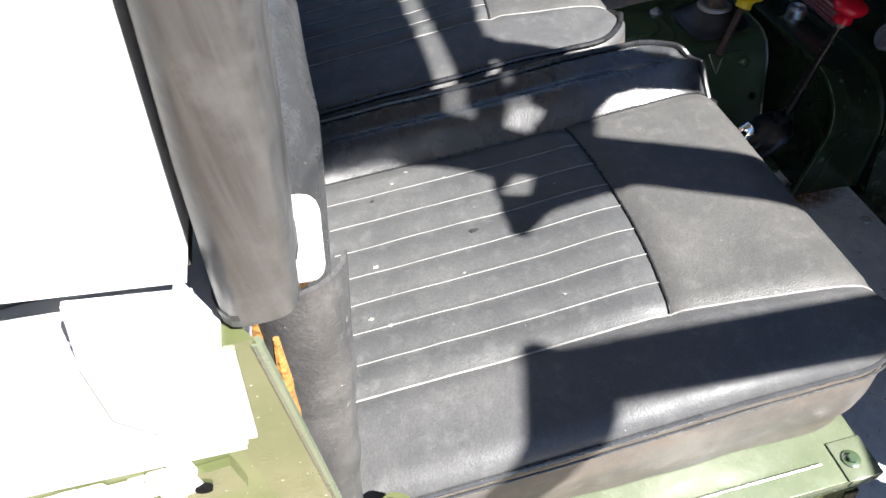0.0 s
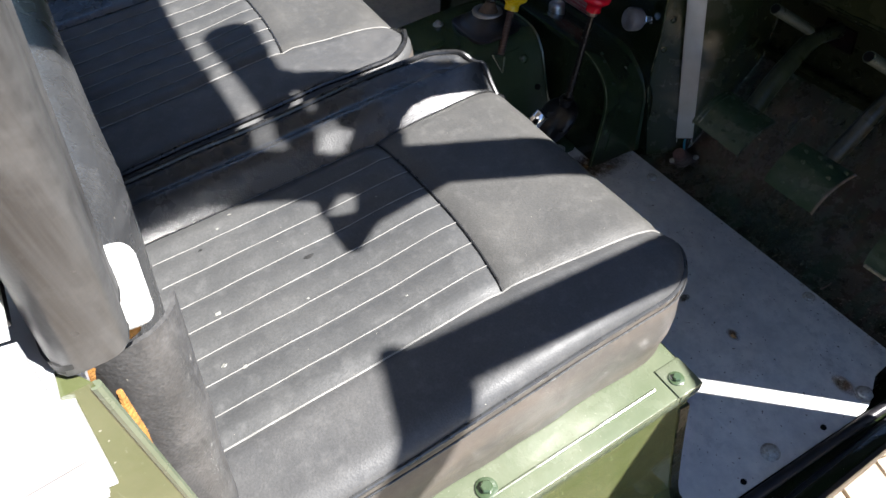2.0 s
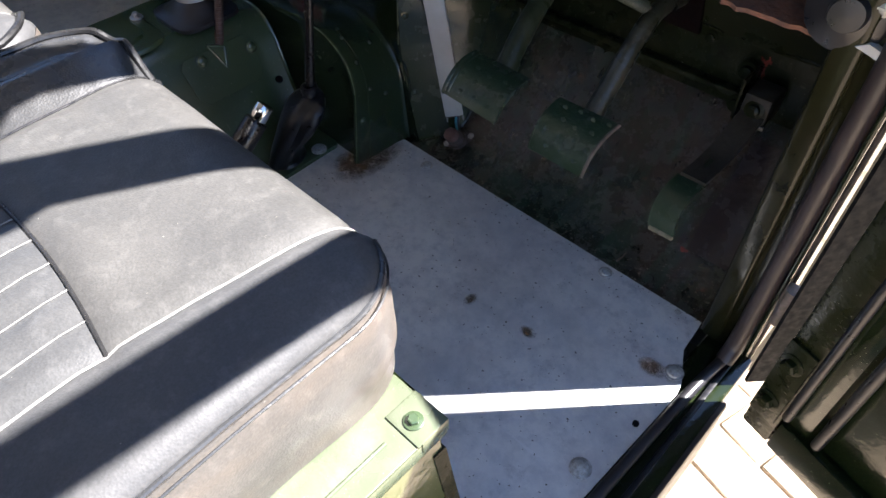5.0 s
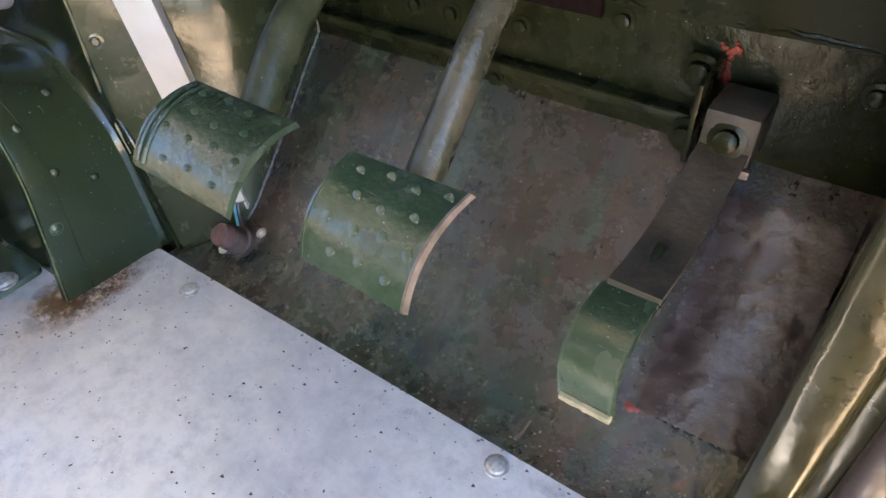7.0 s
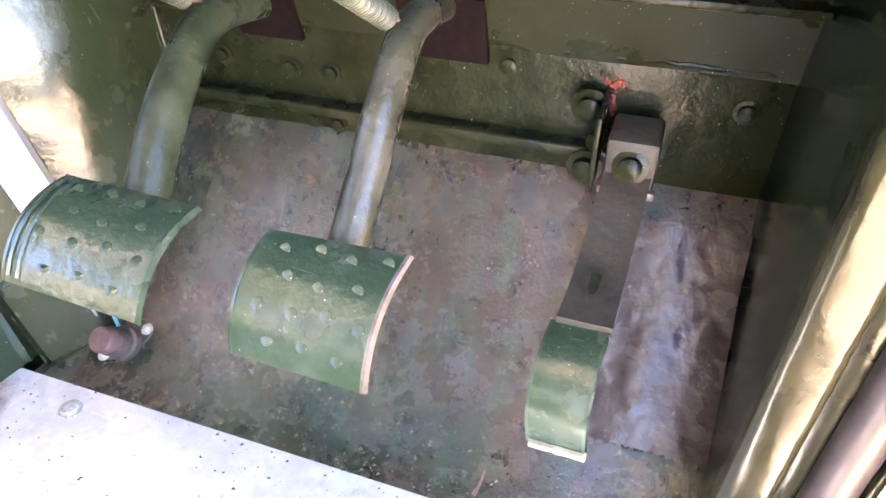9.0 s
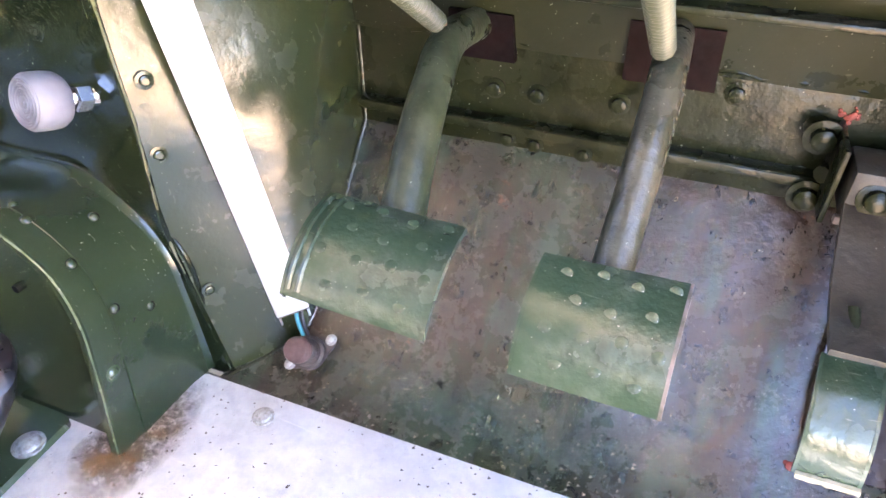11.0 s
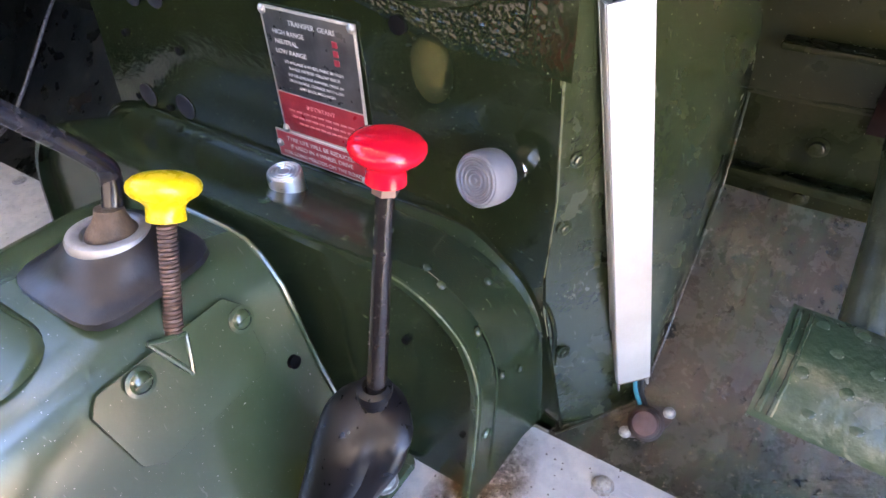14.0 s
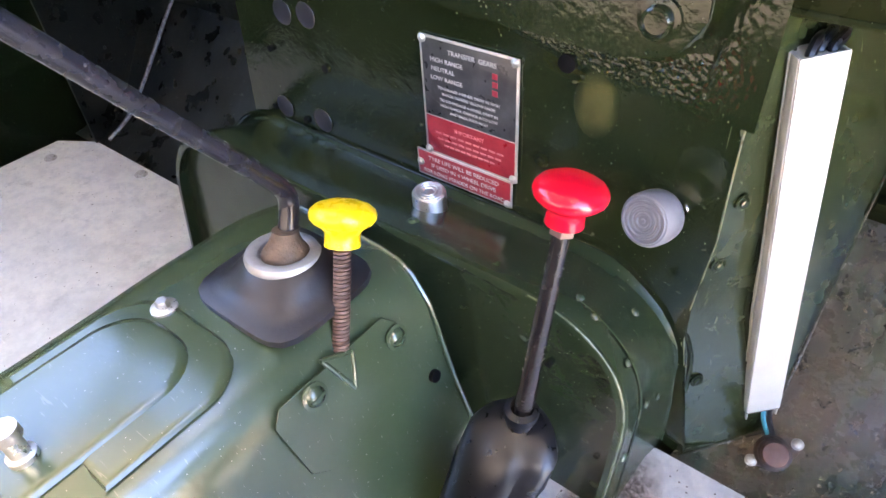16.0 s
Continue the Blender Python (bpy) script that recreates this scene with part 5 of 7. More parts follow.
def torn_edge():
    """The split side edge of the driver's backrest, with foam showing."""
    t = root("backrest_edge", (0.70, 0.03, 0.2105), "torn grey vinyl backrest edge with yellow foam showing", "seat edge")
    bm = bmesh.new()
    rows = []
    for k in range(24):
        a = k / 23
        z = 0.2105 + 0.368 * a
        y = 0.016 + 0.16 * (z - 0.38)
        w = 0.021 + 0.002 * noise.noise(Vector((z * 25, 1, 1)))
        row = []
        for j in range(9):
            b = math.pi * j / 8
            row.append((0.688 + 0.016 * math.sin(b) + 0.0014 * noise.noise(Vector((z * 12, j * 0.4, 3))), y + 0.007 - w * math.cos(b), z))
        rows.append(row)
    sheet(bm, rows, 0.002)
    part("vinyl_edge", bm, VINYL_WORN, t)
    bm = bmesh.new()
    tube(bm, [(0.693 + 0.002 * noise.noise(Vector((k * 0.9, 3, 0))), 0.006 + 0.16 * (0.40 + 0.009 * k - 0.38), 0.40 + 0.009 * k) for k in range(21)],
         [0.0065 + 0.003 * noise.noise(Vector((k * 1.3, 0, 0))) for k in range(21)], 10)
    tube(bm, [(0.7125 + 0.0015 * noise.noise(Vector((k * 0.9, 8, 0))), 0.014 + 0.16 * (0.46 + 0.009 * k - 0.38), 0.46 + 0.009 * k) for k in range(13)],
         [0.0008 + (0.0030 + 0.002 * noise.noise(Vector((k * 1.3, 4, 0)))) * math.sin(math.pi * (k + 0.5) / 13) for k in range(13)], 8)
    tube(bm, [(0.704, 0.056, 0.586), (0.707, 0.059, 0.592), (0.709, 0.061, 0.598)], [0.003, 0.004, 0.003], 8)
    part("foam", bm, FOAM, t, "yellow foam")
    return t


def white_cloth():
    bm = bmesh.new()
    box(bm, (-0.006, -0.010, 0.0), (0.006, 0.0085, 0.034), 0.0055, Matrix.Translation((0.711, 0.0605, 0.597)) @ Matrix.Rotation(radians(-9), 4, "X"), 4)
    return solid("foam_pad", bm, WHITE_PAINT, "white padding tucked over the torn backrest edge", "padding", at=(0.711, 0.0605, 0.597))


# ---- pedals and foot controls ----
def pedal(name, label, ll, lr, ul, ur, bulge, arm, arm_r, studs, lip_material):
    ll, lr, ul, ur = (Vector(v) for v in (ll, lr, ul, ur))
    n = (lr - ll).cross(ul - ll).normalized()
    p = root(name, (ll + lr + ul + ur) / 4, label, "pedal", "foot pedals")

    def surf(u, v, lift=0.0):
        q = (ll * (1 - u) + lr * u) * (1 - v) + (ul * (1 - u) + ur * u) * v
        return q + n * (bulge * 4 * v * (1 - v) + lift)

    bm = bmesh.new()
    sheet(bm, [[surf(u / 10, v / 14) for v in range(15)] for u in range(11)], 0.003)
    pad = part("pad", bm, PEDAL if studs else GREEN_PAD, p)
    for name2, u, mat in (("lip_right", 1.0, lip_material), ("lip_left", 0.0, PEDAL)):
        bm = bmesh.new()
        inward = (lr - ll).normalized() * (0.0022 if u == 0 else -0.0022)
        sheet(bm, [[surf(u, v / 14, 0.0005), surf(u, v / 14, -0.005)] for v in range(15)], 0.0018)
        part(name2, bm, mat, pad, "scuffed bare metal edge" if mat is SCUFF else "")
    if studs and name == "clutch_pedal":
        for u, lift in ((0.03, 0.0004), (0.10, 0.0002)):
            bm = bmesh.new()
            tube(bm, [surf(u + 0.006 * noise.noise(Vector((v * 0.6, u * 9, 1))), v / 20, lift) for v in range(1, 20)], [0.0014 + 0.0005 * noise.noise(Vector((v, u * 7, 2))) for v in range(1, 20)], 6)
            part("edge_ridge", bm, PEDAL_EDGE, pad, "rubbed paler edge ridge")
    for u, v in studs:
        piece("stud", STUD, facing(surf(u, v), n), pad)
    bm = bmesh.new()
    path = arc_path(arm, 6)
    rs = [arm_r * (1.0 + 0.25 * (1 - k / (len(path) - 1))) for k in range(len(path))]
    tube(bm, path, rs, 14)
    part("arm", bm, ARM_BARE if name == "brake_pedal" else ARM, p, "worn green tubular arm with bare rusty patches")
    return p


PEDAL_EDGE = paint("rubbed_pedal_edge", (0.020, 0.036, 0.020), (0.035, 0.050, 0.030), 0.25, 0.3, chips=0.8, chip_colour=(0.16, 0.14, 0.115), gloss=0.3)
GREEN_PAD = paint("worn_accelerator_paint", (0.012, 0.026, 0.013), (0.018, 0.034, 0.017), 0.20, 0.25, dust_colour=(0.12, 0.12, 0.09), peel=0.3, gloss=0.5)
STUD = mesh_of("stud", PEDAL, lambda bm: dome_head(bm, 0.0034, 0.0005))
STUDS = [(0.18, 0.86), (0.42, 0.90), (0.66, 0.86), (0.90, 0.90), (0.30, 0.66), (0.54, 0.62), (0.80, 0.66), (0.16, 0.42), (0.42, 0.40), (0.66, 0.44), (0.90, 0.40),
         (0.28, 0.18), (0.54, 0.20), (0.80, 0.17)]


def spring_coil(bm, a, b, radius, wire, turns, steps=10):
    a, b = Vector(a), Vector(b)
    r = frame_of(b - a)
    n = turns * steps
    tube(bm, [a.lerp(b, k / n) + r @ Vector((radius * math.cos(2 * math.pi * k / steps), radius * math.sin(2 * math.pi * k / steps), 0)) for k in range(n + 1)], wire, 6)


def accelerator():
    p = pedal("accelerator_pedal", "narrow green accelerator pedal on a flat strap arm", (0.690, 0.793, 0.106), (0.719, 0.790, 0.110), (0.690, 0.833, 0.157), (0.7195, 0.837, 0.158),
              0.017, [(0.705, 0.845, 0.154), (0.705, 0.87, 0.160)], 0.004, [], PEDAL)
    bm = bmesh.new()
    tube(bm, [(0.690 + 0.029 * k / 12, 0.7925 - 0.003 * k / 12, 0.1062 + 0.004 * k / 12) for k in range(13)], [0.0026 + 0.0007 * noise.noise(Vector((k * 0.9, 6, 0))) for k in range(13)], 8)
    part("worn_edge", bm, SCUFF_PALE, p, "cream scuffed lower edge")
    bm = bmesh.new()
    rows = []
    for a in [k / 12 for k in range(13)]:
        y, z = 0.832 + 0.106 * a, 0.157 + 0.028 * a - 0.010 * math.sin(math.pi * a)
        rows.append([(0.691 + 0.005 * a, y, z), (0.7195 + 0.004 * a, y, z)])
    sheet(bm, rows, 0.004)
    part("strap", bm, STRAP, p, "flat muddy strap")
    bm = bmesh.new()
    box(bm, (0.695, 0.935, 0.176), (0.7255, 0.972, 0.210), 0.003)
    part("bracket", bm, STRAP, p)
    bm = bmesh.new()
    box(bm, (0.693, 0.932, 0.1735), (0.7275, 0.938, 0.1795), 0.0015)
    part("bracket_lip", bm, SCUFF, p, "rubbed bare lip")
    bm = bmesh.new()
    box(bm, (0.6865, 0.940, 0.168), (0.6900, 0.984, 0.219), 0.001)
    part("stay_plate", bm, GREEN_WORN, p)
    piece("bolt", ROUND_NUT, facing((0.7105, 0.935, 0.194), (0, -1, 0.2), 1.15), p)
    for at in ((0.6785, 0.972, 0.211), (0.6805, 0.968, 0.170)):
        piece("bolt", ROUND_NUT, facing(at, (0, -1, 0), 1.25), p)
    bm = bmesh.new()
    tube(bm, [(0.684, 0.962, 0.19), (0.700, 0.984, 0.19)], 0.006, 8)
    part("pivot", bm, GREEN_WORN, p)
    return p


SCUFF_PALE = simple("cream_scuffed_edge", (0.26, 0.22, 0.15), (0.10, 0.10, 0.05), rough=0.45, scale=160)
STRAP = paint("muddy_strap_paint", (0.034, 0.029, 0.020), (0.048, 0.040, 0.030), 0.38, 0.35, dust_colour=(0.09, 0.075, 0.055), dents=0.15, peel=0.3, chips=0.3, chip_colour=(0.10, 0.08, 0.055), gloss=0.4)
RUST_PALE = simple("pale_rusted_button", (0.105, 0.055, 0.048), (0.075, 0.038, 0.032), rough=0.7, scale=120)


RUST_BROWN = simple("brown_greasy_rust", (0.115, 0.072, 0.042), (0.055, 0.034, 0.022), rough=0.6, scale=90, bumps=0.5)
RUST_DIM = simple("dull_rusted_steel", (0.065, 0.042, 0.034), (0.032, 0.022, 0.018), rough=0.6, scale=110, bumps=0.5)


def dip_switch():
    d = root("dip_switch", (0.357, 0.842, 0.012), "rusty floor-mounted dip switch with two bolts", "foot switch")
    n = Vector((0, -0.42, 0.9)).normalized()
    m = facing((0.357, 0.842, 0.017), n)
    bm = bmesh.new()
    out = [(0.022 * math.cos(a), 0.0105 * math.sin(a)) for a in [2 * math.pi * k / 20 for k in range(20)]]
    turn = Matrix.Rotation(radians(45), 4, "Z")
    prism(bm, [m @ turn @ Vector((x, y, 0)) for x, y in out], n * 0.003)
    part("base_plate", bm, RUST_DIM, d)
    ax = Vector((0.06, -0.62, 0.78)).normalized()
    foot = Vector((0.357, 0.840, 0.018))
    bm = bmesh.new()
    lathe(bm, foot, ax, [(0, 0.0140), (0.006, 0.0138), (0.008, 0.0118), (0.020, 0.0114), (0.022, 0.0100), (0.022, 0.0)], 18)
    part("body", bm, RUST_DIM, d)
    bm = bmesh.new()
    lathe(bm, foot + ax * 0.021, ax, [(0, 0.0094), (0.001, 0.0102), (0.009, 0.0102), (0.0112, 0.0088), (0.0118, 0.004), (0.0118, 0)], 20)
    part("button", bm, RUST_PALE, d, "rusted round button")
    for at in ((0.370, 0.853, 0.0255), (0.3455, 0.827, 0.014)):
        piece("bolt", BOLT_BIG, facing(at, n, 0.46), d, "zinc bolt head")
    for x, c in ((0.338, BLUE), (0.343, RUBBER)):
        bm = bmesh.new()
        tube(bm, arc_path([(x, 0.856, 0.046), (x + 0.003, 0.852, 0.037), (x + 0.010, 0.847, 0.028)], 5), 0.0018, 8)
        part("wire", bm, c, d)
    return d


def trunking():
    a, b = Vector((0.3365, 0.8560, 0.036)), Vector((0.2955, 0.838, 0.340))
    t = root("cable_trunking", a, "white plastic cable trunking down the footwell wall", "cable trunking")
    up = (b - a).normalized()
    face = Vector((0.67, -0.74, 0))
    face = (face - up * face.dot(up)).normalized()
    side = up.cross(face).normalized()
    ln = (b - a).length
    m = Matrix((side, face, up)).transposed().to_4x4()
    m.translation = a
    bm = bmesh.new()
    box(bm, (-0.0125, -0.011, 0.0), (0.0125, -0.0095, ln), 0.0004, m)
    box(bm, (-0.0125, -0.0095, 0.0), (-0.0108, 0.004, ln), 0.0004, m)
    box(bm, (0.0108, -0.0095, 0.0), (0.0125, 0.004, ln), 0.0004, m)
    part("channel", bm, WHITE, t)
    bm = bmesh.new()
    box(bm, (-0.0107, -0.0094, ln - 0.03), (0.0107, 0.0031, ln - 0.0015), 0.001, m)
    part("end_plug", bm, WHITE, t)
    for k, (dx, dy) in enumerate(((-0.006, 0.000), (0.001, -0.004), (0.006, -0.001))):
        bm = bmesh.new()
        q = m @ Vector((dx, dy, ln - 0.004))
        tube(bm, arc_path([q, q + Vector((0.0, 0.002, 0.004)), q + Vector((0.001 * k, 0.009, 0.008)), q + Vector((0.0, 0.022, 0.006))], 5), 0.0030, 8)
        part("cable", bm, RUBBER, t, "black cable")
    bm = bmesh.new()
    box(bm, (-0.0132, 0.0032, 0.010), (0.0132, 0.0055, ln), 0.0009, m)
    box(bm, (-0.0136, -0.004, 0.010), (-0.0127, 0.004, ln), 0.0003, m)
    part("lid", bm, WHITE, t, "clip-on white lid")
    bm = bmesh.new()
    box(bm, (-0.0140, -0.0062, 0.004), (-0.0126, -0.0050, ln), 0.0002, m)
    part("side_rib", bm, WHITE, t, "thin rib along the channel")
    bm = bmesh.new()
    box(bm, (-0.0128, 0.0030, 0.0085), (0.0128, 0.0050, 0.0105), 0.0004, m)
    part("dirty_end", bm, GRIT, t, "grimy lower end")
    return t


def grey_button():
    g = root("foot_button", (0.25, 0.80, 0.25), "round grey rubber button on a chrome nut", "button")
    a, b = Vector((0.2515, 0.8195, 0.2330)), Vector((0.2425, 0.7730, 0.2465))
    ax = (b - a).normalized()
    bm = bmesh.new()
    lathe(bm, a + ax * 0.012, ax, [(0, 0.0088), (0.0085, 0.0088), (0.0095, 0.0078)], 6)
    part("hex_nut", bm, CHROME, g, "chrome hexagon nut")
    bm = bmesh.new()
    prof = [(0, 0.0058)]
    for k in range(9):
        prof += [(0.001 + 0.0013 * k, 0.0061), (0.0017 + 0.0013 * k, 0.0054)]
    lathe(bm, a, ax, prof + [(0.026, 0.0050), (0.034, 0.0050)], 16)
    part("stem", bm, CHROME, g, "threaded chrome stem")
    bm = bmesh.new()
    base = b - ax * 0.012
    prof = [(-0.0095, 0.006), (-0.009, 0.0145), (-0.006, 0.0165), (0.0, 0.0172), (0.009, 0.0170), (0.0115, 0.0155)]
    for r in (0.0135, 0.0105, 0.0075, 0.0045):
        prof += [(0.0118, r + 0.0011), (0.0128, r + 0.0006), (0.0128, r - 0.0004), (0.0118, r - 0.0010)]
    prof += [(0.0118, 0.0016), (0.0128, 0.0012), (0.0128, 0)]
    lathe(bm, base, ax, prof, 32)
    part("rubber_cap", bm, GREY_RUBBER, g, "grey rubber cap with concentric rings")
    return g


def chrome_cap():
    c = root("chrome_cap", (0.065, 0.785, 0.1705), "small ribbed chrome cap on the bell cover", "cap")
    bm = bmesh.new()
    prof = [(0, 0.0138), (0.0015, 0.0141), (0.002, 0.0138), (0.018, 0.0138), (0.0195, 0.013)]
    for r in (0.011, 0.008, 0.005):
        prof += [(0.0196, r + 0.0011), (0.0205, r + 0.0005), (0.0205, r - 0.0004), (0.0196, r - 0.0010)]
    prof += [(0.0200, 0.002), (0.0204, 0)]
    lathe(bm, (0.065, 0.785, 0.1705), (0.03, -0.05, 1), prof, 28)
    part("cap", bm, SATIN, c)
    return c


# ---- levers ----
KNOB = [(0, 0.0085), (0.001, 0.0115), (0.006, 0.0112), (0.010, 0.0115), (0.013, 0.0140), (0.0155, 0.0185), (0.0185, 0.0210), (0.0215, 0.0215), (0.0245, 0.0205), (0.0275, 0.0170),
        (0.0295, 0.0115), (0.0304, 0.0055), (0.0306, 0)]


def red_lever():
    r = root("transfer_lever", (0.211, 0.645, 0.006), "black transfer gear lever with a red mushroom knob and rubber boot", "gear lever")
    top, low = Vector((0.2136, 0.7281, 0.2610)), Vector((0.209, 0.698, 0.100))
    ax = (top - low).normalized()
    bm = bmesh.new()
    lathe(bm, top, ax, KNOB, 36)
    part("knob", bm, RED, r, "glossy red knob")
    bm = bmesh.new()
    lathe(bm, top - ax * 0.0055, ax, [(0, 0.0078), (0.006, 0.0078)], 6)
    part("lock_nut", bm, SPRING, r)
    bm = bmesh.new()
    tube(bm, [low, low + ax * 0.06, top], [0.0072, 0.0064, 0.0054], 16)
    part("rod", bm, BLACK, r, "glossy black rod")
    bm = bmesh.new()
    rows = []
    spec = [(0.2092, 0.700, 0.118, 0.0085, 0.0085), (0.2091, 0.699, 0.1165, 0.0120, 0.0120), (0.2091, 0.699, 0.1120, 0.0122, 0.0122), (0.2090, 0.698, 0.1105, 0.0092, 0.0092), (0.2090, 0.697, 0.1035, 0.0095, 0.0095),
            (0.2090, 0.6940, 0.1020, 0.0210, 0.0185), (0.2090, 0.692, 0.0985, 0.0290, 0.0235), (0.2090, 0.687, 0.0920, 0.0335, 0.0280), (0.2070, 0.678, 0.0760, 0.0340, 0.0320), (0.2020, 0.668, 0.0560, 0.0300, 0.0330),
            (0.1945, 0.657, 0.0360, 0.0232, 0.0310), (0.1895, 0.651, 0.0180, 0.0205, 0.0300), (0.1880, 0.650, 0.0090, 0.0200, 0.0300), (0.1880, 0.650, 0.0045, 0.0225, 0.0325)]
    for x, y, z, rx, ry in spec:
        def groove(a):
            return 1 - 0.17 * math.exp(-((a - 5.45) / 0.24) ** 2) * min(1, max(0, (rx - 0.014) / 0.012)) + 0.03 * math.cos(4 * a) * (rx > 0.015)
        rows.append([(x + rx * math.cos(a) * groove(a), y + ry * math.sin(a) * groove(a), z + 0.22 * ry * math.sin(a) * (rx > 0.012) * (z > 0.01)) for a in [2 * math.pi * k / 28 for k in range(29)]])
    sheet(bm, rows)
    bmesh.ops.remove_doubles(bm, verts=bm.verts[:], dist=1e-5)
    part("boot", bm, RUBBER, r, "moulded black rubber boot")
    return r


def yellow_lever():
    y = root("four_wheel_drive_lever", (0.1055, 0.639, 0.166), "yellow knob on a brown spring-wrapped selector rod", "gear lever")
    low, top = Vector((0.1055, 0.639, 0.166)), Vector((0.0928, 0.667, 0.2285))
    ax = (top - low).normalized()
    bm = bmesh.new()
    lathe(bm, top, ax, KNOB, 36)
    part("knob", bm, YELLOW, y, "bright yellow knob")
    bm = bmesh.new()
    tube(bm, [low - ax * 0.01, top], 0.0035, 10)
    part("rod", bm, SPRING, y)
    bm = bmesh.new()
    spring_coil(bm, low, top - ax * 0.001, 0.0048, 0.0013, 26)
    part("spring", bm, SPRING, y, "brown coil spring")
    return y


def main_lever():
    g = root("gear_lever", (0.052, 0.648, 0.190), "long bent black gear lever in a rubber gaiter", "gear lever")
    bm = bmesh.new()
    path = arc_path([(0.049, 0.652, 0.204), (0.047, 0.662, 0.226), (0.045, 0.669, 0.246), (0.0455, 0.662, 0.262), (0.047, 0.640, 0.292), (0.052, 0.603, 0.340), (0.062, 0.560, 0.397), (0.077, 0.500, 0.476), (0.088, 0.455, 0.535)], 6)
    n = len(path)
    tube(bm, path, [0.0072 - 0.0022 * k / n for k in range(n)], 18)
    part("lever", bm, LEVER, g, "chipped black painted lever")
    bm = bmesh.new()
    lathe(bm, (0.050, 0.652, 0.203), (-0.05, 0.25, 1), [(0, 0.0175), (0.009, 0.0168), (0.0125, 0.0150), (0.0165, 0.0118), (0.0215, 0.0095), (0.026, 0.0088), (0.0265, 0)], 24)
    part("ball", bm, RUST_BROWN, g, "brown rusty lever ball")
    bm = bmesh.new()
    c, ax = Vector((0.050, 0.652, 0.2135)), Vector((-0.03, 0.12, 1)).normalized()
    lathe(bm, c - ax * 0.0035, ax, [(0, 0.0262), (0.0035, 0.0262), (0.0058, 0.0250), (0.0066, 0.0228), (0.0064, 0.0190), (0.0052, 0.0172), (0.002, 0.0166)], 40)
    part("collar", bm, COLLAR, g, "pale metal collar")
    bm = bmesh.new()
    rows = []
    for t, z, half, q in ((0, 0.1905, 0.049, 5.0), (0, 0.1955, 0.049, 5.0), (0.05, 0.1968, 0.046, 5.0), (0.15, 0.1972, 0.043, 4.5), (0.3, 0.1990, 0.0385, 3.4), (0.5, 0.2040, 0.0350, 2.6), (0.75, 0.2100, 0.0310, 2.2), (0.92, 0.2135, 0.0275, 2.0), (1, 0.2145, 0.0235, 2.0)):
        row = []
        for k in range(41):
            a = 2 * math.pi * k / 40
            ca, sa = math.cos(a), math.sin(a)
            f = (abs(ca) ** q + abs(sa) ** q) ** (-1 / q)
            row.append(Vector((0.052, 0.646 + 0.006 * t, z)) + Vector((half * f * ca * 0.98, half * f * sa * 0.94, 0)))
        rows.append(row)
    sheet(bm, rows)
    part("gaiter", bm, RUBBER_DUSTY, g, "dusty black rubber gaiter")
    return g


def handbrake():
    h = root("handbrake_lever", (0.262, 0.51, 0.0), "black handbrake lever with a bright chrome button", "handbrake")
    tip = Vector((0.277, 0.595, 0.175))
    ax = Vector((0.10, 0.66, 0.62)).normalized()
    bm = bmesh.new()
    lathe(bm, tip - ax * 0.022, ax, [(0, 0.0105), (0.001, 0.0112), (0.020, 0.0108), (0.0215, 0.0098), (0.022, 0)], 22)
    part("button", bm, CHROME, h, "chrome button")
    bm = bmesh.new()
    tube(bm, [tip - ax * 0.022, tip - ax * 0.024, tip - ax * 0.10, Vector((0.262, 0.505, 0.06)), Vector((0.262, 0.50, 0.0))], [0.0135, 0.0145, 0.0150, 0.012, 0.012], 16)
    part("grip", bm, BLACK, h, "black grip")
    return h


# ---- data plates ----
def lettering(parent, text, size, at, material, mx, name="lettering"):
    cu = bpy.data.curves.new(name, "FONT")
    cu.body, cu.size, cu.extrude, cu.align_x = text, size, 0.00012, "CENTER"
    tmp = bpy.data.objects.new("tmp", cu)
    scene.collection.objects.link(tmp)
    me = bpy.data.meshes.new_from_object(tmp.evaluated_get(bpy.context.evaluated_depsgraph_get()))
    bpy.data.objects.remove(tmp)
    bpy.data.curves.remove(cu)
    me.materials.clear()
    me.materials.append(material)
    return piece(name, me, mx @ Matrix.Translation((at[0], at[1], 0.0008)), parent)


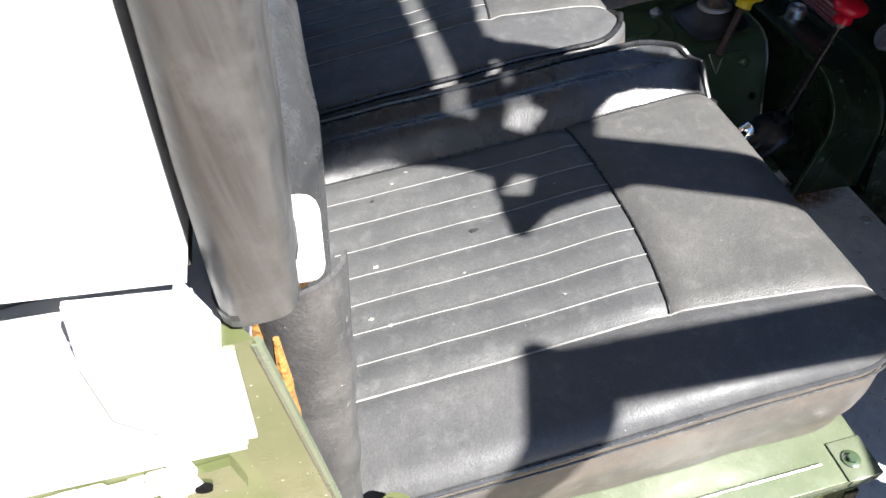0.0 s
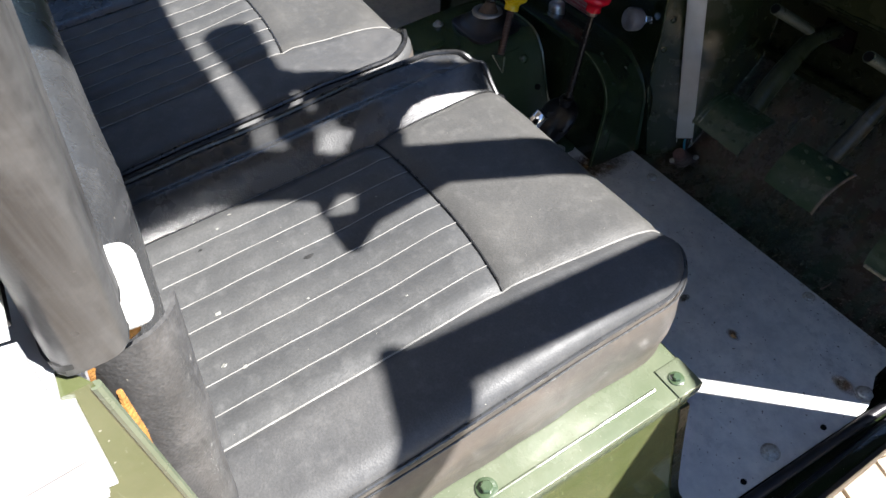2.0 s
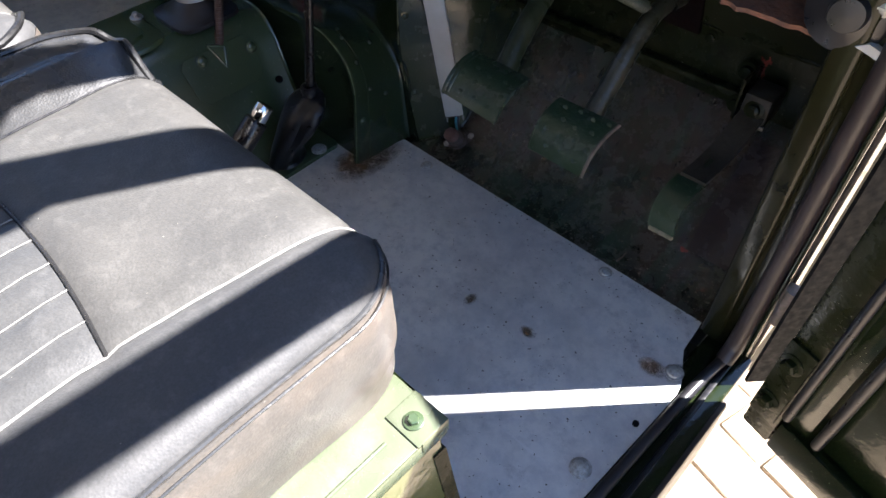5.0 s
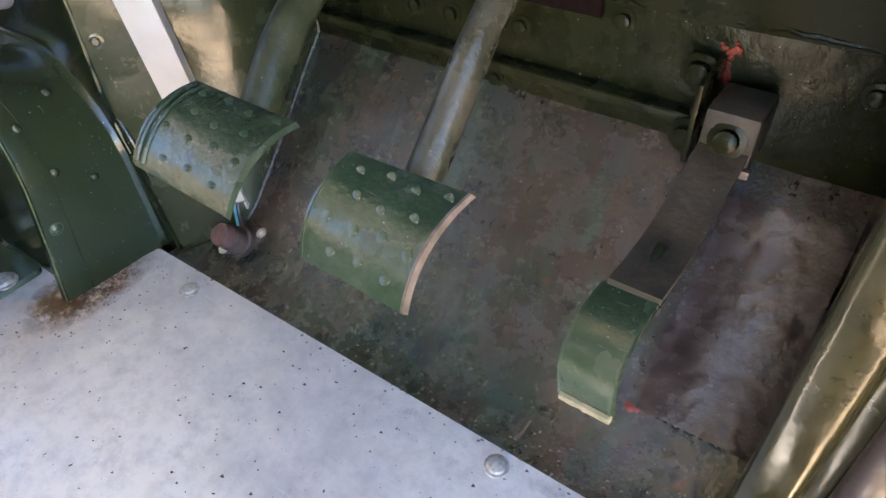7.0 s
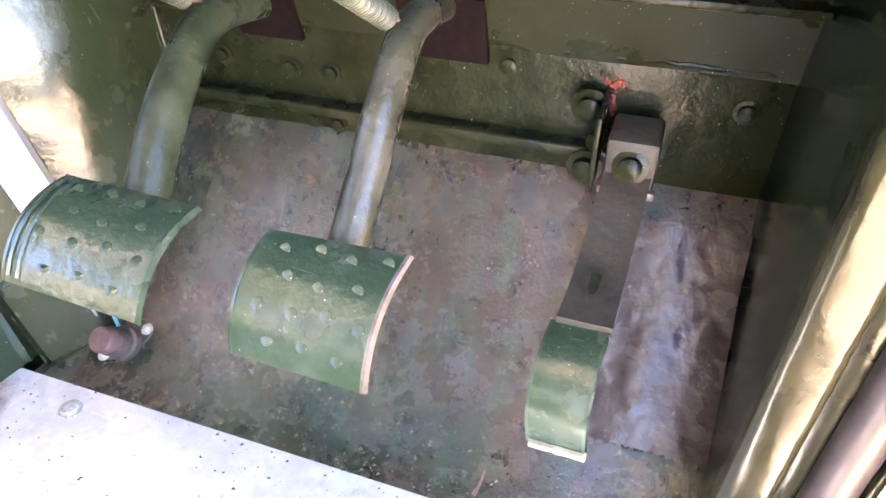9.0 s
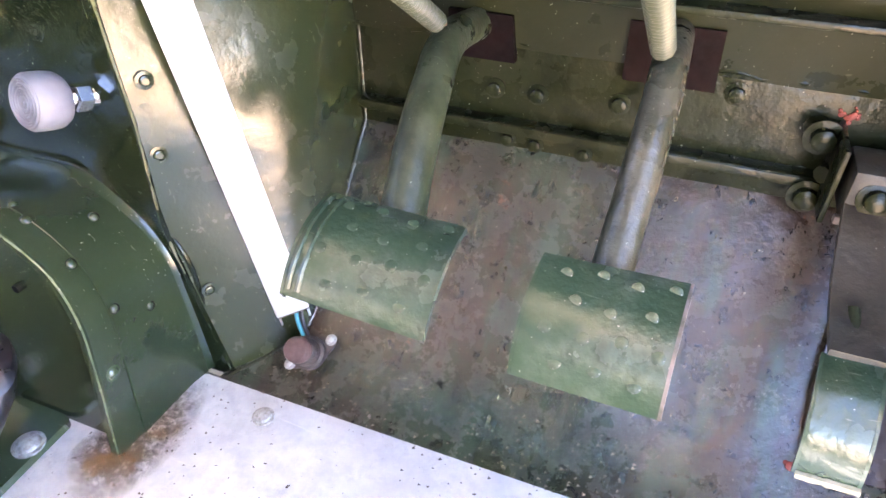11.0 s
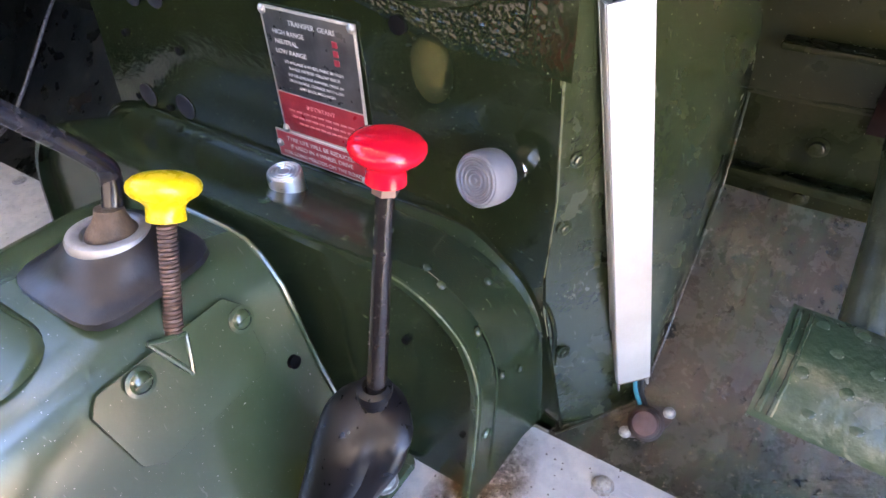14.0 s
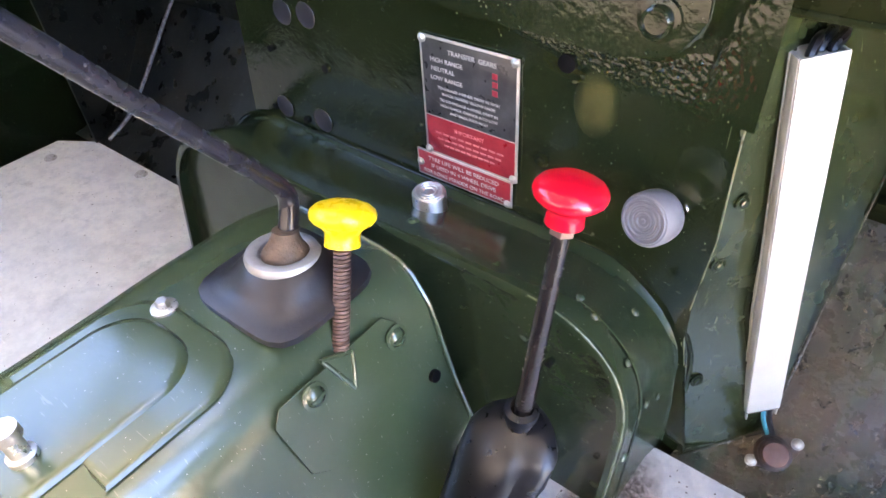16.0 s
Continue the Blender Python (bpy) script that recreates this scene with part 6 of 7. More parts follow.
def data_plates():
    mx = Matrix.Translation((0.0835, 0.8158, 0.2530)) @ Matrix.Rotation(radians(90), 4, "X")
    d = root("data_plate", (0.0835, 0.8158, 0.2530), "black and red enamelled transfer gear instruction plate", "sign")

    def slab(name, x0, x1, y0, y1, z1, mat, label="", bev=0.0004):
        bm = bmesh.new()
        box(bm, (x0, y0, -0.001), (x1, y1, z1), bev, mx)
        return part(name, bm, mat, d, label)

    W, H = 0.0435, 0.050
    slab("backing", -W, W, -H, H, 0.0002, PLATE_METAL, "bare metal border", 0.0002)
    slab("black_field", -W + 0.002, W - 0.002, -0.0145, H - 0.002, 0.0006, PLATE_BLACK)
    slab("red_field", -W + 0.002, W - 0.002, -H + 0.002, -0.0155, 0.0006, PLATE_RED)
    for text, s, x, y in (("TRANSFER  GEARS", 0.0052, 0.004, 0.0390), ("HIGH RANGE", 0.0050, -0.019, 0.0310), ("NEUTRAL", 0.0050, -0.0225, 0.0240), ("LOW RANGE", 0.0050, -0.0195, 0.0168),
                          ("TO ENGAGE 4-WHEEL DRIVE IN HIGH", 0.0033, 0, 0.0098), ("RANGE DEPRESS YELLOW KNOB", 0.0033, 0, 0.0052), ("TO DIS-ENGAGE 4-WHEEL DRIVE IN", 0.0033, 0, 0.0000),
                          ("HIGH RANGE, CHANGE INTO LOW", 0.0033, 0, -0.0046), ("AND BACK INTO HIGH", 0.0033, 0, -0.0092)):
        lettering(d, text, s, (x, y), INK, mx)
    lettering(d, "IMPORTANT", 0.0050, (0, -0.0245), INK_PALE_RED, mx)
    for y, half in ((-0.0300, 0.033), (-0.0350, 0.031), (-0.0400, 0.025)):
        bm = bmesh.new()
        for k in range(9):
            x = -half + 2 * half * k / 9
            box(bm, (x, y, 0.0006), (x + half * 0.17, y + 0.0016, 0.0008), 0, mx)
        part("text_bar", bm, INK_PALE_RED, d)
    for y in (0.031, 0.0245, 0.018):
        bm = bmesh.new()
        box(bm, (0.0215, y - 0.0005, 0.0006), (0.0262, y + 0.0040, 0.0009), 0.0001, mx)
        part("position_mark", bm, INK_RED, d)
    for x, y in ((-0.0405, 0.0470), (0.0405, 0.0470), (-0.0405, -0.0470), (0.0405, -0.0470)):
        piece("screw", SCREW, mx @ Matrix.Translation((x, y, 0.0006)) @ Matrix.Diagonal((0.62, 0.62, 0.62, 1)), d)
    mx2 = Matrix.Translation((0.0765, 0.8150, 0.1905)) @ Matrix.Rotation(radians(90), 4, "X")
    e = root("warning_plate", (0.0765, 0.815, 0.1905), "small red tyre warning plate with pale lettering", "sign")
    bm = bmesh.new()
    box(bm, (-0.047, -0.0125, -0.001), (0.047, 0.0125, 0.0002), 0.0002, mx2)
    part("backing", bm, PLATE_METAL, e)
    bm = bmesh.new()
    box(bm, (-0.0455, -0.011, 0.0), (0.0455, 0.011, 0.0006), 0.0003, mx2)
    part("red_field", bm, PLATE_RED, e)
    for k, text in enumerate(("TYRE LIFE WILL BE REDUCED", "IF USED IN 4 WHEEL DRIVE", "FOR LONG PERIODS ON THE ROAD")):
        lettering(e, text, 0.0054 if k < 2 else 0.0050, (0, 0.0045 - 0.0066 * k), INK, mx2)
    for x, y in ((-0.0435, 0.0), (0.0435, -0.009)):
        piece("screw", SCREW, mx2 @ Matrix.Translation((x, y, 0.0006)) @ Matrix.Diagonal((0.62, 0.62, 0.62, 1)), e)


INK_PALE_RED = simple("faded_plate_lettering", (0.50, 0.16, 0.16), rough=0.5)


# Rust darkened to near black for the shade inside the pedal slots.
RUST_DARK = simple("rusty_slot_shade", (0.0075, 0.0030, 0.0024), (0.003, 0.0018, 0.0015), rough=0.8, scale=80, ior=0.08)
SEAM_PALE = simple("bright_crumbly_weld", (0.20, 0.20, 0.21), (0.02, 0.02, 0.02), rough=0.35, metal=0.4, scale=240, bumps=0.8)
CHALK = simple("dried_pale_fleck", (0.22, 0.22, 0.20), (0.12, 0.12, 0.11), rough=0.9, scale=300)
SPOT = simple("dark_vinyl_spot", (0.022, 0.022, 0.022), rough=0.5, scale=200)
MARKS = [(0.378, 0.126, 0.0015, CHALK), (0.388, 0.110, 0.0012, CHALK), (0.479, 0.077, 0.0022, CHALK), (0.543, 0.079, 0.0020, CHALK), (0.533, 0.064, 0.0018, CHALK),
         (0.468, 0.170, 0.0030, SPOT), (0.403, 0.087, 0.0016, SPOT), (0.395, 0.16, 0.0012, CHALK), (0.51, 0.15, 0.0010, CHALK), (0.56, 0.22, 0.0011, CHALK), (0.44, 0.25, 0.0009, CHALK)]
EDGE_PALE = paint("rubbed_olive_edge", (0.10, 0.085, 0.045), (0.045, 0.060, 0.025), 0.3, 0.3, chips=0.6, chip_colour=(0.03, 0.035, 0.015))

# ---- put it together ----
ground()
made = structure()
sill()
pillar()
door()
upper_cab()
tub_corner()
seat_box()
bell_cover(made)
gearbox_cover()

cushion("driver_seat", (0.485, 0.24, 0.2115), "black ribbed vinyl driver's seat cushion, faded and dusty", 0.278, 0.682, 0.02, 0.462, 0.2115, 0.330, 0.312, 0.294, (0.366, 0.602), 8, 0.018)
cushion("middle_seat", (0.03, 0.2, 0.2115), "black ribbed vinyl middle seat cushion, front half faded", -0.190, 0.268, 0.02, 0.420, 0.2115, 0.345, 0.330, 0.272, (-0.075, 0.166), 8, raised=(True, True))
backrest(0.285, 0.690, "black vinyl driver's backrest")
backrest(-0.190, 0.270, "black vinyl middle backrest")
torn_edge()
white_cloth()
rng = random.Random(21)
seat = [o for o in bpy.data.objects if o.name == "driver_seat"][0]
for x, y, r, m in MARKS:
    bm = bmesh.new()
    out = []
    for k in range(11):
        a = 2 * math.pi * k / 11
        q = r * rng.uniform(0.6, 1.15)
        out.append(bm.verts.new(SURFACE["driver_seat"](x + q * math.cos(a), y + 1.5 * q * math.sin(a)) + Vector((0, 0, 0.0004))))
    mid = bm.verts.new(SURFACE["driver_seat"](x, y) + Vector((0, 0, 0.0008)))
    for k in range(11):
        bm.faces.new((out[k], out[(k + 1) % 11], mid))
    part("stain", bm, m, seat, "dried pale fleck" if m is CHALK else "dark spot")

pedal("brake_pedal", "curved green brake pedal with raised studs and a bare edge", (0.541, 0.762, 0.153), (0.616, 0.757, 0.157), (0.544, 0.811, 0.197), (0.618, 0.817, 0.194), 0.012,
      [(0.5755, 0.822, 0.170), (0.5775, 0.845, 0.198), (0.5805, 0.885, 0.2465), (0.580, 0.925, 0.268), (0.579, 1.0, 0.258)], 0.0096, STUDS, SCUFF)
pedal("clutch_pedal", "curved green clutch pedal with raised studs", (0.417, 0.750, 0.177), (0.498, 0.750, 0.172), (0.420, 0.808, 0.207), (0.498, 0.813, 0.200), 0.012,
      [(0.456, 0.812, 0.180), (0.452, 0.850, 0.220), (0.448, 0.885, 0.243), (0.4436, 0.9266, 0.2575), (0.445, 1.0, 0.248)], 0.0112, STUDS, PEDAL)
accelerator()
dip_switch()
trunking()
grey_button()
chrome_cap()
red_lever()
yellow_lever()
main_lever()
handbrake()
data_plates()


def spring_tube(a, b):
    s = root("return_spring", a, "pale green close-wound pedal return spring hooked to the arm", "spring", "pedal springs")
    bm = bmesh.new()
    spring_coil(bm, a, b, 0.0062, 0.00085, 62)
    part("coil", bm, GREEN_FADED, s)
    bm = bmesh.new()
    tube(bm, [a, b], 0.0059, 14)
    part("core", bm, GREEN_DULL, s)
    ax = (b - a).normalized()
    bm = bmesh.new()
    lathe(bm, b + ax * 0.0002, ax, [(0, 0.0055), (0.0006, 0.0055), (0.0008, 0)], 14)
    part("open_end", bm, DARK, s)
    bm = bmesh.new()
    tube(bm, arc_path([a + ax * 0.004, a - ax * 0.003 + Vector((0.003, 0, 0)), a - ax * 0.009 + Vector((0.001, 0.004, 0)), a - ax * 0.008 + Vector((-0.004, 0.007, -0.004))], 4), 0.0013, 7)
    part("hook", bm, RUST, s, "rusty wire hook")


GREEN_FADED = paint("pale_green_spring_paint", (0.030, 0.037, 0.020), (0.046, 0.050, 0.030), 0.3, 0.15, chips=0.4, chip_colour=(0.09, 0.07, 0.05))
spring_tube(Vector((0.4417, 0.9087, 0.2743)), Vector((0.440, 0.815, 0.336)))
spring_tube(Vector((0.5755, 0.900, 0.2795)), Vector((0.572, 0.806, 0.341)))

# dark flange under the dash, over the head of the trunking
bm = bmesh.new()
box(bm, (0.268, 0.829, 0.358), (0.60, 0.8595, 0.424), 0.004)
part("dash_flange", bm, GREEN_WORN, made["bulkhead"], "dark green flange under the dash")
bm = bmesh.new()
tube(bm, [(0.270 + 0.33 * k / 40, 0.8295 + 0.0012 * noise.noise(Vector((k * 0.6, 1, 0))), 0.3600 + 0.0015 * noise.noise(Vector((k * 0.5, 7, 0)))) for k in range(41)], 0.0024, 8)
part("flange_edge", bm, GREEN_WORN, made["bulkhead"])

# fittings on the floor, firewall and footwell walls
for at, s in (((0.347, 0.783, 0.0), 0.82), ((0.654, 0.790, 0.0), 0.82), ((0.781, 0.564, 0.0), 1.1), ((0.791, 0.722, 0.0), 1.0), ((0.751, 0.797, 0.0), 0.35)):
    piece("bolt", BOLT_BIG, facing(at, (0, 0, 1), s), made["floor"], "zinc floor bolt with washer")
for at in ((0.794, 0.642, 0.0005), (0.789, 0.510, 0.0005)):
    piece("hole", HOLE, facing(at, (0, 0, 1), 3.6), made["floor"])
for at in ((-0.305, 0.785, 0.0), (-0.467, 0.790, 0.0), (-0.62, 0.738, 0.0)):
    piece("bolt", BOLT_BIG, facing(at, (0, 0, 1), 0.85), made["floor_far"])
for (y, z) in ((0.824, 0.246), (0.820, 0.196), (0.820, 0.082), (0.93, 0.33)):
    piece("bolt", ROUND_NUT_GREEN, facing((wall_x(y, z) + 0.001, y, z), (1, -0.55, 0.0), 0.62), made["side"])
for x, z in ((0.458, 0.203), (0.491, 0.203), (0.55, 0.206), (0.623, 0.226), (0.675, 0.212), (0.40, 0.206), (0.77, 0.215), (0.47, 0.163), (0.492, 0.162), (0.53, 0.161), (0.675, 0.176), (0.40, 0.163)):
    piece("bolt", ROUND_NUT, facing((x, 0.984, z), (0, -1, 0), 0.85 if z > 0.19 else 0.75), made["firewall"])
bm = bmesh.new()
box(bm, (0.348, 0.970, 0.1785), (0.695, 0.984, 0.1820), 0.0012)
box(bm, (0.348, 0.969, 0.1740), (0.695, 0.973, 0.1815), 0.0015)
part("angle_strip", bm, GREEN_WORN, made["firewall"], "worn angle strip")
# Solid dark plates stand for the shaded slots around the pedal arms.
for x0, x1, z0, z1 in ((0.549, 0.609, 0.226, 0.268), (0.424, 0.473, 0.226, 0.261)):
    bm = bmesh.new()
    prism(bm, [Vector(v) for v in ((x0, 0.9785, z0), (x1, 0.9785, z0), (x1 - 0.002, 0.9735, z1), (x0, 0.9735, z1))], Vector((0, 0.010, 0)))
    part("pedal_slot", bm, RUST_DARK, made["firewall_top"], "dark plate for a shaded rusty slot")
bm = bmesh.new()
box(bm, (0.36, 0.955, 0.281), (0.792, 0.975, 0.286), 0.0015)
part("ledge", bm, GREEN_WORN, made["firewall_top"], "worn ledge with a pale edge")
bm = bmesh.new()
tube(bm, [(0.30 + 0.49 * k / 60, 0.983 + 0.002 * noise.noise(Vector((k * 0.7, 0, 0))), 0.240 + 0.003 * noise.noise(Vector((k * 0.5, 2, 0)))) for k in range(61)],
     [0.0019 + 0.0014 * noise.noise(Vector((k * 0.9, 5, 0))) for k in range(61)], 8)
part("sealer_bead", bm, GREEN_WORN, made["firewall_top"], "lumpy painted sealer bead")
bm = bmesh.new()
rng = random.Random(8)
for k in range(30):
    dx = rng.gauss(0.0, 0.0036)
    dz = rng.gauss(0.0, 0.0022) if k < 16 else -rng.uniform(0.0, 0.024)
    r = rng.uniform(0.0008, 0.0021)
    lathe(bm, (0.691 + (dx if k < 16 else dx * 0.35), 0.9836, 0.2225 + dz), (0, -1, 0), [(0, r), (0.0006, r * 0.8), (0.0009, 0)], 8)
part("paint_blob", bm, RED_SPOT, made["firewall"], "red paint splash")

# brown bitumen patch on the right of the toe board
bm = bmesh.new()
rows = []
for i in range(15):
    u = i / 14
    row = []
    for y, z in [(0.864, 0.028)] + TOE_LINE[4:-1]:
        x = 0.716 + 0.076 * u + 0.004 * noise.noise(Vector((y * 25, u * 3, 8)))
        row.append((x, y - 0.003, z + 0.005 + 0.003 * noise.noise(Vector((x * 30, y * 30, 9)))))
    rows.append(row)
sheet(bm, rows, 0.004)
part("bitumen_patch", bm, BITUMEN, made["toe"], "wrinkled brown bitumen patch")

bm = bmesh.new()
for x0, y0, ln in ((0.768, 0.875, 14), (0.781, 0.915, 9), (0.776, 0.872, 8)):
    tube(bm, [(x0 + 0.004 * noise.noise(Vector((k * 0.5, y0 * 50, 0))), y0 + 0.0034 * k, float(np.interp(y0 + 0.0034 * k + 0.003, [q[0] for q in TOE_LINE], [q[1] for q in TOE_LINE])) + 0.0085) for k in range(ln)],
         [0.0013 + 0.0009 * noise.noise(Vector((k * 1.1, y0 * 9, 3))) for k in range(ln)], 6)
part("crack", bm, PLUG_BLACK, made["toe"], "raised black crack in the bitumen")

bm = bmesh.new()
rng = random.Random(31)
for k in range(16):
    x = 0.731 + 0.034 * k / 15
    r = rng.uniform(0.0016, 0.0036)
    lathe(bm, (x, 0.864 + rng.uniform(-0.003, 0.003), 0.0325), (0, -0.6, 0.8), [(-0.002, r), (0.002, r), (0.0035, r * 0.6), (0.0042, 0)], 8)
part("lump", bm, BLACK, made["toe"], "black lumps of old sealer")
bm = bmesh.new()
for dx, dy, r in ((0, 0, 0.0032), (0.004, 0.001, 0.0022), (-0.003, 0.002, 0.0018)):
    lathe(bm, (0.7125 + dx, 0.862 + dy, 0.0275), (0, -0.6, 0.8), [(-0.002, r), (0.001, r), (0.002, 0)], 9)
part("paint_blob", bm, RED_SPOT, made["toe"], "red paint fleck")

# weld seams in the corners of the footwells
bm = bmesh.new()
tube(bm, [(wall_x(y, z) + 0.0005, y, z) for y, z in TOE_LINE[1:]] + [(wall_x(0.983, z) + 0.001, 0.984, z) for z in (0.19, 0.22, 0.236, 0.24)],
     [0.0012, 0.0014, 0.0018, 0.0013, 0.0019, 0.0014, 0.0018, 0.0013, 0.001, 0.001, 0.001, 0.001], 8)
part("weld_seam", bm, TOE, made["side"], "scuffed weld seam")
bm = bmesh.new()
tube(bm, [(wall_x(0.812, 0.0) + 0.001, 0.806, 0.001), (wall_x(0.83, 0.008) + 0.001, 0.83, 0.008), (wall_x(0.86, 0.025) + 0.001, 0.86, 0.025)], 0.0013, 8)
part("foot_seam", bm, GREEN_WORN, made["side"])
bm = bmesh.new()
tube(bm, [(wall_x(0.813, z) + 0.0005, 0.8125 + 0.0006 * noise.noise(Vector((z * 40, 0, 0))), z) for z in [0.10 + 0.33 * k / 30 for k in range(31)]],
     [0.0016 + 0.0006 * noise.noise(Vector((k * 0.8, 0, 4))) for k in range(31)], 8)
part("corner_bead", bm, EDGE_PALE, made["bulkhead"], "rubbed pale corner edge")
bm = bmesh.new()
tube(bm, [(wall_x(0.813, z) - 0.0055, 0.8120 + 0.0005 * noise.noise(Vector((z * 60, 3, 0))), z) for z in [0.17 + 0.20 * k / 24 for k in range(25)]],
     [max(0.0003, 0.0008 + 0.0006 * noise.noise(Vector((k * 0.9, 2, 7)))) for k in range(25)], 6)
part("lap_edge", bm, EDGE_PALE, made["bulkhead"], "chipped edge of the overlapping sheet")
bm = bmesh.new()
tube(bm, [(-0.585 + 0.003 * noise.noise(Vector((k, 0, 1))), y - 0.002, z + 0.003) for k, (y, z) in enumerate(TOE_LINE[1:])] + [(-0.585, 0.983, 0.2), (-0.585, 0.983, 0.26)],
     [0.0030 + 0.0016 * noise.noise(Vector((k * 1.7, 0, 3))) for k in range(10)], 8)
part("weld_seam", bm, SEAM_PALE, made["toe_far"], "bright scuffed weld seam")

# bulkhead: plugs, holes, studs, raised top panel, paint stain
for x, z, s in ((-0.141, 0.189, 1.0), (-0.088, 0.190, 1.05), (-0.115, 0.287, 1.0), (-0.085, 0.290, 1.0)):
    piece("plug", PLUG, facing((x, 0.8172, z), (0, -1, 0), s), made["bulkhead"], "flat blanking plug")
for x, z, s in ((-0.143, 0.248, 3.2), (-0.071, 0.246, 4.0), (-0.112, 0.183, 3.4), (-0.156, 0.185, 3.0), (0.162, 0.309, 6.2)):
    piece("hole", HOLE, facing((x, 0.8168, z), (0, -1, 0), s), made["bulkhead"])
for x, z in ((0.146, 0.230), (0.256, 0.285)):
    piece("bolt", ROUND_NUT, facing((x, 0.818, z), (0, -1, 0), 0.6), made["bulkhead"])
bm = bmesh.new()
out = [(-0.02, 0.345), (0.10, 0.338), (0.205, 0.334)]
out += [(0.222 + 0.028 * math.sin(radians(a)), 0.362 - 0.028 * math.cos(radians(a))) for a in (10, 30, 50, 70, 90)]
out += [(0.252, 0.44), (-0.02, 0.44)]
prism(bm, [(x, 0.7895, z) for x, z in out], (0, 0.035, 0))
bmesh.ops.bevel(bm, geom=[e for e in bm.edges if abs(e.verts[0].co.y - 0.7895) < 1e-4 and abs(e.verts[1].co.y - 0.7895) < 1e-4], offset=0.004, segments=3, affect="EDGES")
part("raised_panel", bm, GREEN, made["bulkhead"], "raised green panel with rounded corner")
piece("bolt", BOLT_OLIVE, facing((0.226, 0.7895, 0.359), (0, -1, 0), 1.0), made["bulkhead"])
piece("bolt", BOLT_OLIVE, facing((0.104, 0.7895, 0.360), (0, -1, 0), 1.0), made["bulkhead"])
bm = bmesh.new()
prism(bm, [(0.183 + 0.016 * math.cos(a), 0.8165, 0.284 + 0.024 * math.sin(a)) for a in [2 * math.pi * k / 18 for k in range(18)]], (0, 0.001, 0))
part("paint_stain", bm, YELLOW_STAIN, made["bulkhead"], "yellow paint stain")

# blistered, wrinkled paint below the raised panel
bm = bmesh.new()
rows = []
for i in range(190):
    x = 0.095 + 0.186 * i / 189
    row = []
    for k in range(42):
        v = k / 41
        z = 0.338 + 0.060 * max(0.0, (x - 0.251) / 0.03) ** 0.5 * (1 - v) - (0.004 + 0.034 * min(1, 0.2 + i / 120)) * v
        edge = min(1, 5 * min(v, 1 - v), 8 * min(i / 189, 1 - i / 189))
        h = 0.0009 * noise.noise(Vector((x * 330, z * 480, 2))) + 0.0006 * noise.noise(Vector((x * 640, z * 860, 5)))
        row.append((x, 0.8174 - 0.008 * max(0, (x - 0.206) / 0.077) - (0.0010 + h) * edge, z))
    rows.append(row)
sheet(bm, rows)
part("blistered_paint", bm, GREEN, made["bulkhead"], "blistered glossy green paint")

# paint rubbed by heels along the foot of the toe board, its reflection put into the colour
bm = bmesh.new()
rows = []
for i in range(41):
    x = 0.335 + 0.375 * i / 40
    row = []
    for j in range(11):
        y = 0.809 + 0.056 * j / 10
        k = max(k for k in range(len(TOE_LINE) - 1) if TOE_LINE[k][0] <= y)
        (ya, za), (yb, zb) = TOE_LINE[k], TOE_LINE[k + 1]
        row.append((x, y, za + (zb - za) * (y - ya) / (yb - ya) + 0.0025 * noise.noise(Vector((x * 14, y * 14, 3))) + 0.0009))
    rows.append(row)
sheet(bm, rows)
part("rubbed_paint", bm, RUBBED_GREEN, made["toe"], "green paint rubbed smooth by heels, paler for its reflection")

# rust runs on the floor plates
bm = bmesh.new()
prism(bm, [(0.243, 0.672, 0.0004), (0.306, 0.672, 0.0004), (0.306, 0.800, 0.0004), (0.243, 0.800, 0.0004)], (0, 0, 0.0002))
part("rust_stain", bm, RUST_STAIN, made["floor"], "brown rust stain")
bm = bmesh.new()
prism(bm, [(0.232, 0.684, 0.0008), (0.286, 0.690, 0.0008), (0.290, 0.744, 0.0008), (0.236, 0.744, 0.0008)], (0, 0, 0.0002))
part("rust_stain", bm, RUST_STAIN, made["floor"], "orange rust stain at the foot of the covers")
bm = bmesh.new()
prism(bm, [(0.640 + 0.012 * math.cos(a), 0.655 + 0.008 * math.sin(a), 0.0004) for a in [2 * math.pi * k / 12 for k in range(12)]], (0, 0, 0.0002))
part("rust_stain", bm, RUST_STAIN, made["floor"])


# a rust mark, a brown ring by the corner bolt, and dark crumbs on the driver's plate
for x, y, rx, ry in ((0.559, 0.645, 0.007, 0.011), (0.770, 0.712, 0.018, 0.012), (0.797, 0.722, 0.016, 0.016)):
    bm = bmesh.new()
    prism(bm, [(min(0.8035, x + rx * math.cos(a)), y + ry * math.sin(a), 0.0004) for a in [2 * math.pi * k / 14 for k in range(14)]], (0, 0, 0.0002))
    part("rust_stain", bm, RUST_STAIN, made["floor"])
rng = random.Random(44)
vs, fs = [], []
for k in range(90):
    y = 0.80 - 0.22 * rng.random() ** 1.6
    x = rng.uniform(0.46, 0.775)
    r = rng.uniform(0.0005, 0.0015)
    n = len(vs)
    for dx, dy, dz in ((1.4, 0, 0), (-0.4, 0.9, 0), (-0.6, -0.8, 0), (0.1, 0, 0.7)):
        vs.append((x + r * dx * rng.uniform(0.7, 1.5), y + r * dy * rng.uniform(0.7, 1.5), 0.0001 + r * dz))
    fs += [(n, n + 1, n + 3), (n + 1, n + 2, n + 3), (n + 2, n, n + 3), (n, n + 2, n + 1)]
me = bpy.data.meshes.new("crumbs")
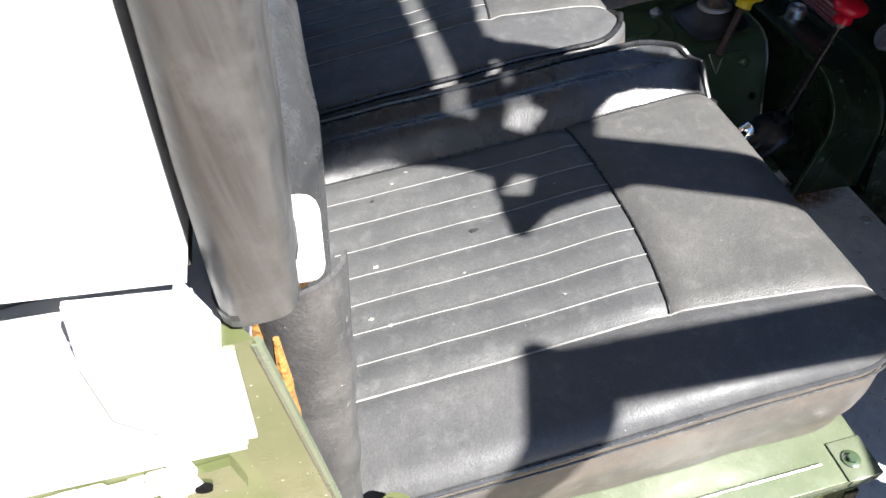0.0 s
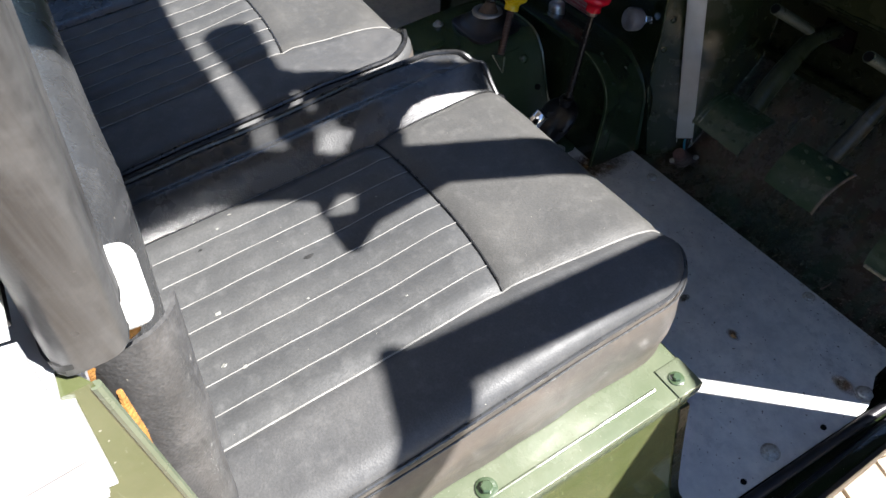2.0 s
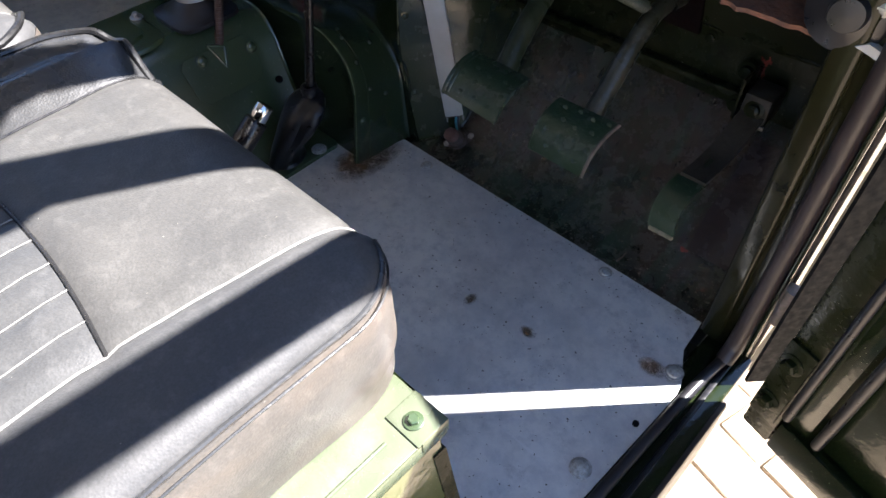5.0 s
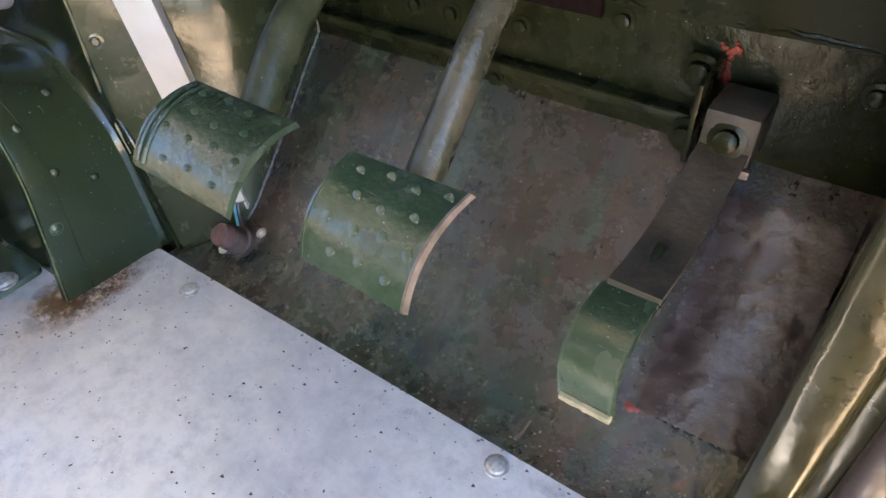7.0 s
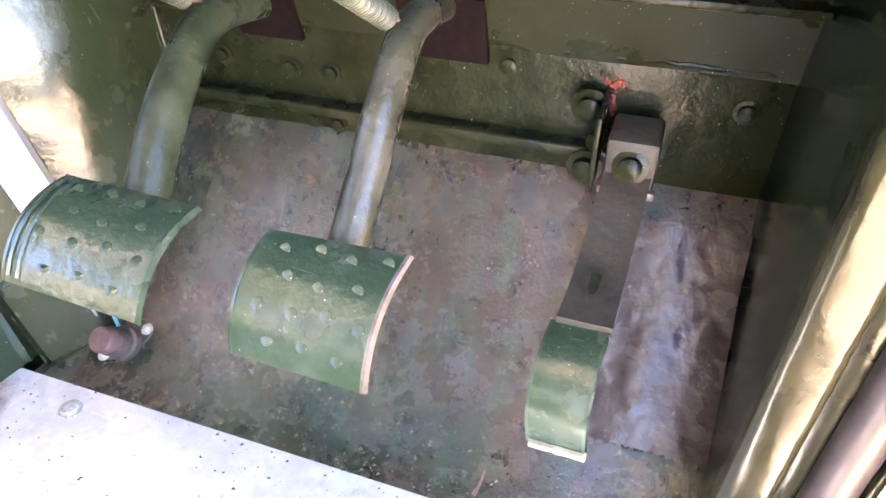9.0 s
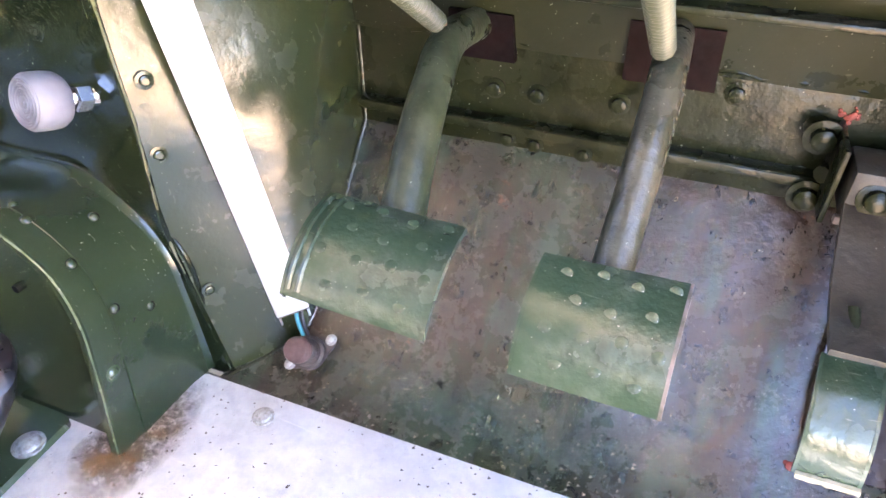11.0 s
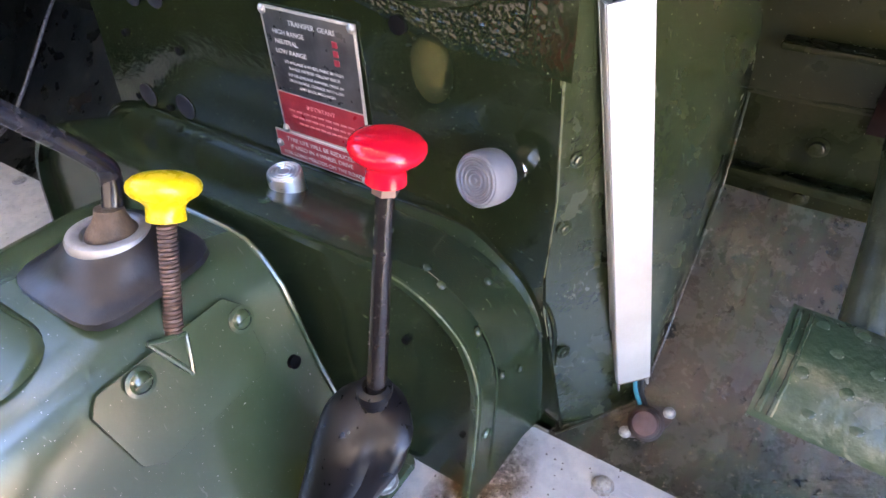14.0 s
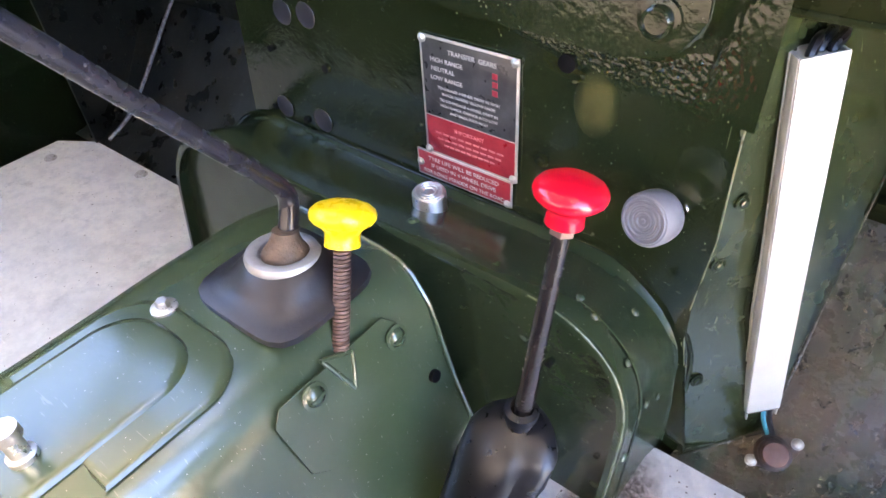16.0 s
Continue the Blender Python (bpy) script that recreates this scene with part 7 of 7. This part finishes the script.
me.from_pydata(vs, [], fs)
me.materials.append(TRIM_DARK)
tagged(new("crumbs", me), "dark crumbs scattered over the grey floor plate", "crumbs", kind="stuff")

# grit and crumbs along the foot of the toe board, and a twig
rng = random.Random(5)
vs, fs = [], []
for k in range(520):
    if k < 330:
        x, y = rng.uniform(0.33, 0.79), rng.uniform(0.800, 0.850)
    elif k < 430:
        x, y = rng.uniform(0.33, 0.79), rng.uniform(0.48, 0.80)
    else:
        x, y = rng.uniform(0.24, 0.34), rng.uniform(0.62, 0.80)
    z = 0.0 if y < 0.80 else np.interp(y, [q[0] for q in TOE_LINE], [q[1] for q in TOE_LINE]) + 0.0004
    r = rng.uniform(0.0005, 0.0017) * (1.0 if k < 330 else 0.7)
    n = len(vs)
    for dx, dy, dz in ((1, 0, 0), (-0.4, 0.9, 0), (-0.6, -0.8, 0), (0.1, 0, 1)):
        vs.append((x + r * dx * rng.uniform(0.7, 1.5), y + r * dy * rng.uniform(0.7, 1.5), float(z) + r * dz))
    fs += [(n, n + 1, n + 3), (n + 1, n + 2, n + 3), (n + 2, n, n + 3), (n, n + 2, n + 1)]
me = bpy.data.meshes.new("grit")
me.from_pydata(vs, [], fs)
me.materials.append(GRIT)
tagged(new("grit", me), "loose brown grit scattered on the footwell floor", "grit", kind="stuff")
bm = bmesh.new()
tube(bm, [(0.655, 0.812, 0.004), (0.657, 0.819, 0.006), (0.6585, 0.827, 0.011)], [0.0014, 0.0011, 0.0007], 6)
solid("twig", bm, SPRING, "short brown twig lying on the toe board", "twig", at=(0.655, 0.812, 0.003))


# ---- paving bricks beside the car ----
def pavers():
    p = root("pavement", (1.6, 0.6, GROUND), "buff brick paving in herringbone bond beside the car", "paving", kind="structure")
    L, W, H = 0.200, 0.100, 0.05
    bm = bmesh.new()
    box(bm, (-L / 2 + 0.0024, -W / 2 + 0.0024, -H), (L / 2 - 0.0024, W / 2 - 0.0024, 0), 0.004, seg=1)
    me = smooth_mesh(bm, "brick")
    me.materials.append(PAVER)
    rng = random.Random(11)
    turn = Matrix.Rotation(radians(PAVE_TURN), 4, "Z")
    far = bmesh.new()
    rows = []
    for r in range(-60, 61):
        for c in range(-60, 61):
            k = (c - r) % 4
            if k not in (0, 3):
                continue
            mid = Vector((c + 1, r + 0.5, 0)) if k == 0 else Vector((c + 0.5, r + 1, 0))
            q = turn @ (mid * W) + Vector((0.927, 1.041, 0))
            if q.x < 0.72 or q.x > 5.0 or q.y < -2.5 or q.y > 3.6:
                continue
            rows.append((q, k))
    rows.sort(key=lambda row: (row[0] - Vector((1.0, 0.9, 0))).length)
    vs, fs = [], []
    for k, (q, way) in enumerate(rows):
        z = GROUND + rng.uniform(-0.002, 0.002)
        m = Matrix.Translation((q.x, q.y, z)) @ turn @ Matrix.Rotation(radians(rng.uniform(-0.6, 0.6) + (90 if way == 3 else 0)), 4, "Z")
        if k < 280:
            piece("brick", me, m, p)
        else:
            n = len(vs)
            for v in me.vertices:
                vs.append(m @ v.co - ORIGIN[p])
            fs += [[n + i for i in f.vertices] for f in me.polygons]
    rest = bpy.data.meshes.new("brick_field")
    rest.from_pydata(vs, [], fs)
    rest.materials.append(PAVER)
    ob = new("brick_field", rest)
    ob.parent = p
    tagged(ob, "buff paving bricks further off", kind="stuff")


PAVE_TURN = -14
pavers()
